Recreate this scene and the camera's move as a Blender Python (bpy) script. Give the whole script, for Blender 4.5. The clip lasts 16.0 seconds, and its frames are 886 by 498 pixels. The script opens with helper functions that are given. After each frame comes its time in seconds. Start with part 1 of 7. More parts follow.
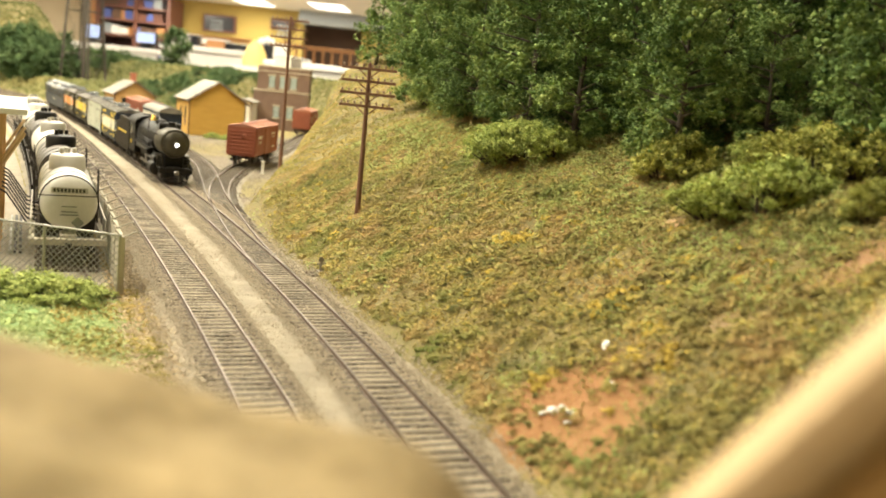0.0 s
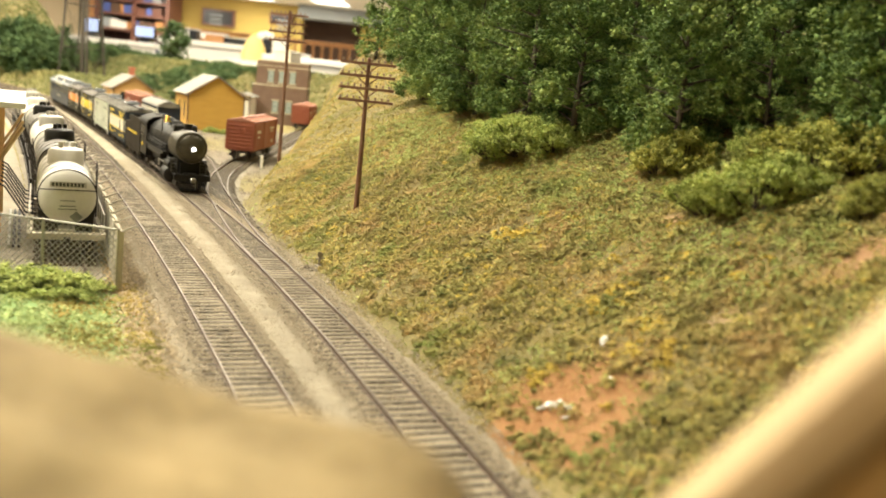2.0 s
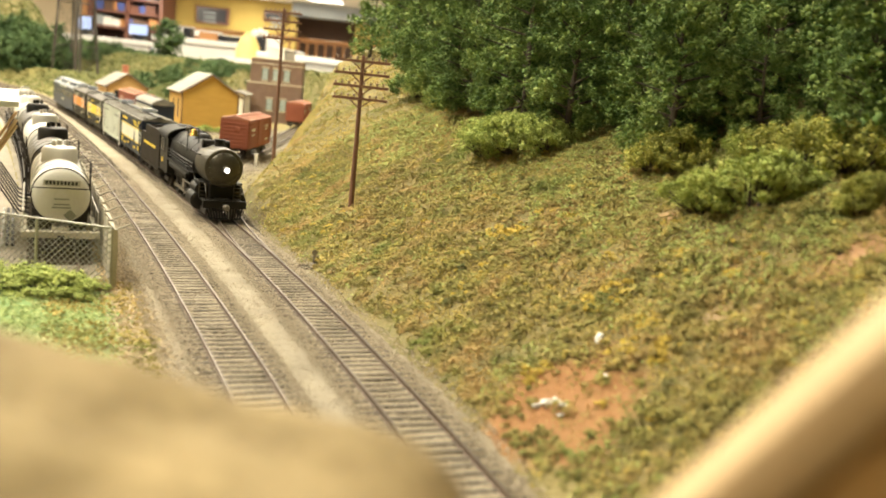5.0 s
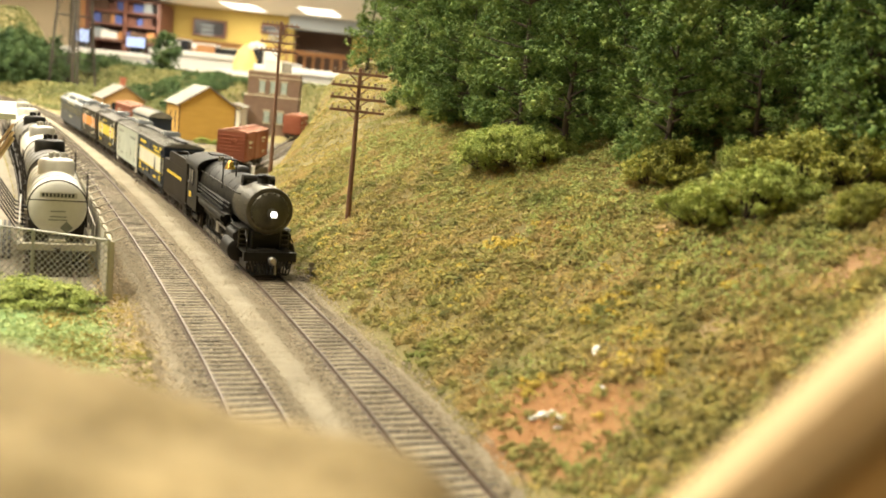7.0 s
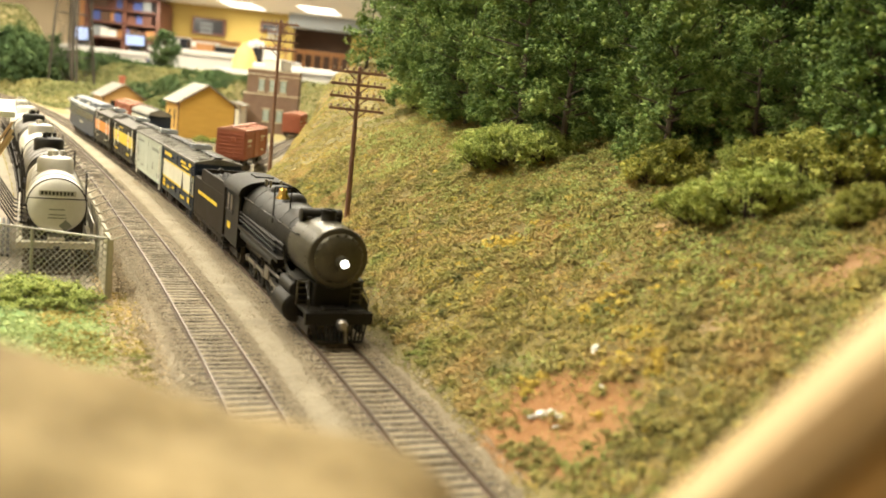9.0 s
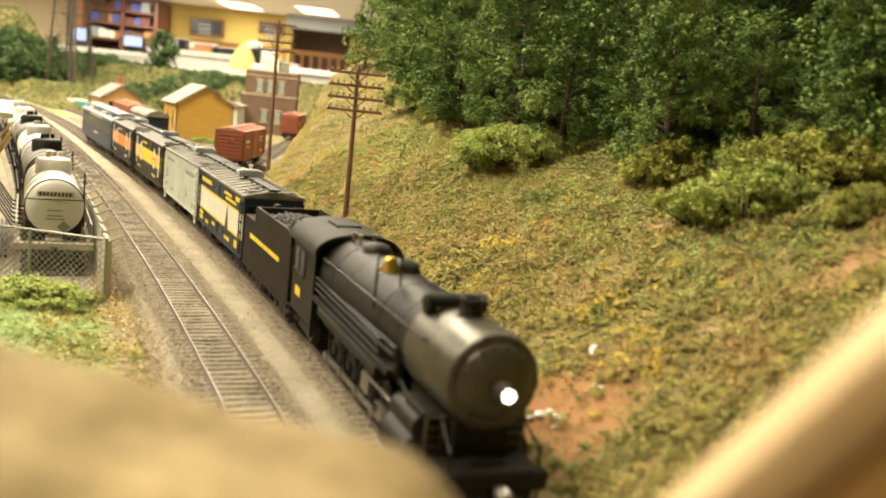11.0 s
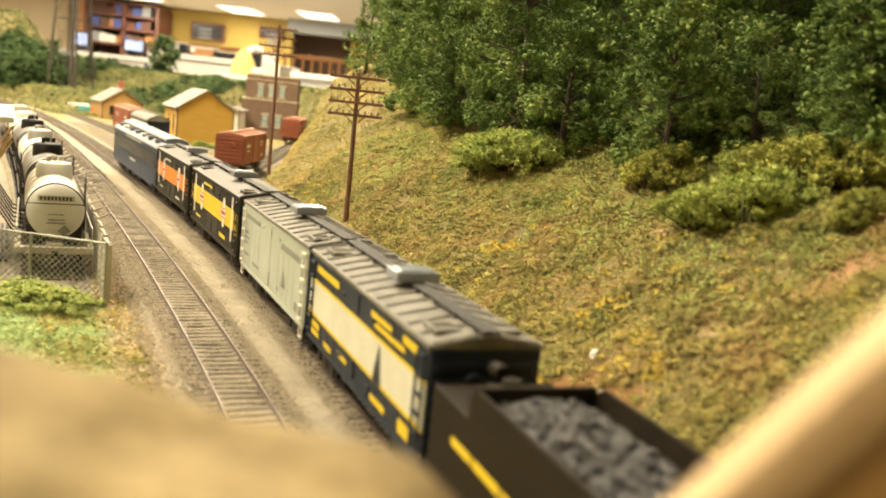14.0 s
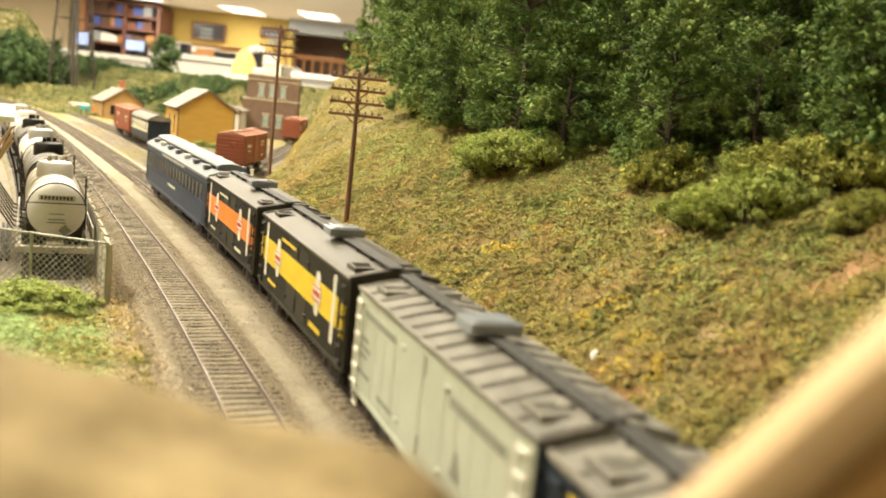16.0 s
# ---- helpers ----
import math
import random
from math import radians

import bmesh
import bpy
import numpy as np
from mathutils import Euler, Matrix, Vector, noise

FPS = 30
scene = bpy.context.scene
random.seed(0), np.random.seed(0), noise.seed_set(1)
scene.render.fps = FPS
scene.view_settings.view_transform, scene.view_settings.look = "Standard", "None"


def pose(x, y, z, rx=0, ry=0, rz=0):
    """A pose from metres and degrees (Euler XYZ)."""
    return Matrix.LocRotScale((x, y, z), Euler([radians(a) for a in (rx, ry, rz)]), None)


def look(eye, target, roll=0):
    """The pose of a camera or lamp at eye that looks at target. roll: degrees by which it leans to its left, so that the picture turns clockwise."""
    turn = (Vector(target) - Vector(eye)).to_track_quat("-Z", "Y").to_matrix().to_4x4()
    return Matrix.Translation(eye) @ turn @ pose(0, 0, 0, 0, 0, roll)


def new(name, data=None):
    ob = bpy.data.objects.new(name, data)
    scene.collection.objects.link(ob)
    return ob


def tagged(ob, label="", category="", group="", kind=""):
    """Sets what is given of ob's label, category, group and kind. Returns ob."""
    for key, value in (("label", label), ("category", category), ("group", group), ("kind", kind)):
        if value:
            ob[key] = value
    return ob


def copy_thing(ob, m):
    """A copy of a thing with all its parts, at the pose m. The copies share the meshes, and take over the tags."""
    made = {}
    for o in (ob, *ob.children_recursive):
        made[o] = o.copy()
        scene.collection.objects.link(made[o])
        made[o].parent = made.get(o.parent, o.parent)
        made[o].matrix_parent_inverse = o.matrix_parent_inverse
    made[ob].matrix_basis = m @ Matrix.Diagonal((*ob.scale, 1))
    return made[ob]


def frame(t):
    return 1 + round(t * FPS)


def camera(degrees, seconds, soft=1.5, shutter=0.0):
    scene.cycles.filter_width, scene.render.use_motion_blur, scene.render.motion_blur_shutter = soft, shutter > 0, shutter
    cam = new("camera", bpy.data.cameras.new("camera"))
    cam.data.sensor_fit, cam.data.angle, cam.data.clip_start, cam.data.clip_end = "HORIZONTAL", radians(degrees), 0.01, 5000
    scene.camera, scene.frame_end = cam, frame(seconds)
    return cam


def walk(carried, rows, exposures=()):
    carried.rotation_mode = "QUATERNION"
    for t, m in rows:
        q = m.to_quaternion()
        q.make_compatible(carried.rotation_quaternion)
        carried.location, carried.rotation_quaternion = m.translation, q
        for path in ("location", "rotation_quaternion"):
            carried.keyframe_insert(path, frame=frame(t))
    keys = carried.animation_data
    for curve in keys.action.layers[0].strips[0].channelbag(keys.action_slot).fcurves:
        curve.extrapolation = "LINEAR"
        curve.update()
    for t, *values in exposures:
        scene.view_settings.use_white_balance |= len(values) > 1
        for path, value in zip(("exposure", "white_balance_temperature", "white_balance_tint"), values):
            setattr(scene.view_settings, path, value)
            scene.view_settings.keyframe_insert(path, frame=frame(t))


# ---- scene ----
# Everything below is laid out in millimetres of a 1:87 model railway; MM turns them into metres.
MM = 0.001
EYE = (0.0, 0.0, 0.10467)

cam = camera(52.18, 16.0, soft=1.8, shutter=0.5)
# a phone lens: small, but it blurs what stands a hand's width away
cam.data.dof.use_dof = True
cam.data.dof.focus_distance = 0.56
cam.data.dof.aperture_fstop = 14.5

# seconds, degrees down, lean, degrees to the right
HEADING = [
    (0.0, 9.828, 5.983, 0.0), (0.5, 9.745, 6.039, 0.082), (1.0, 9.676, 6.051, 0.082), (1.5, 9.761, 6.044, 0.052),
    (2.0, 10.125, 6.148, 0.111), (2.5, 10.591, 6.1, 0.172), (3.0, 10.487, 6.106, 0.152), (3.5, 10.485, 6.099, 0.174),
    (4.0, 10.617, 6.115, 0.235), (6.5, 9.459, 6.002, 0.708), (7.0, 9.446, 6.092, 0.575), (7.5, 9.509, 6.085, 0.485),
    (8.0, 9.281, 6.237, 0.449), (8.5, 9.537, 6.221, 0.592), (9.0, 9.516, 6.196, 0.64), (11.5, 9.429, 6.157, 0.742),
    (12.0, 9.291, 6.119, 0.631), (12.5, 9.185, 6.247, 0.645), (13.0, 9.217, 6.187, 0.632), (13.5, 9.215, 6.122, 0.619),
    (14.0, 9.189, 6.19, 0.678), (14.5, 9.127, 6.214, 0.685), (15.0, 8.983, 6.2, 0.663), (15.5, 9.022, 6.065, 0.533),
    (16.0, 9.169, 6.315, 0.642)]


def aim(down, lean, right):
    a, b = radians(down), radians(right)
    way = Vector((math.sin(b) * math.cos(a), math.cos(b) * math.cos(a), -math.sin(a)))
    return look(EYE, Vector(EYE) + way, lean)


# the clip's white balance warms while the dark train fills the picture
TINTS = [(0.0, 0.0, 6550, 10), (9.0, 0.0, 6550, 10), (11.5, 0.0, 7150, 11), (12.0, 0.0, 7350, 12), (13.5, 0.0, 7300, 12), (15.0, 0.0, 7250, 11), (16.0, 0.0, 6700, 10)]
walk(cam, [(t, aim(a, b, c)) for t, a, b, c in HEADING], TINTS)

# ---- light: a hall lit by fluorescent panels in its ceiling ----
world = bpy.data.worlds.new("hall_world")
scene.world = world
world.use_nodes = True
world.node_tree.nodes["Background"].inputs[0].default_value = (1.0, 0.9, 0.74, 1)
world.node_tree.nodes["Background"].inputs[1].default_value = 0.05
CEILING = 1.35      # metres above the rails
LAMP_POWER = 45.0
LAMP_COLOUR = (1.0, 0.92, 0.735)


def ceiling_lamp(x, y, power, sx=0.6, sy=1.2):
    data = bpy.data.lights.new("ceiling_lamp", "AREA")
    data.shape, data.size, data.size_y = "RECTANGLE", sx, sy
    data.energy, data.color = power, LAMP_COLOUR
    ob = new("ceiling_lamp", data)
    ob.matrix_world = Matrix.Translation((x, y, CEILING - 0.03))
    return ob


LAMPS = ((-0.95, 0.25, 0.95), (-0.75, 1.7, 1.25), (0.7, 1.3, 0.16), (-2.2, 1.7, 0.8), (-0.75, 3.6, 1.0), (-2.4, 3.8, 1.0),
                   (-2.6, 6.6, 1.3), (-0.6, 6.6, 1.3), (-4.6, 6.6, 1.3),
         (-4.2, 11.0, 1.9), (-1.4, 11.0, 1.9), (-7.2, 11.0, 1.9), (-5.6, 16.2, 1.7), (-3.9, 16.9, 1.4), (-2.4, 16.2, 1.4), (-8.5, 15.6, 1.7))
for lx, ly, lw in LAMPS:
    ceiling_lamp(lx, ly, LAMP_POWER * lw)


# ---- materials ----
def node(nt, kind, **values):
    n = nt.nodes.new(kind)
    for k, v in values.items():
        n.inputs[k.replace("_", " ")].default_value = v
    return n


def mat(name, colour, other=None, rough=0.6, metal=0.0, grain=1.5, patch=14.0, bump=0.15, glow=0.0, mix=0.5, spec=0.5, space="Object"):
    """grain and patch: sizes in mm of fine relief and of large stains; other: the second colour."""
    m = bpy.data.materials.new(name)
    m.use_nodes = True
    nt = m.node_tree
    L = nt.links.new
    bsdf = nt.nodes["Principled BSDF"]
    other = other or tuple(c * 0.72 for c in colour)
    tc = node(nt, "ShaderNodeTexCoord")
    info = node(nt, "ShaderNodeObjectInfo")
    add = nt.nodes.new("ShaderNodeVectorMath")
    add.operation = "ADD"
    if space == "Object":
        L(tc.outputs["Object"], add.inputs[0])
        L(info.outputs["Random"], add.inputs[1])
    else:
        geo = node(nt, "ShaderNodeNewGeometry")
        L(geo.outputs["Position"], add.inputs[0])
    fine = node(nt, "ShaderNodeTexNoise", Scale=1000.0 / grain, Detail=3.0, Roughness=0.6)
    wide = node(nt, "ShaderNodeTexNoise", Scale=1000.0 / patch, Detail=4.0, Roughness=0.65)
    for n in (fine, wide):
        L(add.outputs[0], n.inputs["Vector"])
    both = nt.nodes.new("ShaderNodeMath")
    both.operation = "MULTIPLY_ADD"
    L(fine.outputs["Fac"], both.inputs[0])
    both.inputs[1].default_value = 0.45
    L(wide.outputs["Fac"], both.inputs[2])
    ramp = nt.nodes.new("ShaderNodeMapRange")
    ramp.inputs["From Min"].default_value = 0.5 + 0.5 * (0.5 - mix)
    ramp.inputs["From Max"].default_value = 1.0 + 0.5 * (0.5 - mix)
    L(both.outputs[0], ramp.inputs["Value"])
    blend = nt.nodes.new("ShaderNodeMix")
    blend.data_type = "RGBA"
    blend.inputs["A"].default_value = (*colour, 1)
    blend.inputs["B"].default_value = (*other, 1)
    L(ramp.outputs[0], blend.inputs["Factor"])
    L(blend.outputs["Result"], bsdf.inputs["Base Color"])
    r = nt.nodes.new("ShaderNodeMapRange")
    r.inputs["To Min"].default_value = max(0.04, rough - 0.1)
    r.inputs["To Max"].default_value = min(1.0, rough + 0.12)
    L(wide.outputs["Fac"], r.inputs["Value"])
    L(r.outputs[0], bsdf.inputs["Roughness"])
    bsdf.inputs["Metallic"].default_value = metal
    bsdf.inputs["Specular IOR Level"].default_value = spec
    if bump:
        b = node(nt, "ShaderNodeBump", Strength=bump, Distance=grain * MM * 0.5)
        L(fine.outputs["Fac"], b.inputs["Height"])
        L(b.outputs[0], bsdf.inputs["Normal"])
    if glow:
        bsdf.inputs["Emission Color"].default_value = (*colour, 1)
        bsdf.inputs["Emission Strength"].default_value = glow
    return m


def leafy(name, stops, rough=0.75, wide=0.09, gain=0.55, tints=()):
    """Foliage: a colour for each clump, pushed lighter or darker in broad patches."""
    m = bpy.data.materials.new(name)
    m.use_nodes = True
    nt = m.node_tree
    L = nt.links.new
    bsdf = nt.nodes["Principled BSDF"]
    geo = node(nt, "ShaderNodeNewGeometry")
    info = node(nt, "ShaderNodeObjectInfo")
    n = node(nt, "ShaderNodeTexNoise", Scale=1.0 / wide, Detail=4.0, Roughness=0.6)
    L(geo.outputs["Position"], n.inputs["Vector"])
    a = nt.nodes.new("ShaderNodeMath")
    a.operation = "MULTIPLY_ADD"
    L(geo.outputs["Random Per Island"], a.inputs[0])
    a.inputs[1].default_value = gain
    L(n.outputs["Fac"], a.inputs[2])
    s = nt.nodes.new("ShaderNodeMapRange")
    s.inputs["From Min"].default_value = 0.3
    s.inputs["From Max"].default_value = 0.7 + gain
    L(a.outputs[0], s.inputs["Value"])
    ramp = nt.nodes.new("ShaderNodeValToRGB")
    el = ramp.color_ramp.elements
    for i, (p, c) in enumerate(stops):
        e = el[i] if i < 2 else el.new(p)
        e.position, e.color = p, (*c, 1)
    L(s.outputs[0], ramp.inputs["Fac"])
    out = ramp.outputs["Color"]
    # drifts of other plants: size in metres, colour, and how much of it
    for k, (size, colour, much) in enumerate(tints):
        shift = nt.nodes.new("ShaderNodeVectorMath")
        shift.operation = "ADD"
        shift.inputs[1].default_value = (3.1 * k + 1.7, 5.3 * k, 2.9)
        L(geo.outputs["Position"], shift.inputs[0])
        drift = node(nt, "ShaderNodeTexNoise", Scale=1.0 / size, Detail=5.0, Roughness=0.7)
        L(shift.outputs[0], drift.inputs["Vector"])
        cut = nt.nodes.new("ShaderNodeMapRange")
        cut.inputs["From Min"].default_value = 0.66 - 0.3 * much
        cut.inputs["From Max"].default_value = 0.80 - 0.3 * much
        cut.inputs["To Max"].default_value = 0.8
        L(drift.outputs["Fac"], cut.inputs["Value"])
        mx = nt.nodes.new("ShaderNodeMix")
        mx.data_type = "RGBA"
        mx.inputs["B"].default_value = (*colour, 1)
        L(cut.outputs[0], mx.inputs["Factor"])
        L(out, mx.inputs["A"])
        out = mx.outputs["Result"]
    L(out, bsdf.inputs["Base Color"])
    bsdf.inputs["Roughness"].default_value = rough
    bsdf.inputs["Specular IOR Level"].default_value = 0.1
    return m


DRIFTS = ((0.055, (0.173, 0.216, 0.056), 0.55), (0.03, (0.449, 0.287, 0.121), 0.52), (0.022, (0.112, 0.116, 0.049), 0.42))

M = {
    "rail": mat("weathered_rail", (0.085, 0.055, 0.036), (0.15, 0.105, 0.075), 0.6, 0.3, 1.2, 30),
    "rail_top": mat("worn_rail_head", (0.19, 0.155, 0.115), (0.10, 0.075, 0.055), 0.5, 0.6, 2, 40),
    "tie": mat("weathered_tie", (0.052, 0.04, 0.027), (0.155, 0.125, 0.082), 0.85, 0, 0.7, 6, 0.5),
    "ballast": mat("grey_brown_ballast", (0.24, 0.20, 0.135), (0.40, 0.34, 0.24), 0.9, 0, 0.9, 24, 0.9),
    "ballast_light": mat("pale_limestone_ballast", (0.225, 0.19, 0.13), (0.40, 0.345, 0.25), 0.9, 0, 0.9, 18, 0.9),
    "asphalt": mat("yard_dirt", (0.21, 0.18, 0.135), (0.33, 0.285, 0.215), 0.9, 0, 1.0, 30, 0.5),
    "black": mat("satin_black_metal", (0.007, 0.006, 0.0045), (0.020, 0.0165, 0.0115), 0.5, 0.0, 0.7, 10, 0.1, spec=0.22),
    "smokebox": mat("graphite_smokebox", (0.045, 0.04, 0.028), (0.10, 0.088, 0.06), 0.36, 0.4, 0.8, 8, 0.15),
}


# ---- mesh tools, in millimetres ----
def box(bm, x0, x1, y0, y1, z0, z1, bevel=0.0):
    r = bmesh.ops.create_cube(bm, size=1.0, matrix=Matrix.LocRotScale(((x0 + x1) / 2, (y0 + y1) / 2, (z0 + z1) / 2), None, (x1 - x0, y1 - y0, z1 - z0)))
    if bevel:
        edges = list({e for v in r["verts"] for e in v.link_edges})
        bmesh.ops.bevel(bm, geom=edges, offset=bevel, segments=2, affect="EDGES", profile=0.6)
    return bm


def rod(bm, a, b, r, seg=10, r2=None, caps=True):
    a, b = Vector(a), Vector(b)
    d = b - a
    m = Matrix.Translation((a + b) / 2) @ d.to_track_quat("Z", "Y").to_matrix().to_4x4()
    bmesh.ops.create_cone(bm, cap_ends=caps, segments=seg, radius1=r, radius2=r if r2 is None else r2, depth=d.length, matrix=m)
    return bm


def lathe(bm, profile, axis_from, axis_dir, seg=32):
    """profile: (along, radius) rows, turned round an axis."""
    q = Vector(axis_dir).to_track_quat("Z", "Y").to_matrix()
    rings = []
    for al, r in profile:
        rings.append([bm.verts.new(Vector(axis_from) + q @ Vector((r * math.cos(2 * math.pi * i / seg), r * math.sin(2 * math.pi * i / seg), al))) for i in range(seg)])
    for a, b in zip(rings, rings[1:]):
        for i in range(seg):
            bm.faces.new((a[i], a[(i + 1) % seg], b[(i + 1) % seg], b[i]))
    bm.faces.new(rings[0][::-1])
    bm.faces.new(rings[-1])
    return bm


def prism(bm, outline, y0, y1):
    """An outline in x, z drawn along y."""
    a = [bm.verts.new((x, y0, z)) for x, z in outline]
    b = [bm.verts.new((x, y1, z)) for x, z in outline]
    n = len(a)
    for i in range(n):
        bm.faces.new((a[i], a[(i + 1) % n], b[(i + 1) % n], b[i]))
    bm.faces.new(a[::-1])
    bm.faces.new(b)
    return bm


def mesh_of(name, bm, material, smooth=False):
    bmesh.ops.recalc_face_normals(bm, faces=bm.faces)
    bmesh.ops.scale(bm, vec=(MM, MM, MM), verts=bm.verts)
    me = bpy.data.meshes.new(name)
    bm.to_mesh(me)
    bm.free()
    if smooth:
        me.shade_smooth()
        me.set_sharp_from_angle(angle=radians(38))
    me.materials.append(material)
    return me


def raw_mesh(name, verts, faces, material, smooth=False):
    me = bpy.data.meshes.new(name)
    me.from_pydata([tuple(c * MM for c in v) for v in verts], [], faces)
    me.update()
    if smooth:
        me.shade_smooth()
    me.materials.append(material)
    return me


def part(name, bm, material, parent=None, label="", smooth=False):
    ob = new(name, mesh_of(name, bm, material, smooth))
    ob.parent = parent
    return tagged(ob, label)


def thing(name, label, category, x=0.0, y=0.0, z=0.0, turn=0.0, group="", kind=""):
    ob = new(name)
    ob.empty_display_size = 0.01
    ob.matrix_world = pose(x * MM, y * MM, z * MM, 0, 0, turn)
    return tagged(ob, label, category, group, kind)


B = bmesh.new

# ---- the main line: every place is told by s along its centre line and d to the right of it ----
_s = np.arange(-900.0, 3400.0, 4.0)
_u = _s / 1000.0
_t = -0.38147 - 0.26768 * _u + 0.21159 * _u ** 2 - 0.05244 * _u ** 3 - 0.00982 * _u ** 4
_t = np.where(_s < -500, np.interp(-500, _s, _t), _t)
_x = np.concatenate(([0.0], np.cumsum(np.sin((_t[1:] + _t[:-1]) / 2)) * 4.0))
_y = np.concatenate(([0.0], np.cumsum(np.cos((_t[1:] + _t[:-1]) / 2)) * 4.0))
_x += -11.58 - np.interp(0, _s, _x)
_y += 300.0 - np.interp(0, _s, _y)


def at(s, d=0.0):
    t = np.interp(s, _s, _t)
    return (np.interp(s, _s, _x) + d * np.cos(t), np.interp(s, _s, _y) - d * np.sin(t))


def turn_at(s):
    """Degrees that turn a thing's y axis along the line."""
    return -math.degrees(np.interp(s, _s, _t))


def second(s):
    """d of the other main track's centre."""
    u = np.clip(np.asarray(s, float), -400, 1600) / 1000.0
    v = np.minimum(u, 0.5)
    return -45.63 - 24.48 * v + 35.0 * v * v + 12.0 * (u - v)


def along(x, y):
    """s and d of places."""
    x, y = np.asarray(x, float), np.asarray(y, float)
    flat = np.stack((x.ravel(), y.ravel()), 1)
    s, d = np.empty(len(flat)), np.empty(len(flat))
    for i in range(0, len(flat), 4000):
        p = flat[i:i + 4000]
        k = ((p[:, :1] - _x) ** 2 + (p[:, 1:] - _y) ** 2).argmin(1)
        dx, dy = p[:, 0] - _x[k], p[:, 1] - _y[k]
        s[i:i + 4000] = _s[k] + dx * np.sin(_t[k]) + dy * np.cos(_t[k])
        d[i:i + 4000] = dx * np.cos(_t[k]) - dy * np.sin(_t[k])
    return s.reshape(x.shape), d.reshape(x.shape)


def step(a, b, v):
    w = np.clip((v - a) / (b - a), 0, 1)
    return w * w * (3 - 2 * w)


def lumps(x, y, size):
    """Smooth uneven relief, about -1 to 1."""
    a, b = x / size, y / size
    return (np.sin(a * 1.3 + 1.7 * np.sin(b * 0.9 + 0.5)) + np.sin(b * 1.7 + 1.3 * np.sin(a * 1.1 + 2.0)) + 0.6 * np.sin(2.3 * (a + b) + 0.7) * np.sin(1.9 * (a - b))) / 2.2


def toe(s):
    """d at which the bank begins: it draws back where the siding leaves."""
    return np.interp(s, [280, 427, 548, 700], [21.0, 35.0, 76.0, 130.0])


def height(x, y):
    """The scenery's surface."""
    x, y = np.asarray(x, float), np.asarray(y, float)
    s, d = along(x, y)
    rough = 1.7 * lumps(x, y, 23.0) + 3.0 * lumps(x + 40, y, 61.0) + 1.1 * lumps(x - 17, y + 5, 7.5)
    z = np.full(x.shape, -4.0)
    # the cutting's bank, which ends where the siding leaves
    e = d - toe(s) - 3.0 * lumps(s, s * 0.3, 50.0)
    w = d - 21.0 - 3.0 * lumps(s, s * 0.3, 50.0)
    bank = np.where(w < 130, 0.6 * w, np.where(w < 280, 78 + 0.45 * (w - 130), 145.5 + 0.2 * (w - 280)))
    bank = np.minimum(bank, 1.25 * e)
    bank = np.maximum(bank, 0) + rough * step(4, 40, e)
    end = 405 + 1.63 * np.clip(d, 0, 260)
    bank = bank * (1 - step(0, 1, (s - end + 12) / (46 + 0.10 * np.clip(d, 0, 300))))
    z = np.where(d > 12, z + np.maximum(bank, 0), z)
    # rising ground behind the buildings
    f = d - 250 - 0.10 * np.clip(1700 - s, -800, 700) - 240 * step(-490, -410, x)
    back = np.clip(0.42 * f, 0, 92) + (rough + 3 * lumps(x, y, 140.0)) * step(0, 60, f)
    z = np.where((s > 1020) & (d > 60), np.maximum(z, -4 + np.maximum(back, 0) * step(1020, 1200, s)), z)
    # grass rising to the wooded hill beyond the water tower
    far = step(1850, 2150, s) * (np.clip((d - 40) * 0.5, 0, 35) + np.clip((d - 130) * 0.5, 0, 215) * step(2200, 2400, s) * step(-10, -170, x + 0.415 * y))
    z = np.where((s > 1850) & (d > 40), np.maximum(z, -4 + far + rough * step(40, 90, d)), z)
    # meadow on the near side, and the far wooded hill beyond the yard
    g = -d - 82
    meadow = np.clip(g * 0.10, 0, 9) * (1 - step(120, 150, s)) + rough * 0.25 * step(0, 20, g) * (1 - step(120, 150, s))
    z = np.where(d < -60, z + np.maximum(meadow, 0), z)
    far = np.clip((-d - 300) * 0.35, 0, 120) * step(900, 1500, s)
    return np.where(d < -200, z + far, z)


def axis(lo, hi, near_lo, near_hi, fine, coarse):
    v, out = lo, []
    while v < hi:
        out.append(v)
        v += fine if near_lo <= v <= near_hi else coarse
    return out + [hi]


def sheet(name, xs, ys, fn, material):
    X, Y = np.meshgrid(np.array(xs, float), np.array(ys, float))
    Z = fn(X, Y)
    nx = len(xs)
    verts = np.stack((X.ravel(), Y.ravel(), Z.ravel()), 1).tolist()
    faces = [(j * nx + i, j * nx + i + 1, (j + 1) * nx + i + 1, (j + 1) * nx + i) for j in range(len(ys) - 1) for i in range(nx - 1)]
    return new(name, raw_mesh(name, verts, faces, material, True))


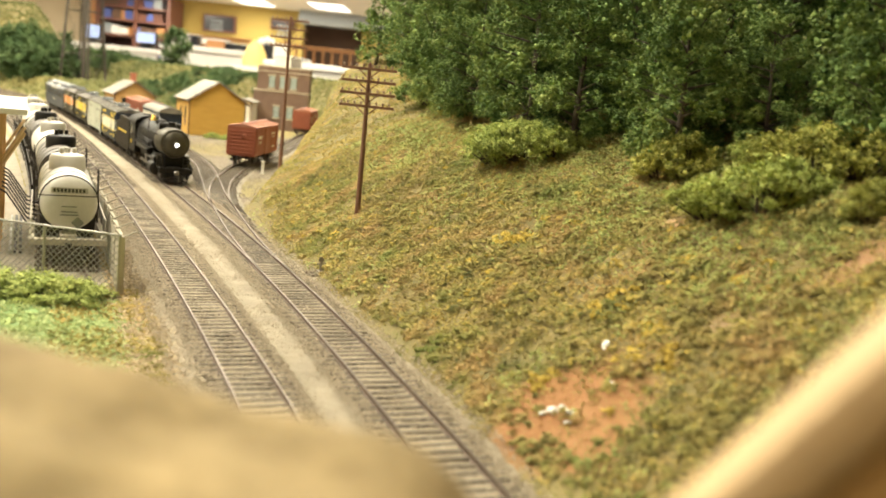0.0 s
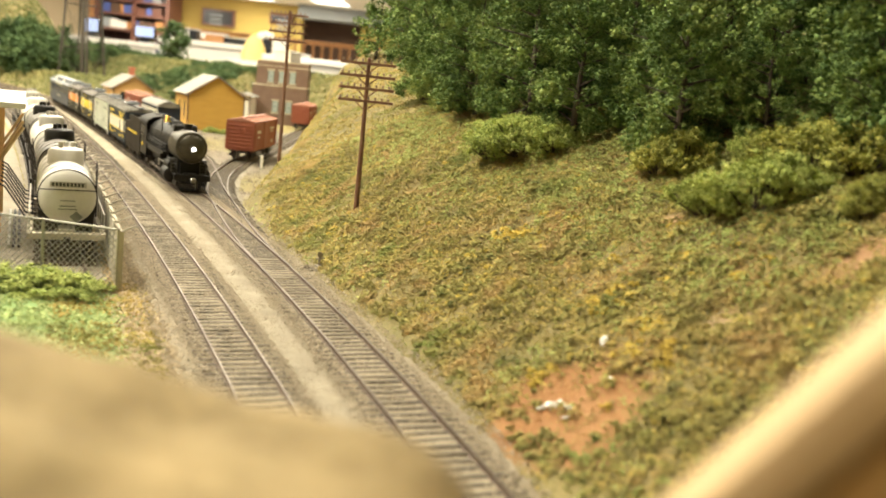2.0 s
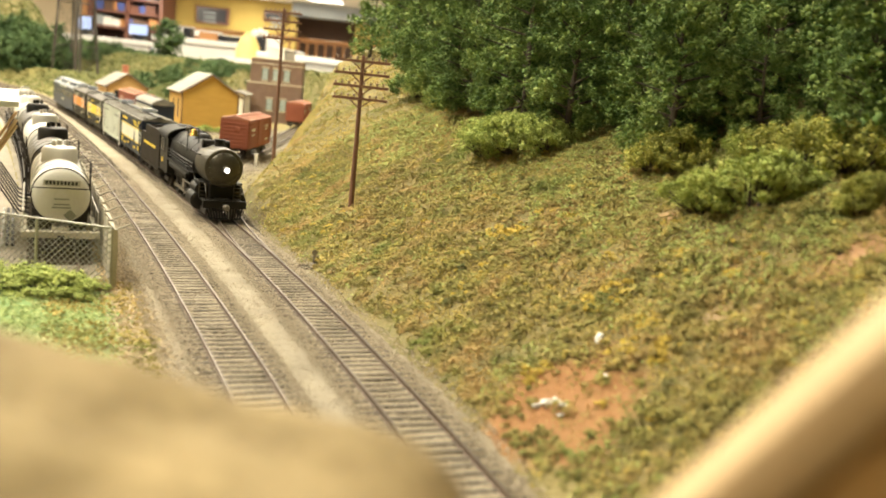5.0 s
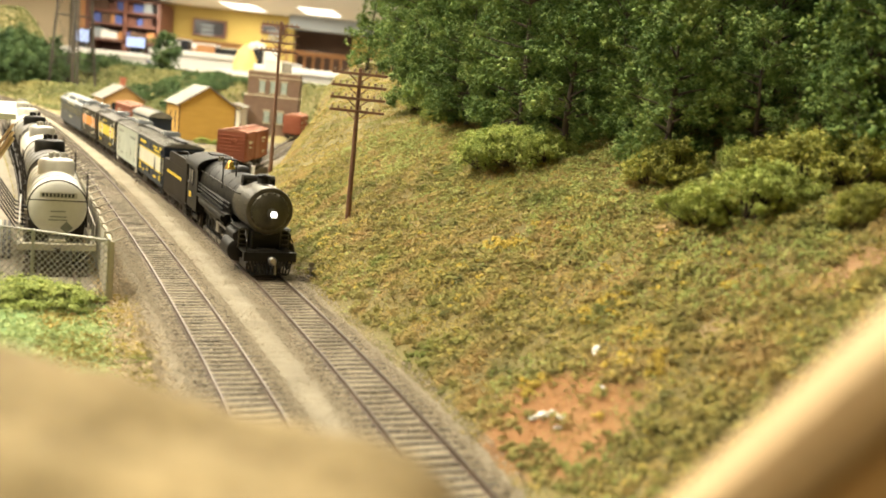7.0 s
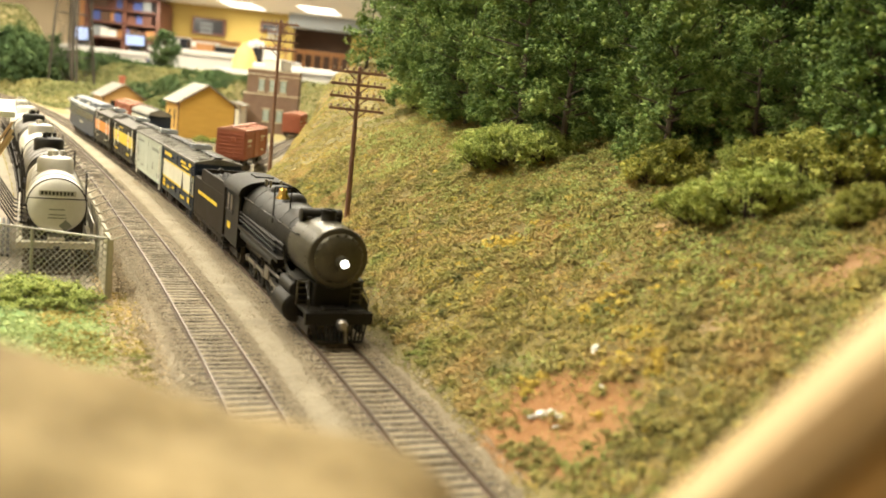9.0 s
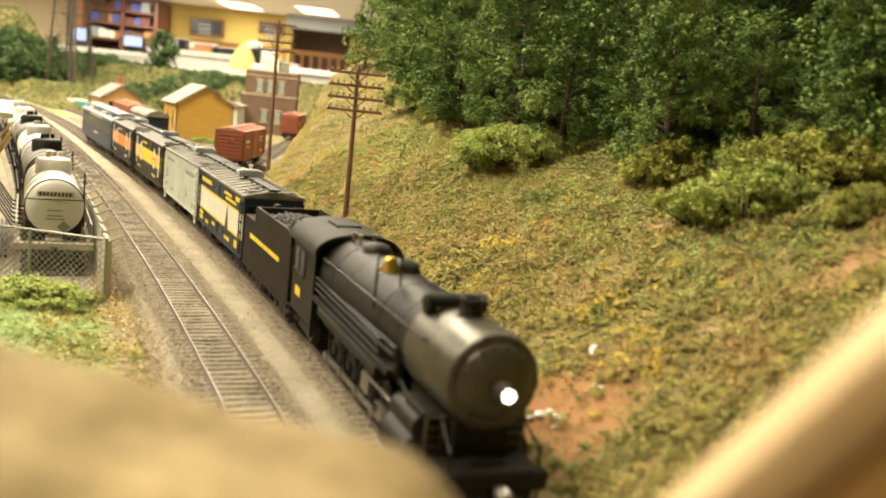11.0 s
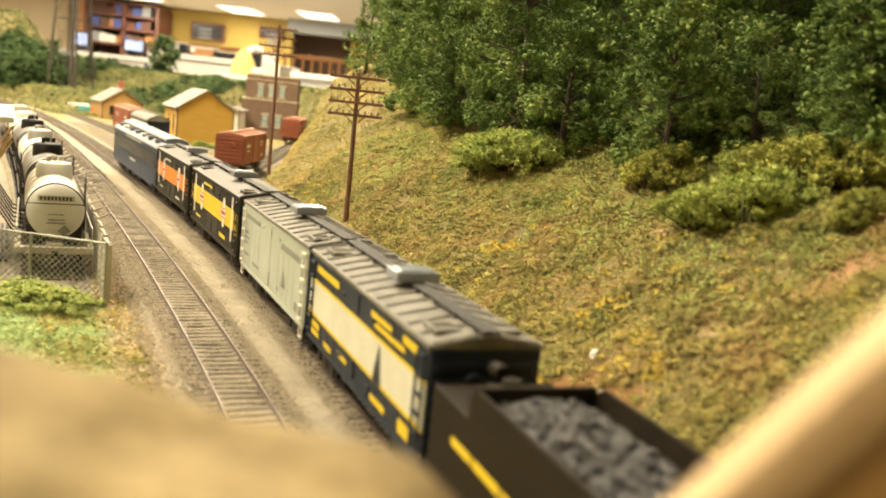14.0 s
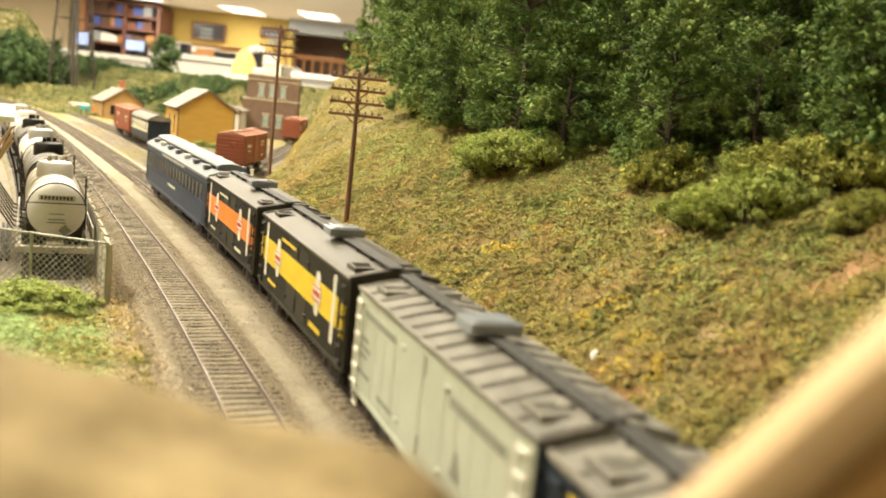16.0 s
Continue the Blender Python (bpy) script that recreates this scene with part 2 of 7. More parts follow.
# bank and meadow colours: straw, olive, moss, and bare red earth in a few places
def ground_material():
    m = mat("scenic_turf", (0.15, 0.135, 0.05), (0.31, 0.24, 0.095), 0.95, 0, 1.6, 26, 0.8, space="World")
    nt = m.node_tree
    L = nt.links.new
    bsdf = nt.nodes["Principled BSDF"]
    old = bsdf.inputs["Base Color"].links[0].from_socket
    geo = node(nt, "ShaderNodeNewGeometry")
    n = node(nt, "ShaderNodeTexNoise", Scale=55.0, Detail=5.0, Roughness=0.7)
    L(geo.outputs["Position"], n.inputs["Vector"])
    for x, y, z, r, colour in ((44, 276, 9, 40, (0.31, 0.15, 0.056)), (50, 256, 9, 26, (0.34, 0.175, 0.07)), (93, 379, 59, 13, (0.50, 0.30, 0.16)),
                               (95, 286, 41, 12, (0.34, 0.235, 0.12)), (136, 285, 63, 22, (0.37, 0.21, 0.105)), (-108, 335, -1, 30, (0.58, 0.42, 0.25)),
                               (-290, 1010, -4, 190, (0.215, 0.18, 0.13)), (-480, 1350, -4, 190, (0.215, 0.18, 0.13)), (-640, 1640, -4, 170, (0.215, 0.18, 0.13)), (-250, 1450, -4, 200, (0.215, 0.18, 0.13)), (-190, 760, -4, 44, (0.24, 0.20, 0.14)), (-150, 330, 4, 80, (0.24, 0.32, 0.12)), (-190, 350, 6, 60, (0.21, 0.32, 0.11))):
        dist = nt.nodes.new("ShaderNodeVectorMath")
        dist.operation = "DISTANCE"
        L(geo.outputs["Position"], dist.inputs[0])
        dist.inputs[1].default_value = (x * MM, y * MM, z * MM)
        wob = nt.nodes.new("ShaderNodeMath")
        wob.operation = "MULTIPLY_ADD"
        L(n.outputs["Fac"], wob.inputs[0])
        wob.inputs[1].default_value = r * MM * 0.9
        L(dist.outputs["Value"], wob.inputs[2])
        mr = nt.nodes.new("ShaderNodeMapRange")
        mr.inputs["From Min"].default_value = r * MM * 1.25
        mr.inputs["From Max"].default_value = r * MM * 0.95
        L(wob.outputs[0], mr.inputs["Value"])
        mx = nt.nodes.new("ShaderNodeMix")
        mx.data_type = "RGBA"
        mx.inputs["B"].default_value = (*colour, 1)
        L(mr.outputs[0], mx.inputs["Factor"])
        L(old, mx.inputs["A"])
        old = mx.outputs["Result"]
    L(old, bsdf.inputs["Base Color"])
    return m


M["turf"] = ground_material()
ground = sheet("ground", axis(-2700, 1500, -300, 260, 4, 30), axis(-420, 4100, 150, 900, 4, 30), height, M["turf"])
tagged(ground, "modelled hillside scenery with straw-coloured turf and bare earth", "ground", kind="structure")


# ---- trackwork ----
def ribbon(name, s0, s1, rows, material, label, category="ballast", centre=None, ds=10.0):
    """A strip along the line; rows of (d, z) give its section."""
    ss = np.arange(s0, s1 + 0.1, ds)
    verts, faces, k = [], [], len(rows)
    for s in ss:
        c = float(centre(s)) if centre else 0.0
        for d, z in rows:
            x, y = at(s, c + d)
            verts.append((float(x), float(y), z + (0.35 * lumps(x, y, 7.0) if z > -3.9 else 0)))
    for i in range(len(ss) - 1):
        for j in range(k - 1):
            faces.append((i * k + j, i * k + j + 1, (i + 1) * k + j + 1, (i + 1) * k + j))
    return tagged(new(name, raw_mesh(name, verts, faces, material, True)), label, category, kind="structure")


ribbon("ballast_main", -880, 3000, [(-19, -4.2), (-15, -2.3), (-8, -1.95), (0, -2.0), (8, -1.95), (15, -2.2), (19, -3.2), (26, -4.4)], M["ballast"], "grey-brown stone ballast under the main track")
ribbon("ballast_second", -880, 3000, [(-27, -4.5), (-20, -3.3), (-15, -2.2), (-8, -1.95), (0, -2.0), (8, -1.95), (15, -2.3), (19, -4.2)], M["ballast"], "grey-brown stone ballast under the second track", centre=second)
ribbon("gravel_strip", -880, 3000, [(-14, -4.4), (-9, -3.0), (0, -2.7), (9, -3.0), (14, -4.4)], M["ballast_light"], "pale limestone gravel between the two tracks", "gravel", centre=lambda s: second(s) / 2)


RAIL = [(-1.1, -2.1), (1.1, -2.1), (0.28, -1.5), (0.28, -0.7), (0.46, -0.45), (0.46, 0.0), (-0.46, 0.0), (-0.46, -0.45), (-0.28, -0.7), (-0.28, -1.5)]


def rail(parent, place, s0, s1, off, name="rail"):
    ss = np.arange(s0, s1 + 0.1, 12.0)
    verts, faces, k = [], [], len(RAIL)
    for s in ss:
        for dx, z in RAIL:
            x, y = place(s, off + dx)
            verts.append((float(x), float(y), z))
    for i in range(len(ss) - 1):
        for j in range(k):
            faces.append((i * k + j, (i + 1) * k + j, (i + 1) * k + (j + 1) % k, i * k + (j + 1) % k))
    faces += [tuple(range(k)), tuple(range((len(ss) - 1) * k, len(ss) * k))[::-1]]
    me = raw_mesh(name, verts, faces, M["rail"])
    me.materials.append(M["rail_top"])
    for p in me.polygons:
        if p.normal.z > 0.9 and p.center.z > -0.2 * MM:
            p.material_index = 1
    ob = new(name, me)
    ob.parent = parent
    return ob


def tie_mesh():
    bm = B()
    box(bm, -14.8, 14.8, -1.15, 1.15, -3.6, -1.6, 0.25)
    return mesh_of("tie", bm, M["tie"])


TIE = tie_mesh()


def ties(parent, place, heading, s0, s1, keep0, keep1, pitch=5.4):
    """Sleepers: single ones where the camera passes, the far ones joined."""
    rng = random.Random(7)
    s, verts, faces = s0, [], []
    base = [tuple(c / MM for c in v.co) for v in TIE.vertices]
    polys = [tuple(p.vertices) for p in TIE.polygons]
    while s < s1:
        x, y = place(s, rng.uniform(-0.8, 0.8))
        a = radians(heading(s) + rng.uniform(-1.6, 1.6))
        if keep0 <= s <= keep1:
            ob = new("tie", TIE)
            ob.parent = parent
            ob.matrix_basis = Matrix.LocRotScale((x * MM, y * MM, rng.uniform(-0.15, 0.1) * MM), Euler((0, 0, a)), None)
        else:
            o = len(verts)
            ca, sa = math.cos(a), math.sin(a)
            verts += [(x + vx * ca - vy * sa, y + vx * sa + vy * ca, vz) for vx, vy, vz in base]
            faces += [tuple(i + o for i in p) for p in polys]
        s += pitch * rng.uniform(0.94, 1.06)
    if verts:
        far = new("distant_ties", raw_mesh("distant_ties", verts, faces, M["tie"]))
        far.parent = parent
        tagged(far, kind="stuff")


# ---- the tracks ----
main_track = thing("main_track", "weathered steel rails on dark wooden sleepers, main line", "railway track", kind="structure")
second_track = thing("second_track", "weathered steel rails on dark wooden sleepers, second line", "railway track", kind="structure")


def on_second(s, d):
    return at(s, second(s) + d)


def turn_second(s):
    a, b = at(s - 2, second(s - 2)), at(s + 2, second(s + 2))
    return -math.degrees(math.atan2(b[0] - a[0], b[1] - a[1]))


rail(main_track, at, -880, 3000, -8.25)
rail(main_track, at, -880, 3000, 8.25)
rail(second_track, on_second, -880, 3000, -8.25)
rail(second_track, on_second, -880, 3000, 8.25)


class Line:
    """A branch track through given places."""

    def __init__(self, points):
        p = [Vector(q) for q in points]
        p = [2 * p[0] - p[1]] + p + [2 * p[-1] - p[-2]]
        out = []
        for a, b, c, d in zip(p, p[1:], p[2:], p[3:]):
            for i in range(24):
                t = i / 24
                out.append(0.5 * ((2 * b) + (c - a) * t + (2 * a - 5 * b + 4 * c - d) * t * t + (3 * b - a - 3 * c + d) * t ** 3))
        out.append(p[-2])
        xy = np.array([tuple(o) for o in out])
        step_ = np.hypot(*np.diff(xy, axis=0).T)
        self.s = np.concatenate(([0], np.cumsum(step_)))
        self.x, self.y = xy[:, 0], xy[:, 1]
        self.t = np.unwrap(np.arctan2(np.gradient(self.x), np.gradient(self.y)))
        self.length = float(self.s[-1])

    def place(self, s, d=0.0):
        t = np.interp(s, self.s, self.t)
        return (np.interp(s, self.s, self.x) + d * np.cos(t), np.interp(s, self.s, self.y) - d * np.sin(t))

    def turn(self, s):
        return -math.degrees(np.interp(s, self.s, self.t))


def branch(name, label, line, s0=0.0, ballast=True):
    t = thing(name, label, "railway track", kind="structure")
    rail(t, line.place, s0, line.length, -8.25)
    rail(t, line.place, s0, line.length, 8.25)
    ties(t, line.place, line.turn, s0 + 30, line.length, 0, 260)
    if ballast:
        verts, faces = [], []
        ss = np.arange(s0, line.length, 10.0)
        rows = [(-20, -4.3), (-15, -3.0), (0, -2.7), (15, -3.0), (20, -4.3)]
        for s in ss:
            for d, z in rows:
                x, y = line.place(s, d)
                verts.append((float(x), float(y), z + 0.3 * float(lumps(x, y, 7.0))))
        for i in range(len(ss) - 1):
            for j in range(4):
                faces.append((i * 5 + j, i * 5 + j + 1, i * 5 + j + 6, i * 5 + j + 5))
        tagged(new("ballast_branch", raw_mesh("ballast_branch", verts, faces, M["asphalt"], True)), "dirty grey-brown ballast under a branch track", "ballast", kind="structure")
    return t


SIDING = Line([at(196, 0.3), at(245, 1.3), at(297, 4.0), at(360, 9.5), at(423, 16.5), at(500, 26), at(620, 46), at(760, 66), at(1000, 78), at(1400, 80), at(1900, 84)])
SPUR = Line([at(425, 16.8), at(456, 20.5), at(506, 30), at(560, 43), at(610, 58), at(665, 79), (-234, 1000), (-236, 1060), (-237, 1140), (-246, 1300), (-266, 1560), (-276, 1720), (-280, 1850)])
YARD = Line([at(170, -104), at(400, -103), at(700, -101), at(1100, -98), at(1500, -100)])
branch("siding_track", "rusty siding rails leaving the main line at a turnout", SIDING)
branch("spur_track", "rusty spur rails curving past the station", SPUR)
branch("yard_track", "rails of the fenced tank car track", YARD)
# turnout: frog, closure rails and switch stand
bm = B()
box(bm, -0.5, 0.5, -14, 14, -1.2, -0.1, 0.1)
frog = part("frog", bm, M["rail_top"], None)
frog.matrix_world = pose(*[c * MM for c in at(418, 8.3)], 0, 0, 0, turn_at(418) - 3)
tagged(frog, "worn steel turnout frog between the rails", "turnout frog", kind="structure")


def switch_stand(s, d):
    e = thing("switch_stand", "small grey switch stand on long wooden ties", "switch stand", *at(s, d), -2.6, turn_at(s))
    bm = B()
    box(bm, -1.8, 1.8, -2.6, 2.6, 0, 1.6, 0.2)
    rod(bm, (0, 0, 1.2), (0, 0, 7.2), 0.9, 10, 0.7)
    rod(bm, (-2.2, 0, 5.2), (2.2, 0, 6.0), 0.45, 8)
    part("stand", bm, M["asphalt"], e)
    bm = B()
    lathe(bm, [(-0.2, 1.6), (0.2, 1.6)], (0, 0, 7.8), (0, 1, 0), 14)
    part("target", bm, M["asphalt"], e)
    for k in (-3.6, 3.6):
        bm = B()
        box(bm, -36, 4, k - 1.4, k + 1.4, -1.0, 0.4, 0.2)
        part("head_tie", bm, M["tie"], e)
    return e


switch_stand(203, 27)
ribbon("yard_pavement", 168, 1000, [(-230, -3.7), (-200, -3.3), (-150, -3.3), (-122, -3.2)], M["asphalt"], "packed grey-tan dirt of the fuel yard", "yard")


# ---- more materials ----
M.update({
    "navy": mat("navy_blue_paint", (0.012, 0.019, 0.034), (0.024, 0.034, 0.052), 0.5, 0, 0.8, 16, 0.1, spec=0.35),
    "coach_blue": mat("faded_blue_coach_paint", (0.022, 0.034, 0.064), (0.04, 0.056, 0.09), 0.5, 0, 0.8, 20, 0.1),
    "olive_black": mat("weathered_black_brown_boards", (0.017, 0.015, 0.009), (0.034, 0.029, 0.018), 0.6, 0, 0.8, 18, 0.2),
    "mint": mat("pale_grey_green_paint", (0.50, 0.53, 0.44), (0.42, 0.45, 0.37), 0.5, 0, 0.9, 24, 0.06),
    "cream": mat("cream_white_paint", (0.72, 0.70, 0.56), (0.60, 0.57, 0.44), 0.5, 0, 0.9, 20, 0.05),
    "white": mat("white_paint", (0.80, 0.78, 0.70), (0.68, 0.65, 0.56), 0.5, 0, 1.0, 20, 0.05),
    "yellow": mat("chrome_yellow_paint", (0.80, 0.58, 0.03), (0.70, 0.49, 0.03), 0.5, 0, 0.9, 12, 0.05),
    "orange": mat("orange_paint", (0.80, 0.26, 0.03), (0.72, 0.22, 0.03), 0.5, 0, 0.9, 12, 0.05),
    "red": mat("signal_red_paint", (0.55, 0.05, 0.03), (0.48, 0.05, 0.03), 0.5, 0, 0.9, 12, 0.05),
    "grey_text": mat("faded_dark_lettering", (0.20, 0.21, 0.17), (0.30, 0.31, 0.26), 0.6, 0, 0.9, 6, 0.0),
    "dark_text": mat("black_lettering", (0.02, 0.02, 0.02), (0.04, 0.04, 0.035), 0.6, 0, 0.9, 6, 0.0),
    "roof": mat("dusty_grey_roof", (0.12, 0.113, 0.094), (0.29, 0.27, 0.225), 0.7, 0, 0.9, 12, 0.25),
    "roof_dark": mat("dark_running_board", (0.035, 0.034, 0.032), (0.07, 0.066, 0.06), 0.65, 0, 0.8, 10, 0.2),
    "roof_brown": mat("black_brown_car_roof", (0.045, 0.038, 0.026), (0.09, 0.077, 0.054), 0.55, 0, 0.9, 16, 0.15),
    "coach_roof": mat("blue_grey_coach_roof", (0.13, 0.145, 0.165), (0.21, 0.22, 0.225), 0.5, 0, 0.9, 24, 0.15),
    "hatch": mat("glossy_grey_hatch_plate", (0.27, 0.295, 0.33), (0.34, 0.365, 0.40), 0.12, 0.1, 1.0, 10, 0.03),
    "truck": mat("dirty_truck_sideframe", (0.018, 0.015, 0.012), (0.05, 0.038, 0.028), 0.7, 0.1, 0.7, 5, 0.3),
    "wheel": mat("worn_wheel_steel", (0.08, 0.065, 0.05), (0.16, 0.14, 0.12), 0.45, 0.6, 0.7, 5, 0.2),
    "steel": mat("bright_rod_steel", (0.36, 0.34, 0.31), (0.22, 0.20, 0.18), 0.3, 0.9, 0.7, 8, 0.1),
    "brass": mat("polished_brass", (0.78, 0.52, 0.14), (0.66, 0.42, 0.10), 0.2, 1.0, 0.7, 8, 0.03),
    "coal": mat("crushed_coal", (0.03, 0.03, 0.032), (0.16, 0.155, 0.15), 0.55, 0, 0.8, 3, 1.0),
    "lamp_glow": mat("lit_headlight_lens", (1.0, 0.98, 0.93), (1.0, 0.98, 0.93), 0.2, 0, 1, 10, 0, glow=6.0),
    "cab_roof": mat("sooty_cab_roof", (0.014, 0.012, 0.009), (0.03, 0.026, 0.02), 0.62, 0, 0.8, 14, 0.15, spec=0.2),
    "tender": mat("brown_black_tender_paint", (0.014, 0.010, 0.0058), (0.026, 0.019, 0.011), 0.6, 0, 0.8, 20, 0.08, spec=0.14),
    "window_dark": mat("dark_window_glass", (0.012, 0.014, 0.02), (0.02, 0.023, 0.03), 0.12, 0, 1, 14, 0.0),
    "box_red": mat("oxide_red_boxcar_paint", (0.24, 0.065, 0.03), (0.33, 0.10, 0.05), 0.6, 0, 0.9, 18, 0.15),
    "box_roof": mat("faded_oxide_red_roof", (0.36, 0.14, 0.08), (0.46, 0.24, 0.16), 0.65, 0, 0.9, 14, 0.2),
})


# ---- pieces shared by the rolling stock (y points to the vehicle's front) ----
def wheel_mesh(r, width=2.2):
    bm = B()
    lathe(bm, [(-width / 2, r * 0.55), (-width / 2, r * 0.9), (-width / 2, r + 0.7), (-width / 2 + 0.6, r + 0.7), (-width / 2 + 0.7, r), (width / 2, r - 0.1), (width / 2, r * 0.82), (width / 2 - 0.5, r * 0.75), (width / 2 - 0.5, r * 0.3), (width / 2, r * 0.26)], (0, 0, 0), (1, 0, 0), 20)
    return mesh_of("wheel", bm, M["wheel"], True)


WHEEL = wheel_mesh(5.2)


def truck(parent, y, wheelbase=20.0, material=None):
    """A four-wheel truck: bolster and side frames, with its wheels one level deeper."""
    bm = B()
    for sx in (-1, 1):
        x = sx * 11.6
        prism_pts = [(-wheelbase / 2 - 4, 4.2), (-wheelbase / 2 - 4, 6.6), (-wheelbase / 2 + 3, 7.0), (-4, 9.4), (4, 9.4), (wheelbase / 2 - 3, 7.0), (wheelbase / 2 + 4, 6.6), (wheelbase / 2 + 4, 4.2),
                     (wheelbase / 2 - 2, 4.4), (5, 2.4), (-5, 2.4), (-wheelbase / 2 + 2, 4.4)]
        a = [bm.verts.new((x - 0.8, y + p, z)) for p, z in prism_pts]
        b = [bm.verts.new((x + 0.8, y + p, z)) for p, z in prism_pts]
        n = len(a)
        for i in range(n):
            bm.faces.new((a[i], a[(i + 1) % n], b[(i + 1) % n], b[i]))
        bm.faces.new(a[::-1])
        bm.faces.new(b)
        for q in (-wheelbase / 2, wheelbase / 2):
            box(bm, x - 1.4 * (sx < 0) - 0.2, x + 1.4 * (sx > 0) + 0.2, y + q - 1.8, y + q + 1.8, 3.7, 7.2, 0.3)
        for k in (-1.4, 0, 1.4):
            rod(bm, (x + sx * 0.6, y + k, 3.2), (x + sx * 0.6, y + k, 7.8), 0.6, 6)
    box(bm, -11.4, 11.4, y - 3, y + 3, 6.5, 9.5, 0.4)
    t = part("truck", bm, material or M["truck"], parent)
    for q in (-wheelbase / 2, wheelbase / 2):
        for sx in (-1, 1):
            w = new("wheel", WHEEL)
            w.parent = t
            w.matrix_basis = pose(sx * 8.0 * MM, (y + q) * MM, 5.2 * MM, 0, 0, 0 if sx > 0 else 180)
            WHEELS.append((w, 5.2, sx))
    return t


WHEELS = []


def coupler(parent, y, way):
    bm = B()
    box(bm, -1.0, 1.0, min(y, y + way * 4.5), max(y, y + way * 4.5), 8.2, 10.4, 0.2)
    box(bm, -1.7, 1.7, min(y + way * 2.6, y + way * 5.4), max(y + way * 2.6, y + way * 5.4), 7.9, 10.9, 0.6)
    rod(bm, (1.2, y + way * 4, 8.2), (1.2, y + way * 4, 4.2), 0.25, 6)
    return part("coupler", bm, M["truck"], parent)


def bars(parent, side, rows, material, w, name="lettering", lift=0.12):
    """Unreadable lettering as bars on a car's side; rows of y0, y1, z0, z1. side: -1 or 1."""
    for y0, y1, z0, z1 in rows:
        bm = B()
        x = side * w
        box(bm, min(x, x + side * lift), max(x, x + side * lift), y0, y1, z0, z1)
        part(name, bm, material, parent)


def ladder(parent, x, y, z0, z1, along_x, material, n=6, half=2.6):
    bm = B()
    for i in range(n):
        z = z0 + (z1 - z0) * i / (n - 1)
        if along_x:
            box(bm, x - half, x + half, y - 0.35, y + 0.35, z - 0.3, z + 0.3)
        else:
            box(bm, x - 0.55, x + 0.55, y - half, y + half, z - 0.35, z + 0.35)
    for s in (-half, half):
        if along_x:
            box(bm, x + s - 0.25, x + s + 0.25, y - 0.25, y + 0.25, z0 - 1, z1 + 1)
        else:
            box(bm, x - 0.25, x + 0.25, y + s - 0.25, y + s + 0.25, z0 - 1, z1 + 1)
    return part("ladder", bm, material, parent)


def car_ends(parent, half, w, material, ribs=True):
    for way in (-1, 1):
        bm = B()
        y = way * half
        box(bm, -w + 0.2, w - 0.2, min(y, y - way * 0.8), max(y, y - way * 0.8), 11, 43.4)
        end = part("car_end", bm, material, parent)
        if ribs:
            for i in range(7):
                z = 13.5 + i * 4.0
                bm = B()
                box(bm, -w + 1.2, w - 1.2, min(y, y + way * 0.9), max(y, y + way * 0.9), z, z + 2.0, 0.45)
                part("end_rib", bm, material, end)


def underframe(parent, half, w):
    bm = B()
    box(bm, -4, 4, -half + 2, half - 2, 8.2, 11.0, 0.3)
    for i in range(9):
        y = -half + 8 + i * (2 * half - 16) / 8
        box(bm, -w + 1, w - 1, y - 0.6, y + 0.6, 9.2, 11.0)
    rod(bm, (-7, -12, 7.5), (-7, 4, 7.5), 2.6, 10)
    box(bm, 4, 10, 8, 16, 5.5, 9.5, 0.4)
    return part("underframe", bm, M["truck"], parent)


def roof_outline(w, eave, ridge):
    return [(-w - 0.6, eave - 0.8), (-w - 0.6, eave), (-w * 0.5, (eave + ridge) / 2 + 0.3), (0, ridge), (w * 0.5, (eave + ridge) / 2 + 0.3), (w + 0.6, eave), (w + 0.6, eave - 0.8)]


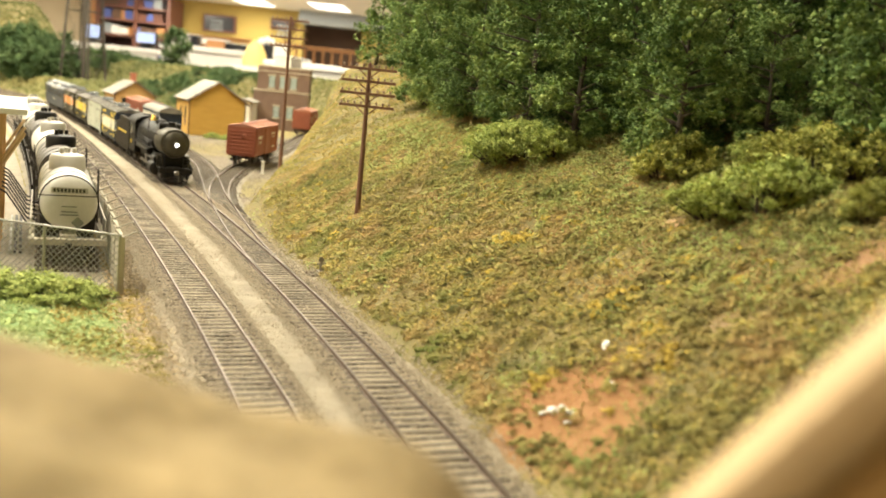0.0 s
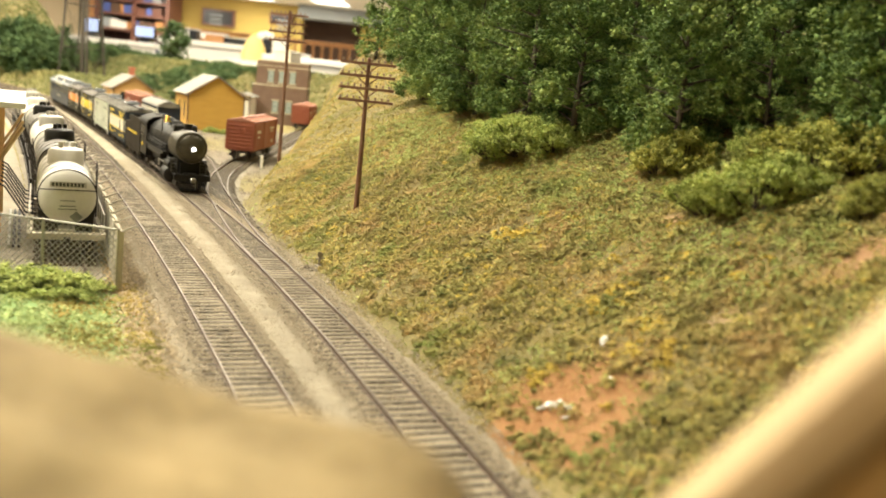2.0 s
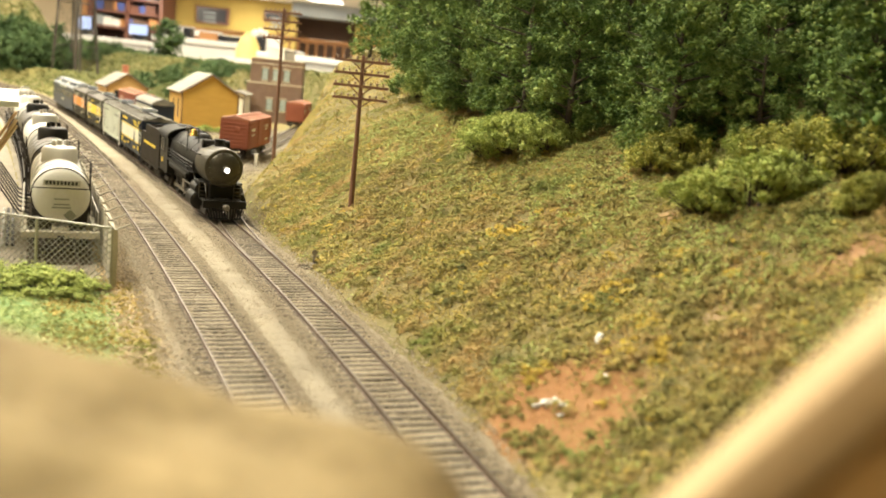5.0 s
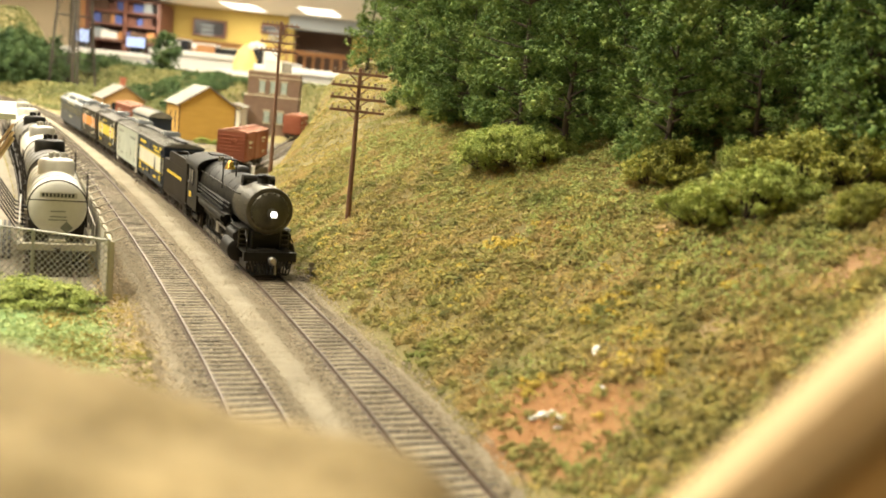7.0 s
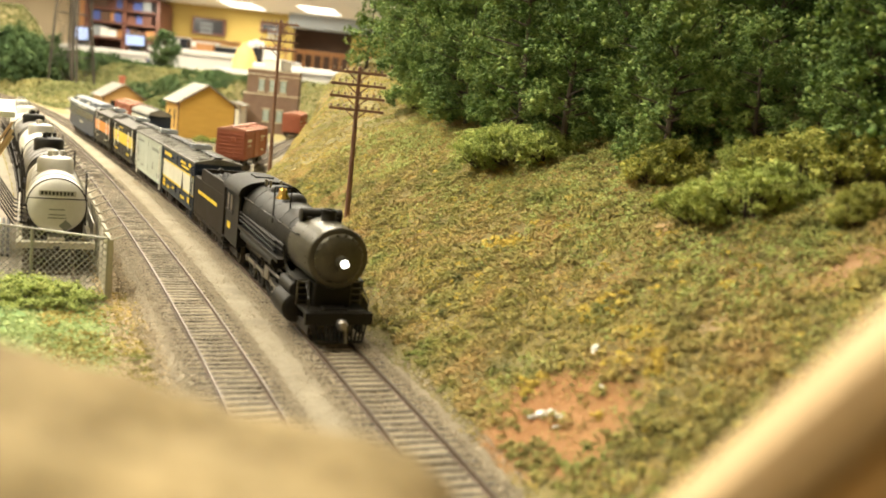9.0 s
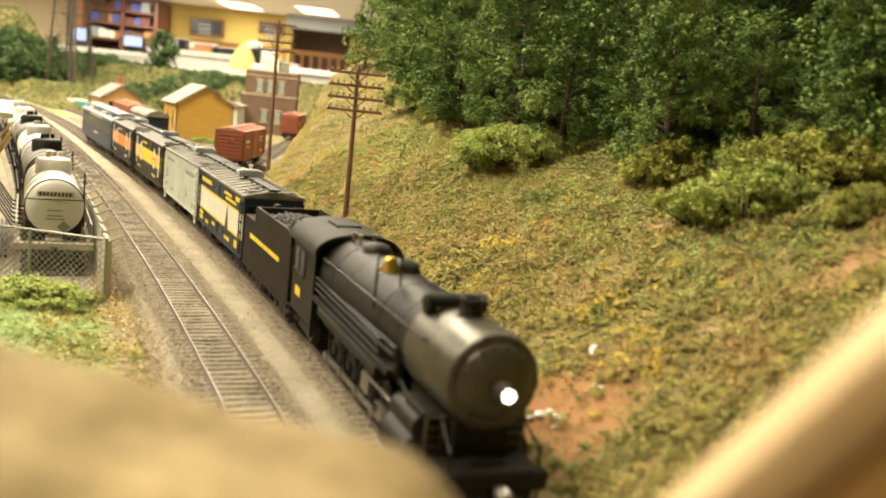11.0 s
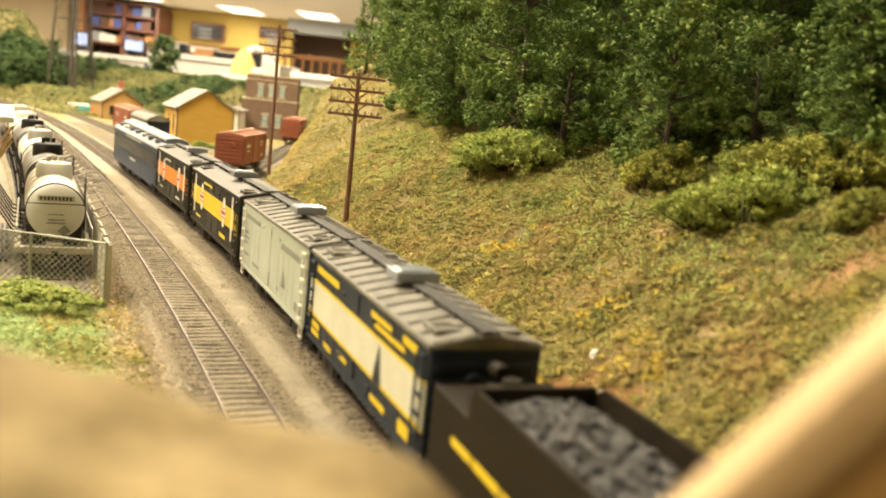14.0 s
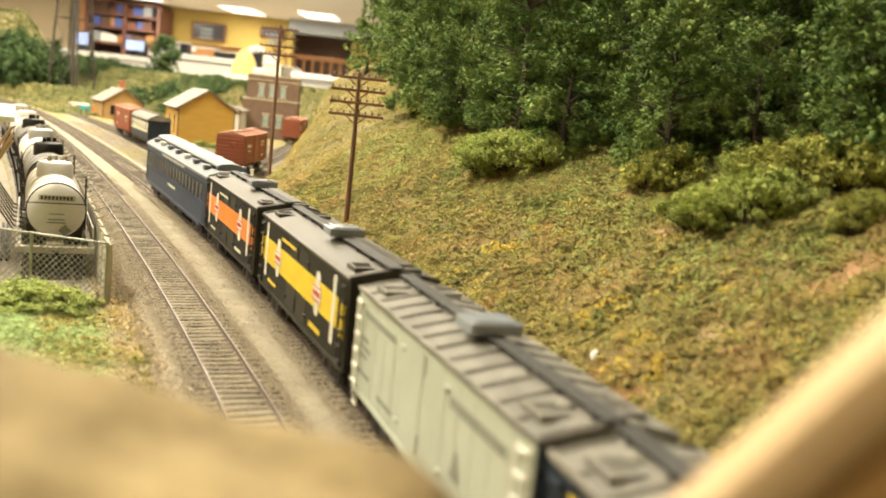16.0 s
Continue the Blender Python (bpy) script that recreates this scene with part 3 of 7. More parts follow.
def reefer(name, label, length, style):
    """A 40-foot refrigerator car. style: dict of materials and markings."""
    car = thing(name, label, "railway car", group="cars of the moving train")
    half, w, eave, ridge = length / 2, 15.6, 43.6, 46.6
    bm = B()
    box(bm, -w, w, -half + 0.7, half - 0.7, 11.0, 43.4, 0.25)
    part("body", bm, style["body"], car)
    car_ends(car, half, w, style["end"], style["steel"])
    underframe(car, half, w)
    # side sheets: rivet battens on steel cars, board battens on wooden ones
    for side in (-1, 1):
        bm = B()
        n = 13 if style["steel"] else 44
        for i in range(n + 1):
            y = -half + 1.5 + i * (length - 3) / n
            t = 0.35 if style["steel"] else 0.16
            box(bm, min(side * w, side * (w + 0.14)), max(side * w, side * (w + 0.14)), y - t, y + t, 12.2, 42.4)
        box(bm, min(side * w, side * (w + 0.3)), max(side * w, side * (w + 0.3)), -half + 1, half - 1, 10.6, 12.0)
        tagged(part("board_siding", bm, style["body"], car), kind="stuff")
        bm = B()
        for q in (-1, 1):
            box(bm, min(side * w, side * (w + 0.5)), max(side * w, side * (w + 0.15)), q * 8.6 - 8.2, q * 8.6 + 8.2, 13.2, 41.6, 0.05)
        door = part("door", bm, style["body"], car)
        bm = B()
        for z in (16.5, 37.5):
            for q in (-1, 1):
                box(bm, min(side * w, side * (w + 0.9)), max(side * w, side * (w + 0.9)), q * 17 - 1.6, q * 17 + 1.6, z, z + 0.9)
        rod(bm, (side * (w + 0.5), 1.0, 14), (side * (w + 0.5), 1.0, 20), 0.3, 6)
        rod(bm, (side * (w + 0.5), 1.0, 36), (side * (w + 0.5), 1.0, 41), 0.3, 6)
        part("door_hinge", bm, style["body"], door)
        for y in (-half + 5, half - 5):
            ladder(car, side * (w + 0.8), y, 14, 40, False, style["ladder"], 6)
        # grab steps below the sill
        for y in (-half + 5, half - 5):
            bm = B()
            for dy in (-2, 2):
                box(bm, side * w - 0.3, side * w + 0.3, y + dy - 0.25, y + dy + 0.25, 6.5, 11)
            box(bm, side * w - 0.4, side * w + 0.4, y - 2.2, y + 2.2, 6.3, 6.9)
            part("stirrup_step", bm, style["ladder"], car)
    # roof
    bm = B()
    prism(bm, roof_outline(w, eave, ridge), -half, half)
    part("roof", bm, style["roof"], car)
    bm = B()
    if style["steel"]:
        n = 13
        for i in range(n + 1):
            y = -half + 1.2 + i * (length - 2.4) / n
            for side in (-1, 1):
                rod(bm, (side * 2.6, y, ridge - 0.1), (side * (w - 0.4), y, eave + 0.35), 0.62, 6)
        for side in (-1, 1):
            box(bm, side * w - 0.7, side * w + 0.7, -half, half, eave - 0.3, eave + 0.5, 0.15)
    else:
        for side in (-1, 1):
            box(bm, side * w - 0.8, side * w + 0.8, -half, half, eave - 0.5, eave + 0.3, 0.15)
        for y in (-half + 0.8, half - 0.8):
            for side in (-1, 1):
                rod(bm, (0, y, ridge + 0.2), (side * w, y, eave + 0.3), 0.8, 6)
    part("roof_rib", bm, style["roof"], car)
    bm = B()
    for k in (-1.7, 0, 1.7):
        box(bm, k - 0.72, k + 0.72, -half - 1, half + 1, ridge + 0.9, ridge + 1.5)
    for i in range(9):
        y = -half + 4 + i * (length - 8) / 8
        box(bm, -2.4, 2.4, y - 0.6, y + 0.6, ridge - 0.4, ridge + 1.0)
    part("running_board", bm, style["board"], car)
    # ice hatches at the corners
    for y in (-half + 12, half - 12):
        for side in (-1, 1):
            bm = B()
            box(bm, side * 8.5 - 3.8, side * 8.5 + 3.8, y - 5, y + 5, eave + 0.6, eave + 2.6, 0.5)
            rod(bm, (side * 8.5 - 3, y - 1.5, eave + 2.7), (side * 8.5 + 3, y - 1.5, eave + 2.7), 0.4, 6)
            rod(bm, (side * 8.5 - 3, y + 1.5, eave + 2.7), (side * 8.5 + 3, y + 1.5, eave + 2.7), 0.4, 6)
            part("ice_hatch", bm, style["roof"], car)
    bm = B()
    box(bm, -7.2, 7.2, -5.6 + style["plate"], 5.6 + style["plate"], ridge + 1.6, ridge + 4.6, 0.3)
    box(bm, -5.6, 5.6, -4.4 + style["plate"], 4.4 + style["plate"], ridge + 4.5, ridge + 5.1, 0.2)
    part("roof_plate", bm, M["hatch"], car, "glossy grey raised plate")
    # brake wheel at the front end
    bm = B()
    lathe(bm, [(0, 2.6), (0.7, 3.2), (1.2, 2.6)], (4, half + 0.8, 34), (0, 1, 0), 16)
    part("brake_wheel", bm, style["ladder"], car)
    truck(car, -half + 22)
    truck(car, half - 22)
    coupler(car, half - 1, 1)
    coupler(car, -half + 1, -1)
    for side in (-1, 1):
        for nm, material, rows in style["marks"]:
            bars(car, side, [((y0, y1, z0, z1) if side > 0 else (-y1, -y0, z0, z1)) for y0, y1, z0, z1 in rows], M[material], w + 0.16, nm)
        if style.get("triangle"):
            bm = B()
            yc, z0, z1, hw = style["triangle"]
            yc = yc if side > 0 else -yc
            x0 = side * (w + 0.30)
            a = [bm.verts.new((x0, yc - hw, z0)), bm.verts.new((x0, yc + hw, z0)), bm.verts.new((x0, yc, z1))]
            f = bm.faces.new(a)
            r = bmesh.ops.extrude_face_region(bm, geom=[f])
            bmesh.ops.translate(bm, vec=(side * 0.2, 0, 0), verts=[v for v in r["geom"] if isinstance(v, bmesh.types.BMVert)])
            part("emblem", bm, M["grey_text"] if style["triangle_dark"] else M["dark_text"], car)
        if style.get("cracker"):
            # a bright band with white rounded shapes and two red diamond badges
            for yc in style["cracker"]:
                yc = yc if side > 0 else -yc
                bm = B()
                lathe(bm, [(0.26, 4.6), (0.42, 4.6)], (side * w, yc, 29.5), (side, 0, 0), 20)
                lathe(bm, [(0.26, 3.0), (0.42, 3.0)], (side * w, yc, 35.0), (side, 0, 0), 16)
                lathe(bm, [(0.26, 3.0), (0.42, 3.0)], (side * w, yc, 24.0), (side, 0, 0), 16)
                part("badge_ground", bm, M["white"], car)
                bm = B()
                box(bm, *sorted((side * (w + 0.44), side * (w + 0.56))), yc - 6, yc + 6, 26.6, 32.4, 0.05)
                part("badge", bm, M["white"], car)
                bars(car, side, [(yc - 5.8, yc + 5.8, 31.7, 32.2), (yc - 5, yc + 5, 28.6, 30.5), (yc - 5.8, yc + 5.8, 26.8, 27.3)], M["red"], w + 0.58, "badge_lettering", 0.06)
            for yc in style["posts"]:
                yc = yc if side > 0 else -yc
                bm = B()
                box(bm, *sorted((side * (w + 0.28), side * (w + 0.44))), yc - 1.7, yc + 1.7, 18.5, 40.0, 0.07)
                for z in (18.8, 39.6):
                    lathe(bm, [(0.28, 2.0), (0.44, 2.0)], (side * w, yc, z), (side, 0, 0), 14)
                part("white_post", bm, M["white"], car)
    return car


def strip(y0, y1, z0, z1):
    return [(y0, y1, z0, z1)]


STYLE_A = dict(body=M["navy"], end=M["navy"], ladder=M["navy"], roof=M["roof"], board=M["roof_dark"], steel=True, plate=4, triangle=(25, 20.5, 32.5, 4.0), triangle_dark=False, marks=[
    ("white_panel", "cream", strip(-64, 64, 21.4, 33.0)), ("stripe", "yellow", [(-64, 64, 33.1, 34.2), (-64, 64, 20.2, 21.3)]),
    ("lettering", "yellow", [(-55, -24, 37.5, 40), (14, 34, 38.5, 40.2), (18, 46, 36, 37.6), (44, 56, 38.6, 41), (-58, -46, 16.5, 18.8), (-58, -46, 13.6, 15.6), (-38, -28, 13.4, 15.4), (-20, -8, 15.6, 17.4), (20, 34, 14, 16), (46, 56, 14, 18)])])
STYLE_B = dict(body=M["mint"], end=M["navy"], ladder=M["white"], roof=M["roof"], board=M["roof_dark"], steel=True, plate=2, triangle=(27, 19, 26, 3.0), triangle_dark=True, marks=[
    ("lettering", "grey_text", [(-56, -24, 36.5, 38.6), (20, 52, 34.5, 37.2), (-58, -50, 28.6, 30.2), (-58, -47, 26, 27.4), (-58, -50, 23.4, 24.8), (-58, -46, 18, 19.2), (-36, -22, 16, 17.4), (48, 58, 14.5, 18)])])
STYLE_C = dict(body=M["olive_black"], end=M["olive_black"], ladder=M["olive_black"], roof=M["roof_brown"], board=M["roof_dark"], steel=False, plate=8, cracker=(-34, 33), posts=(-58, 55), marks=[
    ("bright_band", "yellow", strip(-70, 60, 23.5, 34.5)), ("lettering", "yellow", [(-30, -4, 38.2, 39.6), (-52, -36, 15.4, 16.8), (24, 40, 15.0, 17.0), (62, 69, 22, 34)])])
STYLE_D = dict(body=M["olive_black"], end=M["olive_black"], ladder=M["olive_black"], roof=M["roof_brown"], board=M["roof_dark"], steel=False, plate=8, cracker=(-32, 31), posts=(-54, 51), marks=[
    ("bright_band", "orange", strip(-66, 57, 23.5, 34.5)), ("lettering", "cream", [(-28, -4, 38.2, 39.4), (-48, -34, 15.4, 16.6), (22, 37, 15.0, 16.6)]), ("end_lettering", "orange", [(59, 65, 22, 34)])])


def coach():
    car = thing("passenger_coach", "faded blue heavyweight passenger coach with grey clerestory roof", "railway coach", group="cars of the moving train")
    half, w = 126.0, 15.4
    bm = B()
    box(bm, -w, w, -half, half, 10.5, 41.5, 0.4)
    part("body", bm, M["coach_blue"], car)
    # roof: lower deck and raised clerestory with rounded ends
    bm = B()
    prism(bm, [(-w - 0.8, 41.0), (-w - 0.6, 42.4), (-w + 2.5, 44.8), (-8.0, 46.4), (8.0, 46.4), (w - 2.5, 44.8), (w + 0.6, 42.4), (w + 0.8, 41.0)], -half - 0.5, half + 0.5)
    part("lower_roof", bm, M["coach_roof"], car, smooth=True)
    bm = B()
    prism(bm, [(-8.0, 46.2), (-8.4, 49.2), (-6.5, 50.4), (0, 51.2), (6.5, 50.4), (8.4, 49.2), (8.0, 46.2)], -half + 7, half - 7)
    bmesh.ops.bevel(bm, geom=[e for e in bm.edges], offset=0.5, segments=1, affect="EDGES")
    part("clerestory", bm, M["coach_roof"], car)
    bm = B()
    for i in range(26):
        y = -half + 16 + i * (2 * half - 32) / 25
        for side in (-1, 1):
            box(bm, *sorted((side * 7.6, side * 8.7)), y - 2.6, y + 2.6, 47.0, 48.8)
    part("clerestory_window", bm, M["window_dark"], car)
    for i in range(7):
        y = -half + 24 + i * 34
        for side in (-1, 1):
            bm = B()
            box(bm, side * 11.5 - 2.2, side * 11.5 + 2.2, y - 3.2, y + 3.2, 45.0, 48.4, 0.9)
            part("roof_vent", bm, M["white"] if i % 3 == 1 else M["coach_roof"], car)
    for side in (-1, 1):
        for i in range(18):
            y = -half + 20 + i * (2 * half - 40) / 17
            bm = B()
            box(bm, *sorted((side * (w - 0.3), side * (w + 0.15))), y - 4.0, y + 4.0, 26.5, 36.0)
            win = part("window", bm, M["window_dark"], car)
            bm = B()
            for q in (-4.4, 4.0):
                box(bm, *sorted((side * w, side * (w + 0.35))), y + q, y + q + 0.4, 26.2, 36.3)
            box(bm, *sorted((side * w, side * (w + 0.45))), y - 4.6, y + 4.6, 25.6, 26.3)
            part("window_frame", bm, M["coach_blue"], win)
        bm = B()
        box(bm, *sorted((side * w, side * (w + 0.4))), -half + 1, half - 1, 24.0, 25.0)
        box(bm, *sorted((side * w, side * (w + 0.4))), -half + 1, half - 1, 37.6, 38.6)
        box(bm, *sorted((side * w, side * (w + 0.5))), -half + 14, half - 14, 9.4, 11.6)
        part("belt_rail", bm, M["coach_blue"], car)
        bars(car, side, [(-46, 46, 39.2, 40.6), (-16, 16, 19.5, 21.4)], M["cream"], w, "lettering", 0.15)
        for q in (-1, 1):
            bm = B()
            y = q * (half - 7)
            box(bm, *sorted((side * (w - 0.5), side * (w + 0.1))), y - 4, y + 4, 12, 37)
            part("vestibule_door", bm, M["navy"], car)
    bm = B()
    box(bm, -5, 5, -half + 10, half - 10, 7.5, 10.6, 0.3)
    for y, l in ((-36, 22), (-8, 26), (30, 30)):
        box(bm, -13, -6, y, y + l, 4.6, 10.5, 0.4)
        box(bm, 6, 13, -y - l, -y, 4.6, 10.5, 0.4)
    part("underframe", bm, M["truck"], car)
    for y in (-half + 1, half - 1):
        bm = B()
        box(bm, -6, 6, *sorted((y, y + math.copysign(2.4, y))), 10, 40, 0.5)
        part("gangway_bellows", bm, M["black"], car)
    truck(car, -half + 34, 30)
    truck(car, half - 34, 30)
    coupler(car, half, 1)
    coupler(car, -half, -1)
    return car


def tender():
    car = thing("tender", "brown-black coal tender with heaped coal and yellow lettering", "tender", group="cars of the moving train")
    half, w = 47.5, 16.3
    bm = B()
    box(bm, -w, w, -half, half, 11.5, 36.0, 0.5)
    part("tank", bm, M["tender"], car)
    # raised coal bunker sides, swept at the front
    for side in (-1, 1):
        bm = B()
        pts = [(-24, 36), (-24, 41.2), (-21, 43.4), (40, 43.4), (47, 41), (47, 36)]
        a = [bm.verts.new((side * w, y, z)) for y, z in pts]
        b = [bm.verts.new((side * (w - 1.1), y, z)) for y, z in pts]
        n = len(a)
        for i in range(n):
            bm.faces.new((a[i], a[(i + 1) % n], b[(i + 1) % n], b[i]))
        bm.faces.new(a[::-1])
        bm.faces.new(b)
        part("bunker_side", bm, M["tender"], car)
        bars(car, side, [(y, y + n, 26.6, 28.7) for y, n in ((-32, 12), (-18.6, 15), (-2.2, 9), (8.2, 20))], M["yellow"], w, "lettering", 0.15)
        bm = B()
        for i in range(12):
            rod(bm, (side * w, -half + 3 + i * 8, 12.6), (side * (w + 0.35), -half + 3 + i * 8, 12.6), 0.4, 6)
        box(bm, *sorted((side * w, side * (w + 0.25))), -half, half, 11.2, 12.2)
        part("rivet_strip", bm, M["tender"], car)
    bm = B()
    box(bm, -w + 1, w - 1, 38, 39, 36, 41, 0.2)
    part("bunker_bulkhead", bm, M["tender"], car)
    bm = B()
    box(bm, -w + 1, w - 1, -25, -23.6, 36, 43, 0.2)
    part("bunker_bulkhead", bm, M["tender"], car)
    # coal
    rng = random.Random(5)
    bm = B()
    for i in range(420):
        x, y = rng.uniform(-13.6, 13.6), rng.uniform(-23, 38)
        z = 37.0 + 4.6 * (1 - (x / 15) ** 2) * (0.55 + 0.45 * math.cos((y - 6) / 22)) + rng.uniform(-0.5, 0.7)
        bmesh.ops.create_icosphere(bm, subdivisions=1, radius=rng.uniform(0.8, 1.6), matrix=Matrix.Translation((x, y, z)) @ Euler((rng.random() * 6, rng.random() * 6, 0)).to_matrix().to_4x4() @ Matrix.Diagonal((1, rng.uniform(0.6, 1), rng.uniform(0.6, 1), 1)))
    coal = part("coal_load", bm, M["coal"], car, "heaped crushed coal")
    bm = B()
    prism(bm, [(-14, 36), (-13, 38.4), (0, 41.0), (13, 38.4), (14, 36)], -23.2, 37.8)
    part("coal_bed", bm, M["coal"], car)
    # rear deck with hatch, lamp and rails
    bm = B()
    box(bm, -5, 5, -42, -32, 36, 38.2, 0.6)
    lathe(bm, [(0, 2.6), (2.2, 2.6), (2.6, 2.0)], (0, -37, 38), (0, 0, 1), 16)
    rod(bm, (-8, -46, 36), (-8, -46, 41), 0.5, 8)
    lathe(bm, [(-2.4, 2.0), (0, 2.4), (2.0, 2.4), (2.4, 1.8)], (0, -46, 39.6), (0, -1, 0), 14)
    part("water_hatch", bm, M["tender"], car)
    for side in (-1, 1):
        ladder(car, side * 12.5, -half - 0.8, 14, 35, True, M["tender"], 6, 2.2)
    truck(car, -half + 22, 19)
    truck(car, half - 22, 19)
    coupler(car, -half + 1, -1)
    bm = B()
    box(bm, -w + 1, w - 1, -half, half, 9.2, 11.6, 0.3)
    part("frame", bm, M["truck"], car)
    return car


DRIVERS, RODS = [], []


def locomotive():
    e = thing("steam_locomotive", "black steam locomotive with graphite smokebox, lit headlight and brass bell", "locomotive", group="cars of the moving train")
    cz = 34.6
    # boiler: tapered courses up to the cab
    bm = B()
    lathe(bm, [(-46, 14.2), (-44, 14.4), (-12, 14.0), (-10, 14.0), (22, 12.7), (50, 12.5)], (0, 0, cz), (0, 1, 0), 40)
    part("boiler", bm, M["black"], e, "black boiler jacket", True)
    bm = B()
    for y in (-28, -11, 6, 23, 40):
        r = np.interp(y, [-44, -12, 22, 50], [14.4, 14.0, 12.7, 12.5])
        lathe(bm, [(-0.5, r + 0.02), (-0.5, r + 0.14), (0.5, r + 0.14), (0.5, r + 0.02)], (0, y, cz), (0, 1, 0), 40)
    part("boiler_band", bm, M["black"], e, smooth=True)
    bm = B()
    lathe(bm, [(48, 12.6), (48.2, 13.1), (80, 13.1), (81.4, 12.7), (82, 11.6), (82, 10.4)], (0, 0, cz), (0, 1, 0), 44)
    smokebox = part("smokebox", bm, M["smokebox"], e, "graphite-grey smokebox", True)
    bm = B()
    lathe(bm, [(81.6, 10.6), (82.4, 10.4), (83.2, 9.6), (84.4, 7.2), (85.2, 4.0), (85.4, 1.0)], (0, 0, cz), (0, 1, 0), 40)
    door = part("smokebox_door", bm, M["smokebox"], smokebox, smooth=True)
    bm = B()
    for i in range(18):
        a = 2 * math.pi * i / 18
        rod(bm, (9.9 * math.cos(a), 82.0, cz + 9.9 * math.sin(a)), (9.9 * math.cos(a), 83.4, cz + 9.9 * math.sin(a)), 0.55, 6)
    for i in range(30):
        a = 2 * math.pi * i / 30
        for y in (50, 63, 78):
            rod(bm, (12.9 * math.cos(a), y, cz + 12.9 * math.sin(a)), (13.4 * math.cos(a), y, cz + 13.4 * math.sin(a)), 0.35, 5)
    part("rivet", bm, M["smokebox"], smokebox)
    # headlight
    bm = B()
    lathe(bm, [(0, 1.9), (0.6, 2.5), (5.5, 2.5), (5.9, 2.1)], (0, 84.6, cz - 0.4), (0, 1, 0), 24)
    box(bm, -1.2, 1.2, 84, 87, cz - 4, cz - 2, 0.2)
    hl = part("headlight", bm, M["smokebox"], e, smooth=True)
    bm = B()
    lathe(bm, [(0, 1.7), (0.35, 1.6), (0.7, 0.9), (0.75, 0.3)], (0, 90.4, cz - 0.4), (0, 1, 0), 24)
    part("lens", bm, M["lamp_glow"], hl, "lit white headlight lens", True)
    # stack, domes, bell, and the heater drum across the smokebox top
    bm = B()
    lathe(bm, [(0, 4.0), (0.8, 3.3), (4.4, 3.1), (5.0, 3.7), (5.5, 3.7), (5.5, 2.5), (3.4, 2.4)], (0, 63, cz + 12.2), (0, 0, 1), 28)
    part("smokestack", bm, M["black"], e, smooth=True)
    bm = B()
    lathe(bm, [(-9.4, 2.2), (-9.0, 3.0), (9.0, 3.0), (9.4, 2.2)], (0, 51.5, cz + 13.2), (1, 0, 0), 22)
    box(bm, -7, 7, 51, 56, cz + 10.4, cz + 13, 0.4)
    part("feedwater_heater", bm, M["black"], e, smooth=True)
    bm = B()
    lathe(bm, [(0, 7.2), (1.0, 6.2), (3.6, 5.6), (5.2, 4.4), (5.9, 2.4), (6.0, 0.4)], (0, 6, cz + 10.6), (0, 0, 1), 28)
    part("sand_dome", bm, M["black"], e, smooth=True)
    bm = B()
    lathe(bm, [(0, 6.6), (1.0, 5.6), (3.2, 5.2), (4.6, 4.2), (5.3, 2.2), (5.4, 0.4)], (0, -22, cz + 11.4), (0, 0, 1), 28)
    part("steam_dome", bm, M["black"], e, smooth=True)
    bm = B()
    lathe(bm, [(0, 3.5), (0.6, 3.3), (1.8, 2.4), (3.8, 1.9), (4.7, 1.2), (5.0, 0.3)], (9.8, 21, cz + 15.6), (0, 0, 1), 22)
    bell = part("bell", bm, M["brass"], e, "polished brass bell", True)
    bm = B()
    for s in (-1, 1):
        rod(bm, (9.8 + s * 3.9, 21, cz + 4.0), (9.8 + s * 3.9, 21, cz + 20.4), 0.4, 8)
    rod(bm, (5.8, 21, cz + 20.7), (13.8, 21, cz + 20.7), 0.45, 8)
    part("bell_yoke", bm, M["black"], bell)
    for x, y in ((3, -34), (-3, -36), (4, -39)):
        bm = B()
        rod(bm, (x, y, cz + 13.2), (x, y, cz + 16.4), 0.7, 8)
        rod(bm, (x, y, cz + 16.4), (x, y, cz + 17.4), 1.0, 8)
        part("safety_valve", bm, M["steel"], e)
    # handrails and pipes along the boiler
    for side in (-1, 1):
        bm = B()
        for i in range(8):
            y = -40 + i * 15
            rod(bm, (side * 12.4, y, cz + 6.6), (side * 14.6, y, cz + 7.0), 0.3, 6)
        rod(bm, (side * 14.6, -42, cz + 7.0), (side * 14.3, 66, cz + 7.0), 0.33, 8)
        part("handrail", bm, M["black"], e)
        bm = B()
        rod(bm, (side * 13.6, -40, cz - 2.5), (side * 13.4, 44, cz - 2.5), 0.7, 8)
        rod(bm, (side * 14.4, -40, cz - 4.6), (side * 14.0, 44, cz - 4.6), 0.5, 8)
        rod(bm, (side * 13.4, 44, cz - 2.5), (side * 12.0, 46, 22), 0.7, 8)
        part("boiler_pipe", bm, M["black"], e)
        # running board in two levels with a step down to the pilot deck
        bm = B()
        box(bm, *sorted((side * 11.0, side * 16.6)), -44, 46, 25.8, 26.6, 0.2)
        box(bm, *sorted((side * 16.0, side * 16.6)), -44, 46, 24.8, 26.8, 0.15)
        for z in (29.0, 31.2, 33.4):
            rod(bm, (side * 15.6, -44, z), (side * 15.2, 34, z - 1.0), 0.45, 8)
        part("running_board", bm, M["black"], e)
        bm = B()
        rod(bm, (side * 14.2, -34, 23.0), (side * 14.2, 36, 23.0), 2.8, 16)
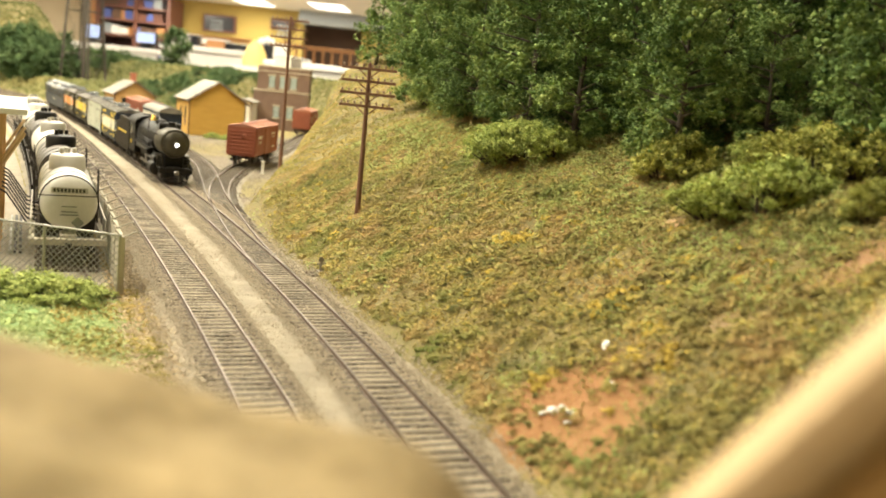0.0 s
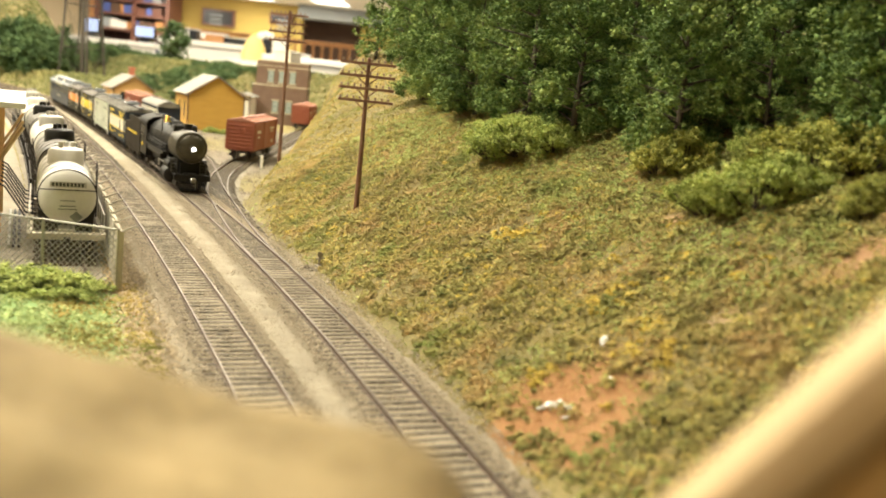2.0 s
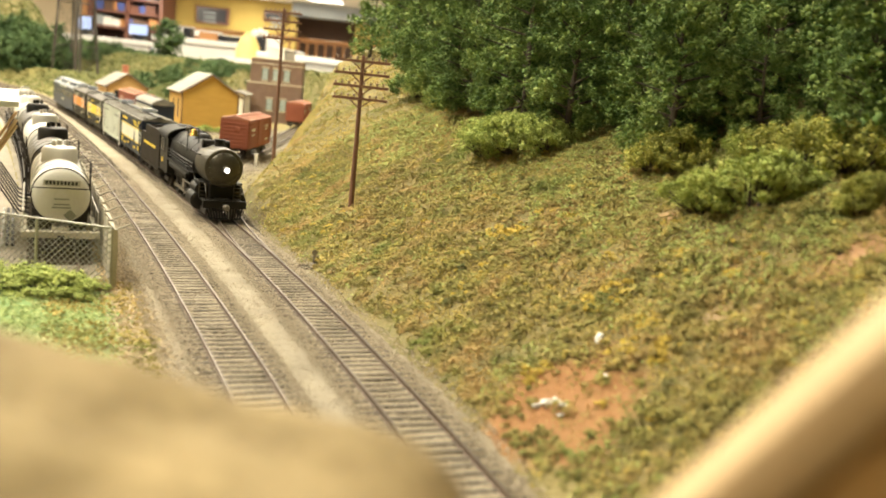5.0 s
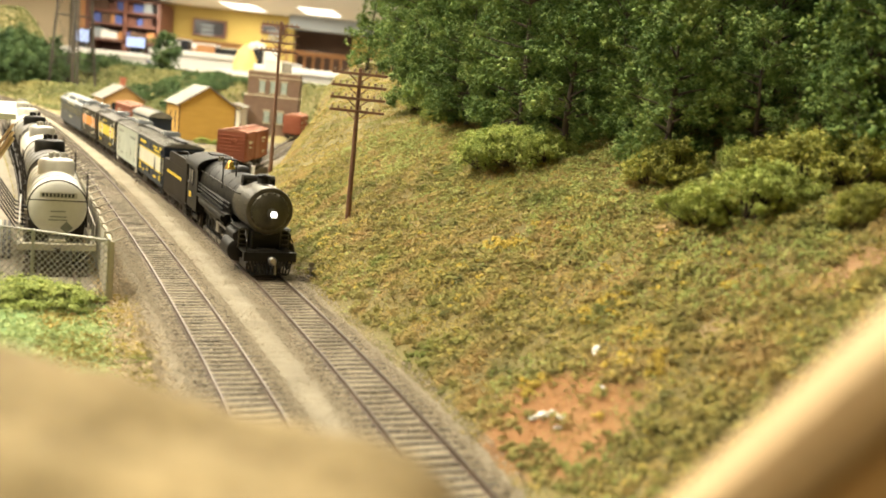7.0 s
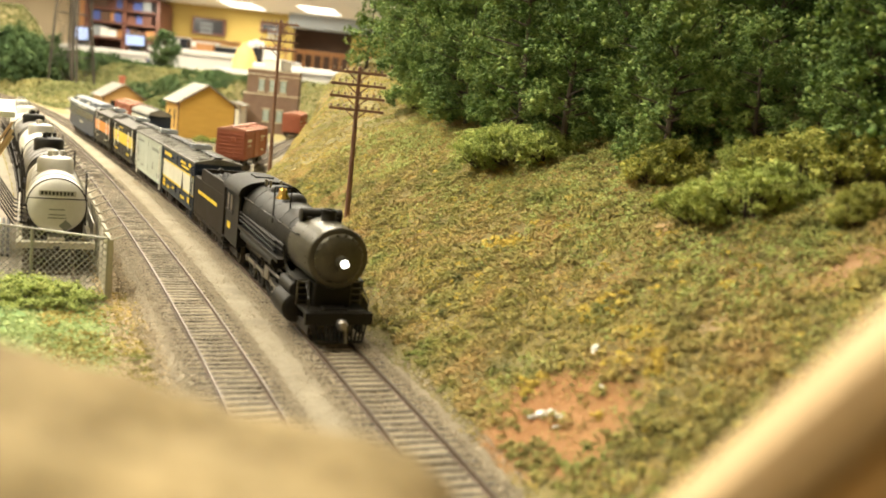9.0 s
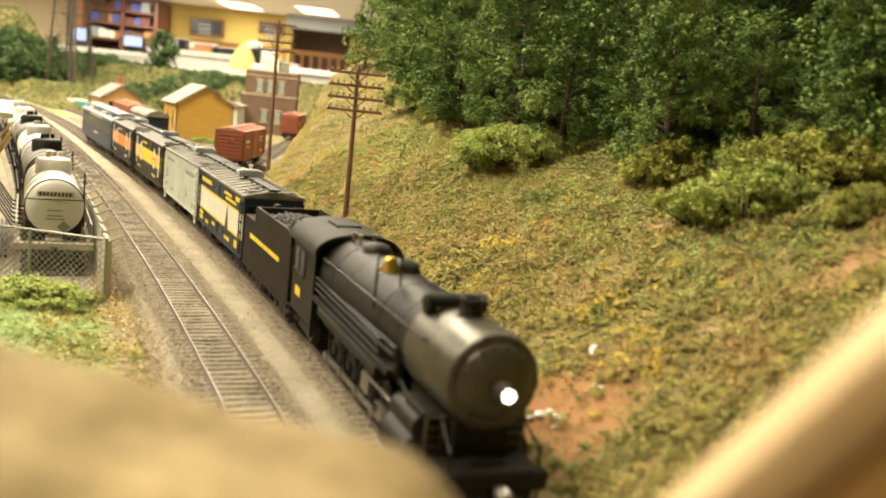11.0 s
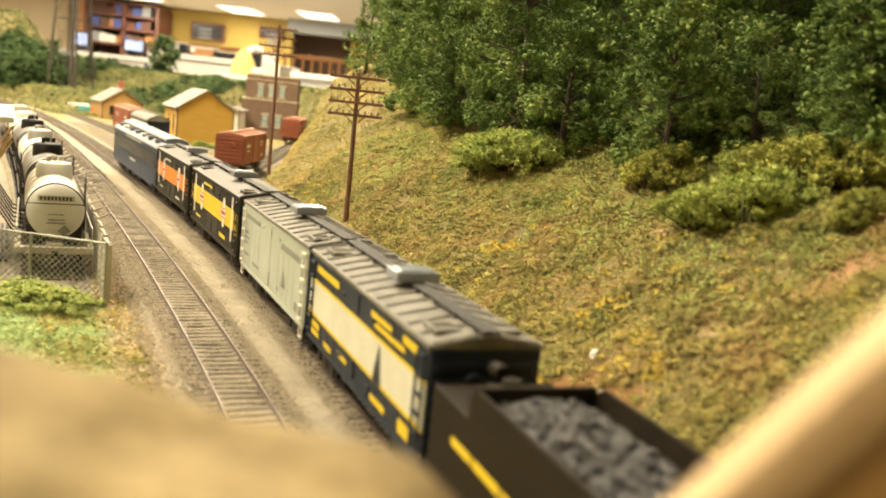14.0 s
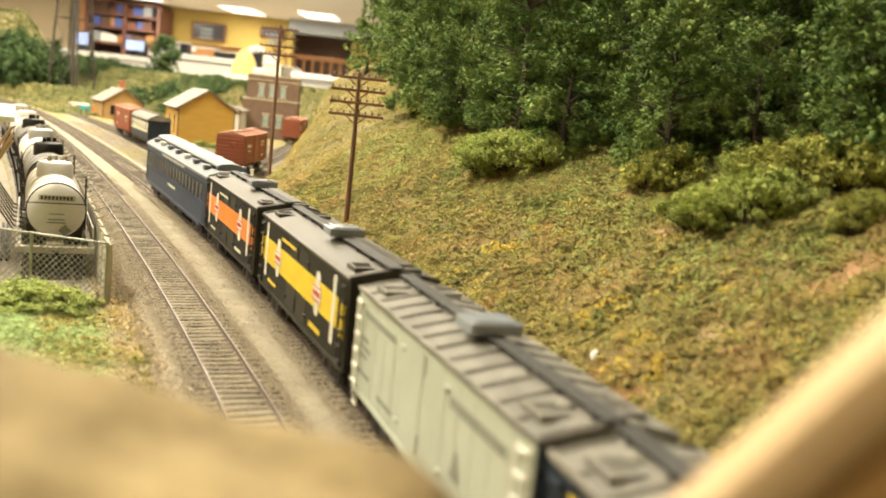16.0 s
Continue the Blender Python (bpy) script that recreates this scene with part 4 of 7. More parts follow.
        for y in (-34, 36):
            rod(bm, (side * 14.2, y - 0.6, 23.0), (side * 14.2, y + 0.6, 23.0), 2.95, 16)
        part("air_reservoir", bm, M["black"], e, smooth=True)
        bm = B()
        rod(bm, (side * 12.6, 47, 24.0), (side * 12.6, 70, 17.5), 0.6, 8)
        box(bm, *sorted((side * 9.0, side * 15.0)), 56, 73.4, 22.8, 23.8, 0.2)
        part("front_step_plate", bm, M["black"], e)
        # ladder from the plate down to the deck
        bm = B()
        for i in range(4):
            z = 14.6 + i * 2.7
            box(bm, *sorted((side * 9.6, side * 14.0)), 73.2, 74.6, z, z + 0.6)
        for x in (9.4, 14.0):
            box(bm, side * x - 0.35, side * x + 0.35, 73.2, 74.4, 13.2, 23.6)
        part("pilot_ladder", bm, M["smokebox"], e)
        # cylinder and valve chest
        bm = B()
        lathe(bm, [(-10, 5.6), (-9.5, 6.2), (9.5, 6.2), (10.2, 5.4), (10.6, 3.0)], (side * 12.8, 60, 10.6), (0, 1, 0), 26)
        lathe(bm, [(-9.5, 3.4), (9.5, 3.4), (10, 2.6)], (side * 13.0, 60, 18.4), (0, 1, 0), 20)
        box(bm, *sorted((side * 6, side * 13)), 51, 69, 10, 22, 0.6)
        part("cylinder", bm, M["black"], e, smooth=True)
        bm = B()
        for k in (12.6, 8.6):
            box(bm, *sorted((side * 13.2, side * 15.2)), 34, 50, k, k + 0.8, 0.15)
        rod(bm, (side * 14.2, 38, 10.6), (side * 14.2, 50, 10.6), 0.6, 8)
        box(bm, *sorted((side * 13.0, side * 15.4)), 38, 42, 8.8, 13.2, 0.3)
        box(bm, *sorted((side * 15.2, side * 16.2)), 22, 30, 13, 19, 0.3)
        rod(bm, (side * 15.6, 26, 18.4), (side * 15.4, 50, 18.4), 0.5, 8)
        part("crosshead_guide", bm, M["steel"], e)
    # cab
    bm = B()
    w = 16.4
    out = [(-w, 13.5), (-w, 41.5), (-w + 1.5, 45.0), (-9.5, 48.4), (0, 49.6), (9.5, 48.4), (w - 1.5, 45.0), (w, 41.5), (w, 13.5)]
    inn = [(x * 0.94, z - (0.9 if z > 20 else 0)) for x, z in out]
    for y0, y1 in ((-80, -45),):
        n = len(out)
        ring = [[bm.verts.new((x, y, z)) for x, z in prof] for y in (y0, y1) for prof in (out, inn)]
        for i in range(n - 1):
            bm.faces.new((ring[0][i], ring[0][i + 1], ring[2][i + 1], ring[2][i]))
            bm.faces.new((ring[1][i], ring[1][i + 1], ring[3][i + 1], ring[3][i]))
            bm.faces.new((ring[0][i], ring[0][i + 1], ring[1][i + 1], ring[1][i]))
            bm.faces.new((ring[2][i], ring[2][i + 1], ring[3][i + 1], ring[3][i]))
        for k in (0, n - 1):
            bm.faces.new((ring[0][k], ring[1][k], ring[3][k], ring[2][k]))
    cab = part("cab", bm, M["black"], e)
    bm = B()
    prism(bm, [(-w + 0.6, 13.5), (-w + 0.6, 41), (-9, 47), (0, 48.2), (9, 47), (w - 0.6, 41), (w - 0.6, 13.5)], -56.2, -55.2)
    part("cab_front", bm, M["black"], cab)
    bm = B()
    arc = [math.radians(90 + 90 * (1 - 2 * i / 16)) for i in range(17)]
    over = [((w + 1.0) * math.cos(t), 41.8 + 8.6 * max(0.0, math.sin(t)) ** 0.85) for t in arc]
    under = [((w + 0.2) * math.cos(t), 41.4 + 8.0 * max(0.0, math.sin(t)) ** 0.85) for t in arc]
    prism(bm, over + under[::-1], -88, -43)
    roof = part("cab_roof", bm, M["cab_roof"], cab, smooth=True)
    bm = B()
    box(bm, -5, 5, -74, -60, 49.6, 51.0, 0.3)
    part("roof_hatch", bm, M["cab_roof"], roof)
    for side in (-1, 1):
        bm = B()
        for y in (-74, -64.5):
            box(bm, *sorted((side * (w - 0.3), side * (w + 0.18))), y - 4.0, y + 4.0, 30.5, 39.5)
        win = part("cab_window", bm, M["window_dark"], cab)
        bm = B()
        for y in (-78.6, -69.2, -60):
            box(bm, *sorted((side * w, side * (w + 0.45))), y - 0.5, y + 0.5, 30, 40)
        box(bm, *sorted((side * w, side * (w + 0.6))), -79.2, -59.5, 29.4, 30.3)
        part("window_frame", bm, M["black"], win)
        bars(cab, side, [(-73, -65, 20.5, 24)], M["yellow"], w, "number_bar", 0.15)
        bm = B()
        for z in (6, 9.5, 13):
            box(bm, *sorted((side * 13, side * 16.8)), -86, -80, z, z + 0.6)
        for y in (-86, -80):
            box(bm, side * 16.2, side * 16.2 + 0.5, y - 0.3, y + 0.3, 6, 14)
        part("cab_step", bm, M["black"], cab)
    bm = B()
    box(bm, -14, 14, -84, -57, 12, 14, 0.2)
    box(bm, -9, 9, -56, -46, 14, 26, 1.0)
    part("cab_floor", bm, M["black"], cab)
    # frame, firebox sides, pilot deck
    bm = B()
    box(bm, -5.0, 5.0, -88, 84, 8, 14, 0.3)
    box(bm, -9.5, 9.5, -54, -14, 13, 24, 1.2)
    box(bm, -8, 8, 44, 78, 12, 23, 1.0)
    part("frame", bm, M["black"], e)
    bm = B()
    box(bm, -13.4, 13.4, 72, 89, 12.0, 13.2, 0.25)
    box(bm, -14.4, 14.4, 86.5, 90, 8.6, 13.6, 0.35)
    part("pilot_deck", bm, M["black"], e)
    bm = B()
    rod(bm, (-10.2, 91.8, 2.1), (10.2, 91.8, 2.1), 0.6, 8)
    pilot = part("pilot", bm, M["black"], e)
    for i in range(13):
        bm = B()
        x = -12 + i * 2.0
        rod(bm, (x, 89.5, 9.2), (x * 0.82, 93 - abs(x) * 0.12, 2.2), 0.42, 6)
        part("pilot_bar", bm, M["black"], pilot)
    bm = B()
    box(bm, -1.2, 1.2, 89, 94, 8.8, 11.0, 0.3)
    lathe(bm, [(0, 2.0), (2.4, 2.4), (4.4, 1.6)], (0, 92, 9.8), (0, 1, 0), 14)
    rod(bm, (-1.6, 94, 9), (-1.8, 95.4, 2.5), 0.5, 8)
    part("coupler", bm, M["steel"], e)
    bm = B()
    for side in (-1, 1):
        rod(bm, (side * 12.6, 87.5, 13.4), (side * 12.6, 87.5, 18.5), 0.3, 6)
        rod(bm, (side * 12.6, 87.5, 18.5), (side * 11.6, 78, 23.5), 0.3, 6)
    rod(bm, (-13, 89.8, 14.2), (13, 89.8, 14.2), 0.3, 6)
    part("deck_rail", bm, M["black"], e)
    # leading and trailing trucks
    for y, r in ((76, 5.0), (-72, 6.4)):
        bm = B()
        for side in (-1, 1):
            box(bm, *sorted((side * 10.4, side * 12.2)), y - 10, y + 10, r - 1.5, r + 2.2, 0.5)
        box(bm, -10.4, 10.4, y - 1.5, y + 1.5, r - 0.5, r + 2.5, 0.3)
        t = part("pony_truck", bm, M["truck"], e)
        me = WHEEL if abs(r - 5.2) < 0.5 else wheel_mesh(r)
        for side in (-1, 1):
            ob = new("wheel", me)
            ob.parent = t
            ob.matrix_basis = pose(side * 8.0 * MM, y * MM, r * MM, 0, 0, 0 if side > 0 else 180)
            WHEELS.append((ob, r, side))
    # driving wheels with spokes, and rods
    R = 9.0
    bm = B()
    lathe(bm, [(-1.2, R * 0.86), (-1.2, R + 0.8), (-0.6, R + 0.8), (-0.5, R), (1.2, R - 0.1), (1.2, R * 0.84), (0.6, R * 0.82), (-0.6, R * 0.82)], (0, 0, 0), (1, 0, 0), 36)
    lathe(bm, [(-1.2, 2.2), (1.6, 2.2), (1.7, 1.2)], (0, 0, 0), (1, 0, 0), 16)
    for i in range(14):
        a = 2 * math.pi * i / 14
        rod(bm, (0.2, 1.8 * math.cos(a), 1.8 * math.sin(a)), (0.2, R * 0.85 * math.cos(a), R * 0.85 * math.sin(a)), 0.45, 6)
    rod(bm, (0, 0, 0), (0, 0, 0.01), 0.01, 3)
    rod(bm, (1.0, 0, -4.2), (2.6, 0, -4.2), 1.1, 12)
    box(bm, 0.2, 1.3, -4.5, 4.5, 3.2, R * 0.8, 0.3)
    drv = mesh_of("driving_wheel", bm, M["black"], True)
    for y in (-33, -13.5, 6, 25.5):
        for side in (-1, 1):
            ob = new("driving_wheel", drv)
            ob.parent = e
            ob.matrix_basis = pose(side * 8.2 * MM, y * MM, R * MM, 0, 0, 0 if side > 0 else 180)
            DRIVERS.append((ob, y, R, side))
    for side in (-1, 1):
        bm = B()
        box(bm, *sorted((side * 10.9, side * 11.9)), -35.5, 28, -1.0, 1.0, 0.3)
        for y in (-33, -13.5, 6, 25.5):
            lathe(bm, [(-0.8, 1.7), (0.8, 1.7)], (side * 11.6, y, 0), (1, 0, 0), 14)
        ob = part("side_rod", bm, M["steel"], e, "bright steel coupling rod")
        RODS.append((ob, side))
    return e


TRAIN = [(locomotive(), -311, 40), (tender(), -178, 26)]
TRAIN.append((reefer("refrigerator_car", "navy blue refrigerator car with cream panel and yellow stripes", 130, STYLE_A), -59, 43))
TRAIN.append((reefer("refrigerator_car", "pale grey-green refrigerator car with a dusty ribbed roof", 130, STYLE_B), 76, 43))
TRAIN.append((reefer("refrigerator_car", "black-brown wooden refrigerator car with yellow band and red badges", 143, STYLE_C), 224, 49))
TRAIN.append((reefer("refrigerator_car", "black-brown wooden refrigerator car with orange band and red badges", 135, STYLE_D), 377, 46))
TRAIN.append((coach(), 575, 92))


# ---- more materials for the scenery ----
M.update({
    "concrete": mat("weathered_concrete", (0.40, 0.36, 0.27), (0.53, 0.49, 0.39), 0.85, 0, 1.0, 26, 0.2),
    "galvanised": mat("galvanised_wire", (0.42, 0.41, 0.36), (0.30, 0.29, 0.25), 0.5, 0.5, 0.6, 12, 0.1),
    "tank_white": mat("white_tank_paint", (0.72, 0.70, 0.63), (0.60, 0.57, 0.50), 0.4, 0, 1.0, 26, 0.05),
    "tank_silver": mat("weathered_silver_tank_paint", (0.52, 0.50, 0.45), (0.42, 0.40, 0.35), 0.35, 0.4, 1.0, 26, 0.05),
    "tank_grey": mat("dark_grey_tank_paint", (0.11, 0.10, 0.09), (0.20, 0.185, 0.165), 0.45, 0, 1.0, 22, 0.08),
    "pole": mat("brown_stained_pole", (0.16, 0.075, 0.045), (0.24, 0.13, 0.08), 0.8, 0, 0.7, 16, 0.3),
    "insulator": mat("weathered_insulator", (0.22, 0.13, 0.08), (0.30, 0.2, 0.13), 0.4, 0, 0.6, 5, 0.0),
    "house_yellow": mat("yellow_clapboard_paint", (0.62, 0.37, 0.075), (0.53, 0.31, 0.06), 0.7, 0, 0.9, 26, 0.1),
    "house_tan": mat("tan_clapboard_paint", (0.55, 0.33, 0.13), (0.46, 0.27, 0.10), 0.7, 0, 0.9, 26, 0.1),
    "trim_brown": mat("brown_trim_paint", (0.10, 0.055, 0.03), (0.15, 0.09, 0.05), 0.6, 0, 0.8, 12, 0.1),
    "shingle": mat("pale_grey_shingles", (0.23, 0.215, 0.18), (0.34, 0.315, 0.265), 0.9, 0, 0.9, 14, 0.5),
    "shingle_dark": mat("dark_grey_shingles", (0.20, 0.18, 0.15), (0.30, 0.27, 0.23), 0.9, 0, 0.9, 14, 0.5),
    "brick_wall": mat("dark_red_brick", (0.17, 0.105, 0.075), (0.25, 0.17, 0.12), 0.85, 0, 1.0, 14, 0.3),
    "brick_red": mat("red_chimney_brick", (0.36, 0.11, 0.06), (0.45, 0.17, 0.10), 0.85, 0, 1.0, 10, 0.3),
    "stone_trim": mat("pale_stone_trim", (0.55, 0.48, 0.34), (0.45, 0.39, 0.28), 0.8, 0, 1.0, 12, 0.2),
    "window_green": mat("green_window_frames", (0.10, 0.19, 0.15), (0.14, 0.25, 0.19), 0.5, 0, 0.8, 10, 0.0),
    "pane": mat("pale_window_panes", (0.36, 0.42, 0.40), (0.45, 0.50, 0.47), 0.12, 0, 1, 14, 0),
    "tower_steel": mat("dark_tower_steel", (0.065, 0.055, 0.045), (0.11, 0.09, 0.07), 0.6, 0.3, 0.8, 20, 0.2),
    "bark": mat("dark_brown_bark", (0.055, 0.04, 0.027), (0.10, 0.075, 0.05), 0.9, 0, 0.8, 10, 0.6),
    "leaf_dark": leafy("dark_tree_foliage", [(0.0, (0.022, 0.040, 0.014)), (1.0, (0.44, 0.48, 0.16)), (0.36, (0.11, 0.18, 0.055)), (0.68, (0.25, 0.34, 0.105))], wide=0.03, gain=0.4),
    "leaf_olive": leafy("olive_bush_foliage", [(0.0, (0.168, 0.194, 0.054)), (1.0, (0.720, 0.650, 0.180)), (0.5, (0.384, 0.400, 0.108))], wide=0.02),
    "leaf_green": leafy("fresh_green_bush_foliage", [(0.0, (0.156, 0.213, 0.060)), (1.0, (0.672, 0.688, 0.228)), (0.5, (0.396, 0.463, 0.132))], wide=0.016),
    "leaf_far": leafy("far_wood_foliage", [(0.0, (0.03, 0.06, 0.026)), (1.0, (0.20, 0.25, 0.095)), (0.5, (0.085, 0.14, 0.055))], wide=0.05),
    "cover": leafy("bank_ground_foam", [(0.0, (0.121, 0.120, 0.038)), (1.0, (0.674, 0.479, 0.098)), (0.3, (0.225, 0.199, 0.060)), (0.55, (0.363, 0.287, 0.091)), (0.8, (0.501, 0.375, 0.113))], wide=0.04, gain=0.38, tints=DRIFTS),
    "cover_fresh": leafy("fresh_green_weeds", [(0.0, (0.20, 0.25, 0.08)), (1.0, (0.55, 0.55, 0.20)), (0.5, (0.36, 0.41, 0.13))], wide=0.02, gain=0.35),
    "cover_green": leafy("meadow_static_grass", [(0.0, (0.190, 0.247, 0.075)), (1.0, (0.532, 0.551, 0.260)), (0.5, (0.323, 0.408, 0.150))], wide=0.05),
    "cover_straw": leafy("straw_ground_foam", [(0.0, (0.147, 0.135, 0.035)), (1.0, (0.570, 0.415, 0.113)), (0.5, (0.328, 0.263, 0.076))], wide=0.06, gain=0.3, tints=DRIFTS[:2]),
    "cover_olive": leafy("olive_foam_tufts", [(0.0, (0.130, 0.128, 0.041)), (1.0, (0.691, 0.495, 0.091)), (0.35, (0.242, 0.228, 0.071)), (0.55, (0.346, 0.311, 0.098)), (0.75, (0.484, 0.375, 0.098))], wide=0.008, gain=0.22, tints=DRIFTS),
    "cover_grey": leafy("grey_green_foam_tufts", [(0.0, (0.130, 0.116, 0.039)), (1.0, (0.484, 0.391, 0.121)), (0.5, (0.268, 0.235, 0.079))], wide=0.012, gain=0.25, tints=DRIFTS[:2]),
    "cover_yellow": leafy("yellow_foam_tufts", [(0.0, (0.334, 0.246, 0.048)), (1.0, (0.704, 0.508, 0.112)), (0.5, (0.510, 0.377, 0.072))], wide=0.03),
    "cover_sand": leafy("pale_sand_crumbs", [(0.0, (0.30, 0.23, 0.13)), (1.0, (0.66, 0.52, 0.34)), (0.5, (0.46, 0.36, 0.22))], wide=0.03),
    "cover_hill": leafy("hill_ground_foam", [(0.0, (0.047, 0.068, 0.020)), (1.0, (0.257, 0.224, 0.085)), (0.5, (0.133, 0.136, 0.047))], wide=0.16, gain=0.25),
    "cover_dirt": leafy("yard_cinders", [(0.0, (0.11, 0.09, 0.065)), (1.0, (0.36, 0.31, 0.235)), (0.5, (0.22, 0.185, 0.135))], wide=0.05),
    "cover_turf": leafy("fine_straw_turf", [(0.0, (0.190, 0.152, 0.056)), (1.0, (0.518, 0.383, 0.166)), (0.5, (0.346, 0.263, 0.098))], wide=0.03, gain=0.4, tints=DRIFTS[:2]),
    "cover_earth": leafy("red_earth_crumbs", [(0.0, (0.27, 0.135, 0.045)), (1.0, (0.58, 0.37, 0.17)), (0.5, (0.42, 0.23, 0.085))], wide=0.02),
    "plaster": mat("white_plaster_chip", (0.80, 0.80, 0.76), (0.66, 0.65, 0.60), 0.8, 0, 1.0, 6, 0.3),
    "stone": mat("pale_ballast_stone", (0.277, 0.227, 0.152), (0.420, 0.348, 0.248), 0.9, 0, 0.8, 5, 0.2),
    "rock": mat("tan_painted_rock", (0.19, 0.135, 0.055), (0.44, 0.33, 0.165), 0.95, 0, 2.0, 11, 0.6, space="World"),
    "timber": mat("pale_planed_timber", (0.60, 0.43, 0.235), (0.50, 0.34, 0.17), 0.6, 0, 1.0, 20, 0.1),
    # the timber brace's dark underside, shade put into a brown colour
    "timber_shade": mat("underside_shade_brown", (0.47, 0.28, 0.10), (0.38, 0.22, 0.075), 0.6, 0, 1.0, 20, 0.1),
    "hose": mat("black_rubber_hose", (0.02, 0.018, 0.016), (0.04, 0.035, 0.03), 0.6, 0, 0.8, 10, 0.1),
    "teal": mat("teal_painted_crate", (0.10, 0.36, 0.36), (0.14, 0.44, 0.42), 0.6, 0, 0.8, 8, 0.1),
})


# ---- parked rolling stock ----
def boxcar(label, x, y, turn, length=124.0, body="box_red"):
    car = thing("boxcar", label, "railway car", x, y, 0, turn, group="parked cars")
    half, w = length / 2, 15.6
    bm = B()
    box(bm, -w, w, -half + 0.7, half - 0.7, 11, 43.4, 0.25)
    part("body", bm, M[body], car)
    car_ends(car, half, w, M[body])
    underframe(car, half, w)
    for side in (-1, 1):
        for i in range(15):
            yy = -half + 2 + i * (length - 4) / 14
            bm = B()
            box(bm, *sorted((side * w, side * (w + 0.35))), yy - 0.4, yy + 0.4, 12, 42.6)
            part("side_post", bm, M[body], car)
        bm = B()
        box(bm, *sorted((side * w, side * (w + 0.8))), -11, 11, 12, 41.5, 0.2)
        door = part("door", bm, M[body], car)
        bm = B()
        box(bm, *sorted((side * w, side * (w + 1.1))), -12, 34, 41.6, 42.6)
        part("door_track", bm, M[body], door)
        bm = B()
        box(bm, *sorted((side * w, side * (w + 1.1))), -12, 34, 11.0, 12.0)
        part("door_track", bm, M[body], door)
        bars(car, side, [(24, 44, 33, 35), (26, 40, 29.5, 31), (-46, -28, 30, 33), (-44, -30, 25, 26.5), (30, 42, 17, 19)], M["cream"], w + 0.3, "lettering", 0.15)
        for yy in (-half + 4, half - 4):
            ladder(car, side * (w + 0.7), yy, 14, 40, False, M[body])
    bm = B()
    prism(bm, roof_outline(w, 43.6, 46.4), -half, half)
    part("roof", bm, M["box_roof"], car)
    for i in range(13):
        bm = B()
        yy = -half + 1.2 + i * (length - 2.4) / 12
        for side in (-1, 1):
            rod(bm, (side * 2.6, yy, 46.3), (side * (w - 0.4), yy, 44.0), 0.55, 6)
        part("roof_rib", bm, M["box_roof"], car)
    bm = B()
    box(bm, -2.6, 2.6, -half - 1, half + 1, 47.0, 47.8, 0.1)
    part("running_board", bm, M["box_roof"], car)
    bm = B()
    lathe(bm, [(0, 2.4), (0.8, 3.2), (1.3, 2.4)], (3, -half - 2.2, 33), (0, 1, 0), 16)
    rod(bm, (3, -half - 0.5, 33), (3, -half - 2.4, 33), 0.5, 8)
    part("brake_wheel", bm, M[body], car)
    for yy in (-half + 20, half - 20):
        truck(car, yy)
    coupler(car, half - 1, 1)
    coupler(car, -half + 1, -1)
    return car


PARKED_WHEELS = len(WHEELS)
boxcar("oxide red ribbed boxcar parked on the spur by the station", -236, 1071, 0)
boxcar("faded red boxcar standing behind the grassy bank", -283, 1715, 3)
boxcar("old oxide red boxcar parked on the siding with white emblems", *at(1196, 78), turn_at(1196), 134)


def old_coach(s):
    car = thing("combine_coach", "old dark coach with cream side and grey arched roof", "railway coach", *at(s, 78), 0, turn_at(s), group="parked cars")
    half, w = 62.0, 15.0
    bm = B()
    box(bm, -w, w, -half, half, 11, 38, 0.4)
    part("body", bm, M["navy"], car)
    bm = B()
    prism(bm, [(-w - 1, 37.6), (-w, 40.2), (-10, 43.4), (-4, 45.2), (4, 45.2), (10, 43.4), (w, 40.2), (w + 1, 37.6)], -half - 2, half + 2)
    part("roof", bm, M["roof"], car, smooth=True)
    bm = B()
    box(bm, -2.4, 2.4, -half - 2, half + 2, 45.6, 46.4, 0.1)
    part("running_board", bm, M["roof_dark"], car)
    for side in (-1, 1):
        bm = B()
        box(bm, *sorted((side * w, side * (w + 0.3))), -half + 2, half - 2, 21, 34)
        part("side_panel", bm, M["cream"], car, "cream painted side panel")
        for i in range(6):
            bm = B()
            yy = -half + 14 + i * 19
            box(bm, *sorted((side * (w + 0.2), side * (w + 0.5))), yy - 4, yy + 4, 24, 32)
            part("window", bm, M["window_dark"], car)
    bm = B()
    box(bm, -w + 1, w - 1, -half, half, 8.2, 11.2, 0.3)
    part("underframe", bm, M["truck"], car)
    for yy in (-half + 20, half - 20):
        truck(car, yy)
    coupler(car, half, 1)
    coupler(car, -half, -1)
    return car


old_coach(1058)


